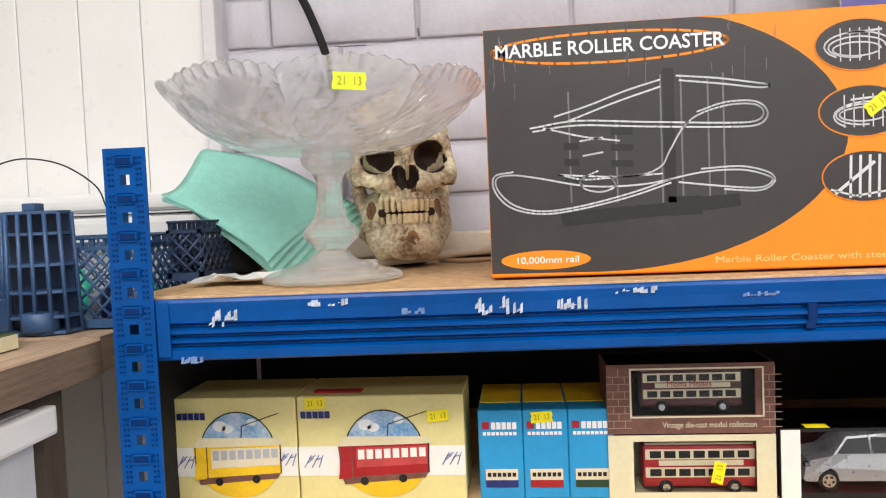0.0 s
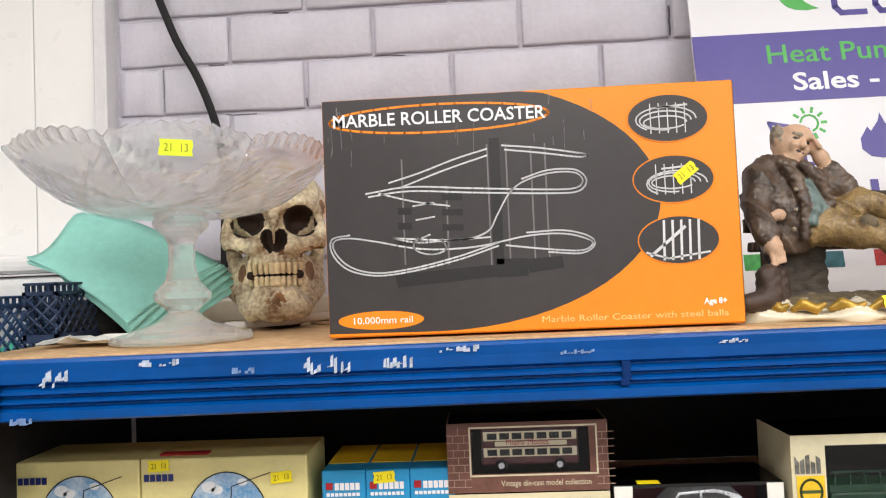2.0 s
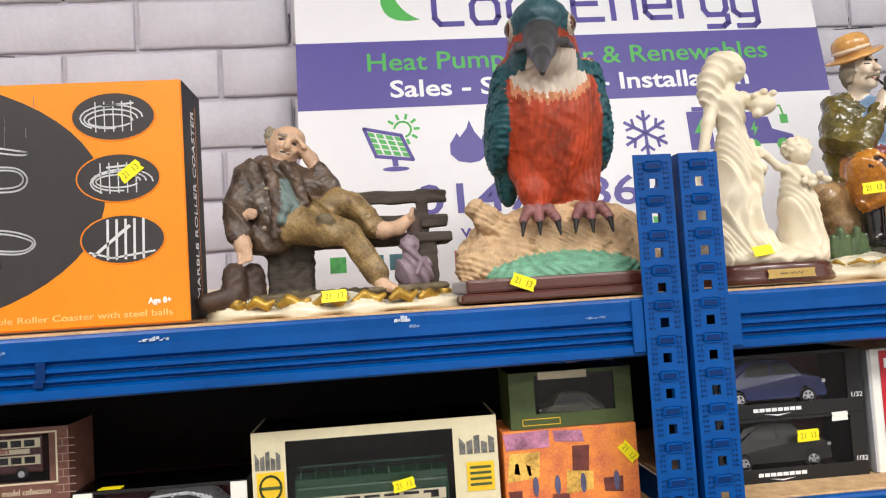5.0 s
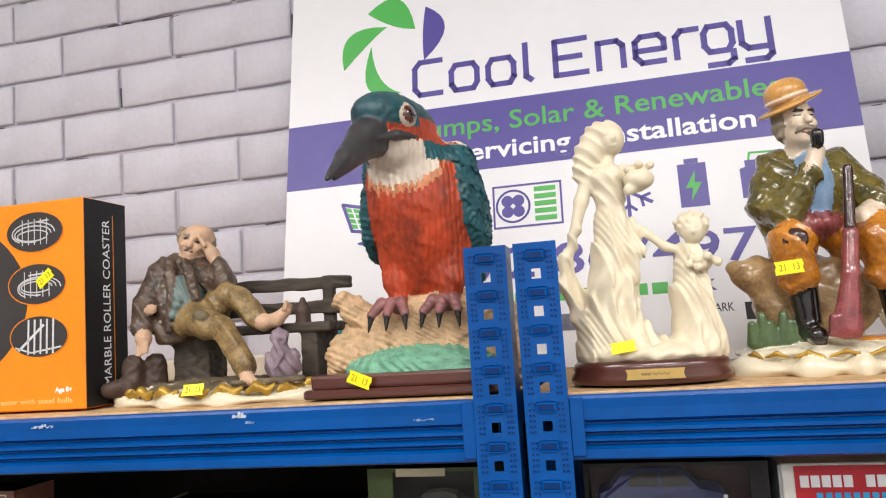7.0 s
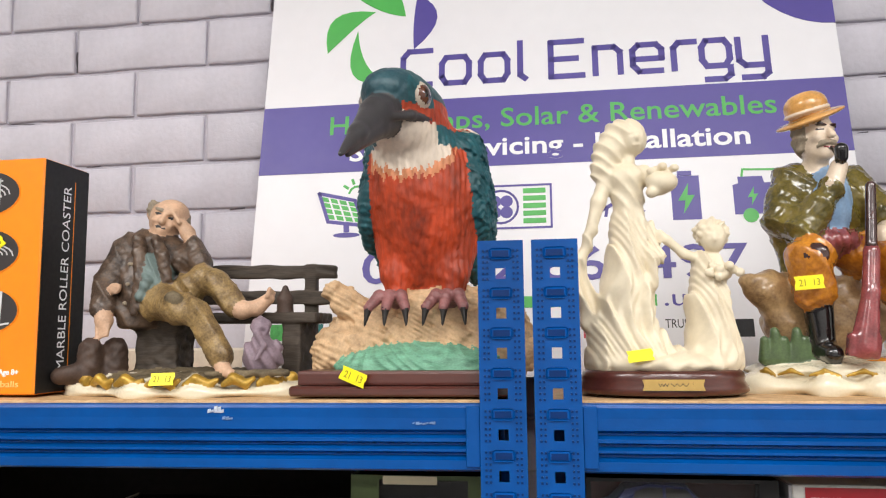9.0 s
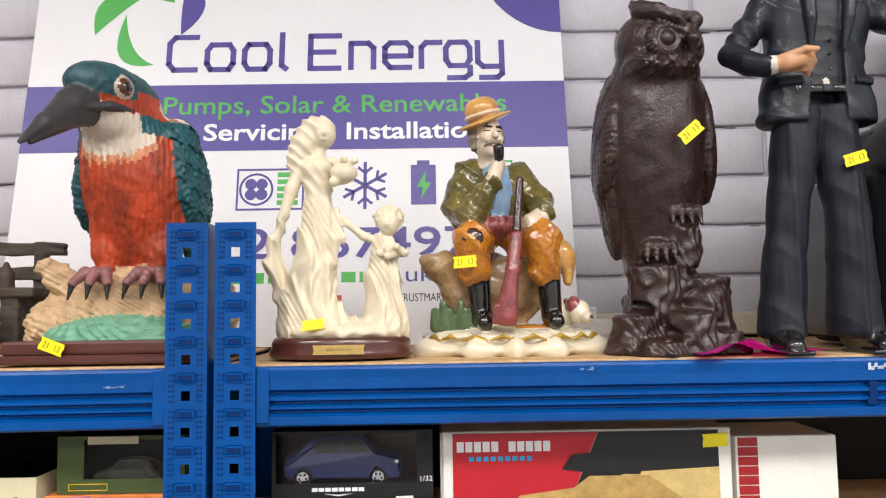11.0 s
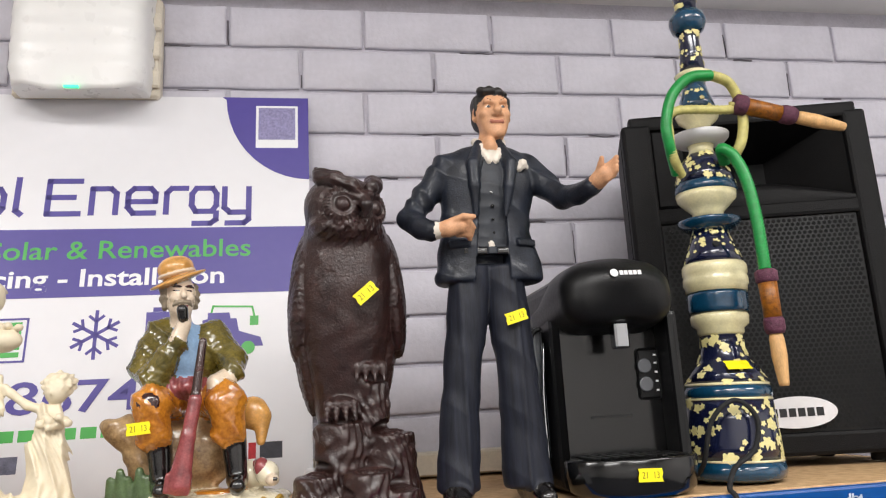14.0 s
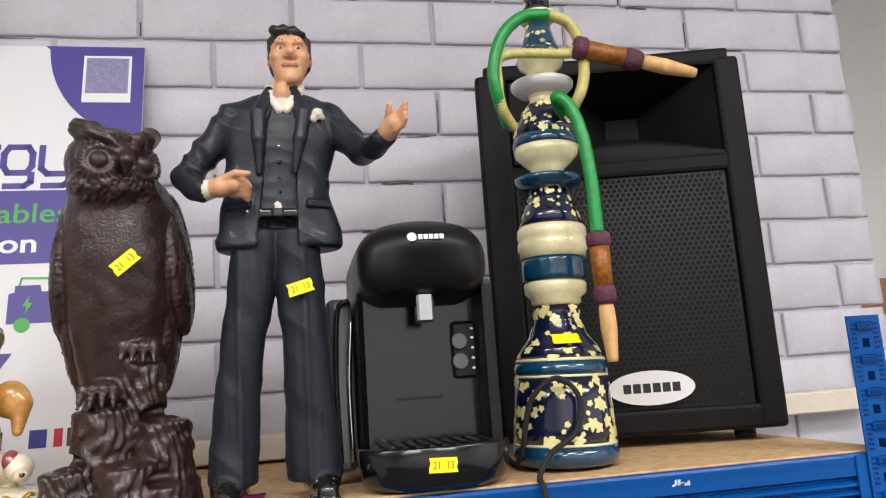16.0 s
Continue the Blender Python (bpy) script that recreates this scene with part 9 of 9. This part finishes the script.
    part("hose", tube_bm(spline([(1.741, y + 0.02, 1.766), (1.725, y + 0.004, 1.782), (1.721, y + 0.002, 1.810), (1.728, y, 1.840), (1.80, y - 0.002, 1.845), (1.805, y - 0.004, 1.852)], 26), 0.0050, 9, ribs=0.2), M_HOSEY, t, "cream ribbed hose")
    part("hose", tube_bm(p2, 0.0062, 9, ribs=0.2), M_HOSEG, t, "green ribbed hose")
    for a, b in (((1.812, y - 0.016, 1.644), (1.818, y - 0.016, 1.513)), ((1.805, y - 0.004, 1.852), (1.938, y - 0.02, 1.820))):
        a, b = Vector(a), Vector(b)
        at = lambda s: a.lerp(b, s)
        g = part("grip", tube_bm([at(0.06), at(0.45)], [0.0105, 0.0095], 14), M_AMB, t, "amber wrapped grip")
        part("thread", tube_bm([at(0.0), at(0.02), at(0.10), at(0.12)], [0.009, 0.0125, 0.0125, 0.010], 14), M_THREAD, g)
        part("thread", tube_bm([at(0.42), at(0.45), at(0.52), at(0.56)], [0.010, 0.0115, 0.0115, 0.009], 14), M_THREAD, g)
        part("mouthpiece", tube_bm([at(0.55), at(0.60), at(0.75), at(0.97), at(1.0)], [0.0065, 0.008, 0.0085, 0.0058, 0.0050], 14), M_WOOD, g, "turned pale wood mouthpiece")
    t.rotation_euler = (0, radians(1.6), 0)
    t.location.x -= 0.007
    sticker(1.776, ay - 0.0385, 1.5385, -1, lean=48, w=0.030, writing=False)


hookah()


# ---- loudspeaker ----
def loudspeaker():
    M_PL = mat("black_moulded_plastic", lin(14, 13, 14), 0.5, vary=0.12, scale=60, bump=0.25, bump_scale=700, spec=0.18)
    M_GR = mat("black_steel_grille", lin(17, 17, 18), 0.4, vary=0.1, spec=0.35)
    M_PIT = mat("grille_hole_black", lin(6, 6, 6), 0.9)
    R = Matrix.Translation((1.915, 0.886, 1.4105)) @ Euler((0, 0, radians(-13.5))).to_matrix().to_4x4()
    t = thing("loudspeaker", "large black plastic loudspeaker with a steel mesh grille", "loudspeaker", (1.915, 0.90, 1.4105))
    hw, h, d = 0.172, 0.485, 0.165
    def put(bm):
        bmesh.ops.transform(bm, matrix=R, verts=bm.verts)
        return bm
    z0 = 0.012
    # body: narrower behind
    bm = bmesh.new()
    front = [(-hw, z0), (hw, z0), (hw, z0 + h - 0.025), (hw - 0.02, z0 + h), (-hw + 0.02, z0 + h), (-hw, z0 + h - 0.025)]
    rings = []
    for y, k in ((0.010, 1.0), (d * 0.5, 0.96), (d, 0.70)):
        rings.append([bm.verts.new((u * k, y, z0 + (v - z0) * (1 if k == 1 else 0.985) + 0.003 * (k < 1))) for u, v in front])
    for i in range(2):
        for k in range(6):
            j = (k + 1) % 6
            bm.faces.new((rings[i][k], rings[i + 1][k], rings[i + 1][j], rings[i][j]))
    bm.faces.new(rings[2][::-1])
    bmesh.ops.recalc_face_normals(bm, faces=bm.faces)
    part("cabinet", put(bm), M_PL, t)
    # front frame, with horn opening and grille opening left free
    bm = bmesh.new()
    gz0, gz1, hz0, hz1 = z0 + 0.030, z0 + 0.322, z0 + 0.345, z0 + h - 0.022
    for a in ((-hw, -0.130, z0, z0 + h - 0.012), (0.138, hw, z0, z0 + h - 0.012)):
        add_box(bm, a[0], a[1], -0.010, 0.012, a[2], a[3], bevel=0.009, seg=4)
    for a in ((z0, gz0), (gz1, hz0), (hz1, z0 + h)):
        add_box(bm, -hw + 0.012, hw - 0.012, -0.008, 0.010, a[0], a[1], bevel=0.005, seg=2)
    part("front_frame", put(bm), M_PL, t)
    # horn flare
    bm = bmesh.new()
    o = [(-0.085, hz0), (0.140, hz0), (0.140, hz1), (-0.085, hz1)]
    i_ = [(0.010, hz0 + 0.045), (0.055, hz0 + 0.045), (0.055, hz1 - 0.035), (0.010, hz1 - 0.035)]
    a = [bm.verts.new((u, -0.004, v)) for u, v in o]
    b = [bm.verts.new((u, 0.085, v)) for u, v in i_]
    for k in range(4):
        j = (k + 1) % 4
        bm.faces.new((a[k], b[k], b[j], a[j]))
    bm.faces.new(b)
    part("horn", put(bm), M_PL, t, "recessed horn flare")
    part("horn_throat", put(box_bm(0.012, 0.053, 0.0835, 0.0848, hz0 + 0.047, hz1 - 0.037)), M_PIT, t)
    part("horn_side", put(box_bm(-0.132, -0.085, -0.006, 0.012, hz0, hz1, bevel=0.004)), M_PL, t)
    bm = bmesh.new()
    rows = []
    for k in range(17):
        u = -0.084 + 0.222 * k / 16
        crest = 0.026 * math.sin(math.pi * min(1, max(0, k / 16)) ** 0.8) + 0.003
        rows.append([bm.verts.new(p) for p in ((u, -0.0085, hz0 - 0.004), (u, -0.0105, hz0 + crest * 0.45), (u, -0.006, hz0 + crest * 0.85), (u, 0.004, hz0 + crest), (u, 0.030, hz0 + crest + 0.004), (u, 0.060, hz0 + crest + 0.006))])
    for k in range(16):
        for m in range(5):
            bm.faces.new((rows[k][m], rows[k][m + 1], rows[k + 1][m + 1], rows[k + 1][m])).smooth = True
    part("horn_lip", put(bm), M_PL, t)
    # mesh grille: bulged sheet with rows of holes
    bulge = lambda u, v: -0.012 - 0.008 * max(0, 1 - ((u - 0.004) / 0.14) ** 2) * max(0, 1 - ((v - (gz0 + gz1) / 2) / 0.15) ** 2)
    bm = bmesh.new()
    nx, nz = 20, 20
    g = [[bm.verts.new((-0.129 + 0.266 * i / nx, bulge(-0.129 + 0.266 * i / nx, gz0 + (gz1 - gz0) * k / nz) + 0.010, gz0 + (gz1 - gz0) * k / nz)) for k in range(nz + 1)] for i in range(nx + 1)]
    for i in range(nx):
        for k in range(nz):
            bm.faces.new((g[i][k], g[i + 1][k], g[i + 1][k + 1], g[i][k + 1])).smooth = True
    gr = part("grille", put(bm), M_GR, t, "black steel mesh grille")
    vs, fs = [], []
    p = 0.0072
    row = 0
    z = gz0 + 0.006
    while z < gz1 - 0.004:
        u = -0.124 + (p / 2 if row % 2 else 0)
        while u < 0.132:
            y = bulge(u, z) + 0.0093
            n = len(vs)
            for q in range(6):
                an = math.pi / 6 + q * math.pi / 3
                vs.append(R @ Vector((u + 0.0028 * math.cos(an), y, z + 0.0028 * math.sin(an))))
            fs.append(tuple(range(n, n + 6)))
            u += p
        z += p * 0.866
        row += 1
    me = bpy.data.meshes.new("hole_pattern")
    me.from_pydata([tuple(v) for v in vs], [], fs)
    me.materials.append(M_PIT)
    o_ = part("hole_pattern", me, None, gr)
    o_["kind"] = "stuff"
    # badge
    B = R @ face_on(0.012, -0.0125, z0 + 0.056)
    bd = part("badge", plate_bm(oval(0, 0, 0.052, 0.0205, 36), B, 0.002), M_GREYTRIM, t, "oval silver badge")
    bm = bmesh.new()
    for k in range(6):
        u = -0.034 + k * 0.0118
        add_plate(bm, rect(u, u + 0.0092, -0.0055, 0.0055), B @ Matrix.Translation((0, 0, 0.0021)), 0.0004)
    part("badge_shapes", bm, M_BLACK, bd)
    for u, v in ((-0.11, gz0 + 0.012), (0.118, gz0 + 0.012), (0.130, gz0 - 0.006), (-0.118, gz1 - 0.010), (0.118, gz1 - 0.010)):
        part("screw", lathe_bm([(0.003, 0), (0.003, 0.0012)], m=R @ face_on(u, -0.0085 + (-0.003 if v > gz0 else 0), v), seg=12), M_GR, t)
    for u in (-0.13, 0.13):
        for y in (0.03, 0.13):
            bm = lathe_bm([(0.012, 0), (0.013, 0.002), (0.013, 0.013)], u * (0.75 if y > 0.1 else 1), y, 0, seg=16)
            part("rubber_foot", put(bm), M_TYRE, t)


loudspeaker()

# ---- wall unit, cord, note ----
t = thing("wall_unit", "rounded white ribbed plastic wall unit with a small green light", "wall unit", (0.955, 1.06, 1.985))
bm = bmesh.new()
n, rows = 36, []
for k in range(29):
    q = k / 28
    r = 0.100 * (0.94 + 0.06 * min(1, q * 9)) * (1 + (0.006 if k % 4 < 2 else -0.006))
    ring = []
    for i in range(n + 1):
        a = math.pi * i / n
        u, v = math.copysign(abs(math.cos(a)) ** 0.42, math.cos(a)), math.sin(a) ** 0.42
        sag = 0.016 * (1 - u * u) * (1 - q) ** 6
        ring.append(bm.verts.new((0.955 + r * u, 1.108 - 0.70 * r * v, 2.012 + 0.198 * q - sag + 0.002 * math.sin(7 * u + k))))
    rows.append(ring)
for k in range(28):
    for i in range(n):
        bm.faces.new((rows[k][i], rows[k + 1][i], rows[k + 1][i + 1], rows[k][i + 1])).smooth = True
bm.faces.new(rows[0])
bm.faces.new(rows[-1][::-1])
bmesh.ops.recalc_face_normals(bm, faces=bm.faces)
part("cover", bm, M_UPVC, t, "ribbed white cover")
part("bracket", box_bm(0.845, 1.064, 1.109, WALL - 0.0015, 2.015, 2.19, bevel=0.004), M_IVPLAS, t)
for z in (2.03, 2.08, 2.13):
    part("clip", box_bm(1.050, 1.066, 1.100, 1.1095, z, z + 0.03, bevel=0.003), M_IVPLAS, t)
part("status_light", box_bm(0.945, 0.965, 1.0365, 1.0420, 1.9985, 2.0015), glow("green_led", (0.05, 0.9, 0.3, 1), 2.0), t, "small green light")
bm = bmesh.new()
gr = []
for i in range(9):
    for_row = []
    for j in range(5):
        u, v = i / 8, j / 4
        x = 1.352 + 0.122 * u - 0.010 * v * (1 - u)
        y = 0.762 - 0.084 * v + 0.022 * u * v
        z = 1.4112 + (0.013 * math.exp(-((u - 0.35) / 0.16) ** 2) * v) + 0.002 * math.sin(5 * u) ** 2
        for_row.append(bm.verts.new((x, y, z)))
    gr.append(for_row)
for i in range(8):
    for j in range(4):
        bm.faces.new((gr[i][j], gr[i][j + 1], gr[i + 1][j + 1], gr[i + 1][j])).smooth = True
bmesh.ops.solidify(bm, geom=bm.faces[:], thickness=0.0004)
solo("pink_note", bm, mat("bright_pink_paper", lin(250, 60, 190), 0.6, vary=0.05), "creased bright pink paper note on the shelf edge", "note", (1.41, 0.74, 1.4105))
solo("mains_lead", tube_bm(spline([(1.735, 0.86, 1.4135), (1.728, 0.80, 1.4140), (1.722, 0.752, 1.432), (1.730, 0.735, 1.480), (1.755, 0.726, 1.500), (1.775, 0.722, 1.480), (1.768, 0.722, 1.448), (1.740, 0.718, 1.430), (1.722, 0.702, 1.412), (1.722, 0.690, 1.400), (1.722, 0.688, 1.34)], 8), 0.0028, 8), M_TYRE, "thin black mains cord draped over the shelf edge", "cord", (1.735, 0.86, 1.4105))
t = thing("white_charger", "small white plastic adapter block on the shelf", "adapter", (1.305, 0.99, 1.4105))
part("block", box_bm(1.285, 1.330, 0.96, 1.02, 1.4105, 1.440, bevel=0.003), M_UPVC, t)
part("vent_strip", box_bm(1.288, 1.326, 0.9585, 0.96, 1.416, 1.421), M_GREYTRIM, t)
part("prong_cap", box_bm(1.300, 1.312, 0.975, 0.99, 1.4405, 1.456, bevel=0.002), M_UPVC, t)

# ---- price stickers on the ornaments ----
sticker(0.736, 0.706, 1.4275, -22, w=0.024)
sticker(0.557, 0.7075, 1.4255, 2, w=0.024, lean=25)
sticker(0.981, 0.7155, 1.4440, 8, w=0.022, lean=30, writing=False)
sticker(1.130, 0.7525, 1.505, 4, w=0.024, turn=-8)
sticker(1.357, 0.7245, 1.630, 40, w=0.026)
sticker(1.512, 0.7090, 1.598, 16, w=0.024)

# ---- torn label residue and chips on the beams ----
rc = random.Random(2)


def residue(x, w, z, h, worn=False):
    """Ragged upright shreds left by a torn paper label."""
    bm = bmesh.new()
    n = max(4, round(w / 0.003))
    lo0 = z - h / 2
    for i in range(n):
        a, b = x - w / 2 + w * i / n, x - w / 2 + w * (i + rc.uniform(0.75, 1.15)) / n
        top = lo0 + h * rc.choice((0.35, 0.6, 0.9, 1.0)) * rc.uniform(0.8, 1.05)
        low = lo0 + h * rc.choice((0, 0, 0.1, 0.3))
        if rc.random() < 0.12:
            continue
        add_plate(bm, [(a, low), (b, low + rc.uniform(0, 0.1) * h), (b, max(top, low + 0.001)), (a + rc.uniform(0, 0.0006), max(top - 0.1 * h, low + 0.001))], face_on(0, FRONT - 0.0024, 0), 0.0004)
    solo("label_residue", bm, M_CHIPB if worn else M_CHIP, "torn white remains of a paper label on the beam", "label remains", (x, FRONT - 0.002, z), group="label remains")


for x, w, z, h, worn in ((-0.205, 0.026, 1.389, 0.018, 0), (-0.110, 0.036, 1.399, 0.007, 0), (-0.035, 0.020, 1.389, 0.006, 1), (0.040, 0.042, 1.392, 0.018, 0), (0.103, 0.026, 1.391, 0.011, 0), (0.158, 0.036, 1.4005, 0.006, 0), (-0.235, 0.02, 1.352, 0.008, 1), (0.262, 0.03, 1.394, 0.005, 1),
                         (0.400, 0.026, 1.3985, 0.005, 0), (0.618, 0.015, 1.401, 0.006, 0), (0.63, 0.012, 1.394, 0.004, 1), (1.52, 0.03, 1.398, 0.008, 0), (1.86, 0.022, 1.396, 0.008, 0), (1.24, 0.012, 1.4, 0.004, 1), (0.80, 0.02, 1.39, 0.003, 1)):
    residue(x, w, z, h, worn)


# the first bay stands a little askew, its far end drawn out, with the remains of labels on its beam
SKEW = Matrix.Translation((0.866, 0.70, 0)) @ Euler((0, 0, radians(2.1))).to_matrix().to_4x4() @ Matrix.Translation((-0.866, -0.70, 0))
for ob in [bay_a] + [o for o in bpy.data.objects if o.name.startswith("label_residue") and o.location.x < 0.86]:
    ob.location = SKEW @ ob.location
    ob.rotation_euler.z = radians(2.1)


# ---- bricks of the wall, last ----
rb = random.Random(3)
PITCH, COURSE, JOINT = 0.227, 0.0775, 0.0062


def brick_mesh(length, seed):
    """A painted brick: slightly uneven face with softened arrises."""
    r = random.Random(seed)
    L, H, dep = length - JOINT, COURSE - JOINT, 0.014
    nx = max(4, round(L / 0.03))
    bm = bmesh.new()
    front = []
    for j in range(4):
        row = []
        for i in range(nx + 1):
            ex, ez = i in (0, nx), j in (0, 3)
            y = (0.0026 if ex or ez else r.uniform(-0.00025, 0.0002)) + (0.001 if ex and ez else 0)
            row.append(bm.verts.new(((0, 0.0035, *[q / (nx - 2) * L for q in range(1, nx - 2)], L - 0.0035, L)[i] + (r.uniform(-0.0012, 0.0012) if ex else 0), y, (0, 0.05, 0.95, 1)[j] * H + (r.uniform(-0.0011, 0.0011) if ez else 0))))
        front.append(row)
    for j in range(3):
        for i in range(nx):
            bm.faces.new((front[j][i], front[j][i + 1], front[j + 1][i + 1], front[j + 1][i])).smooth = True
    rim = front[0] + [front[1][-1], front[2][-1]] + front[3][::-1] + [front[2][0], front[1][0]]
    back = [bm.verts.new((v.co.x, dep, v.co.z)) for v in rim]
    for i in range(len(rim)):
        j = (i + 1) % len(rim)
        bm.faces.new((rim[j], rim[i], back[i], back[j]))
    return mesh_of(bm, "brick", M_BRICK)


FULL = [brick_mesh(PITCH, k) for k in range(12)]
BASE = 1.889 - 8 * COURSE
XL, XR = -0.375, 2.50
for k in range(13):
    z = BASE + k * COURSE + JOINT / 2
    if z + COURSE > SOFFIT + 0.02:
        break
    x = (0.030 if k % 2 else 0.150) - 3 * PITCH
    while x < XR:
        a, b = x, x + PITCH
        x = b
        if b < XL + 0.03 or a > XR - 0.04:
            continue
        cut = 1.0
        if a < XL:
            cut, a = (b - XL) / PITCH, XL
        elif b > XR:
            cut = (XR - a) / PITCH
        me = rb.choice(FULL)
        ob = new("brick", me)
        ob.parent = wall_bed
        ob.location = Vector((a + JOINT / 2, WALL - rb.uniform(-0.0008, 0.0012), z)) - wall_bed.location
        ob.scale = (cut, 1, 1)
# short grimy cracks along some joints
rg = random.Random(11)
bm = bmesh.new()
for _ in range(120):
    k = rg.randrange(4, 12)
    z = BASE + k * COURSE + rg.uniform(-0.002, 0.002)
    a = rg.uniform(-0.3, 2.3)
    n = rg.randrange(2, 7)
    pts = [(a + 0.012 * i, z + rg.uniform(-0.0012, 0.0012)) for i in range(n)]
    if rg.random() < 0.35:
        xk = (0.030 if (k % 2) else 0.150) + PITCH * rg.randrange(-1, 10)
        pts = [(xk + rg.uniform(-0.001, 0.001), z + 0.006 + 0.011 * i) for i in range(n)]
    add_strip(bm, pts, rg.uniform(0.001, 0.0032), face_on(0, WALL + 0.0057, 0), 0.0006)
g = part("joint_grime", bm, M_GRIME, wall_bed, "dark grime caught in the joints")
g["kind"] = "stuff"
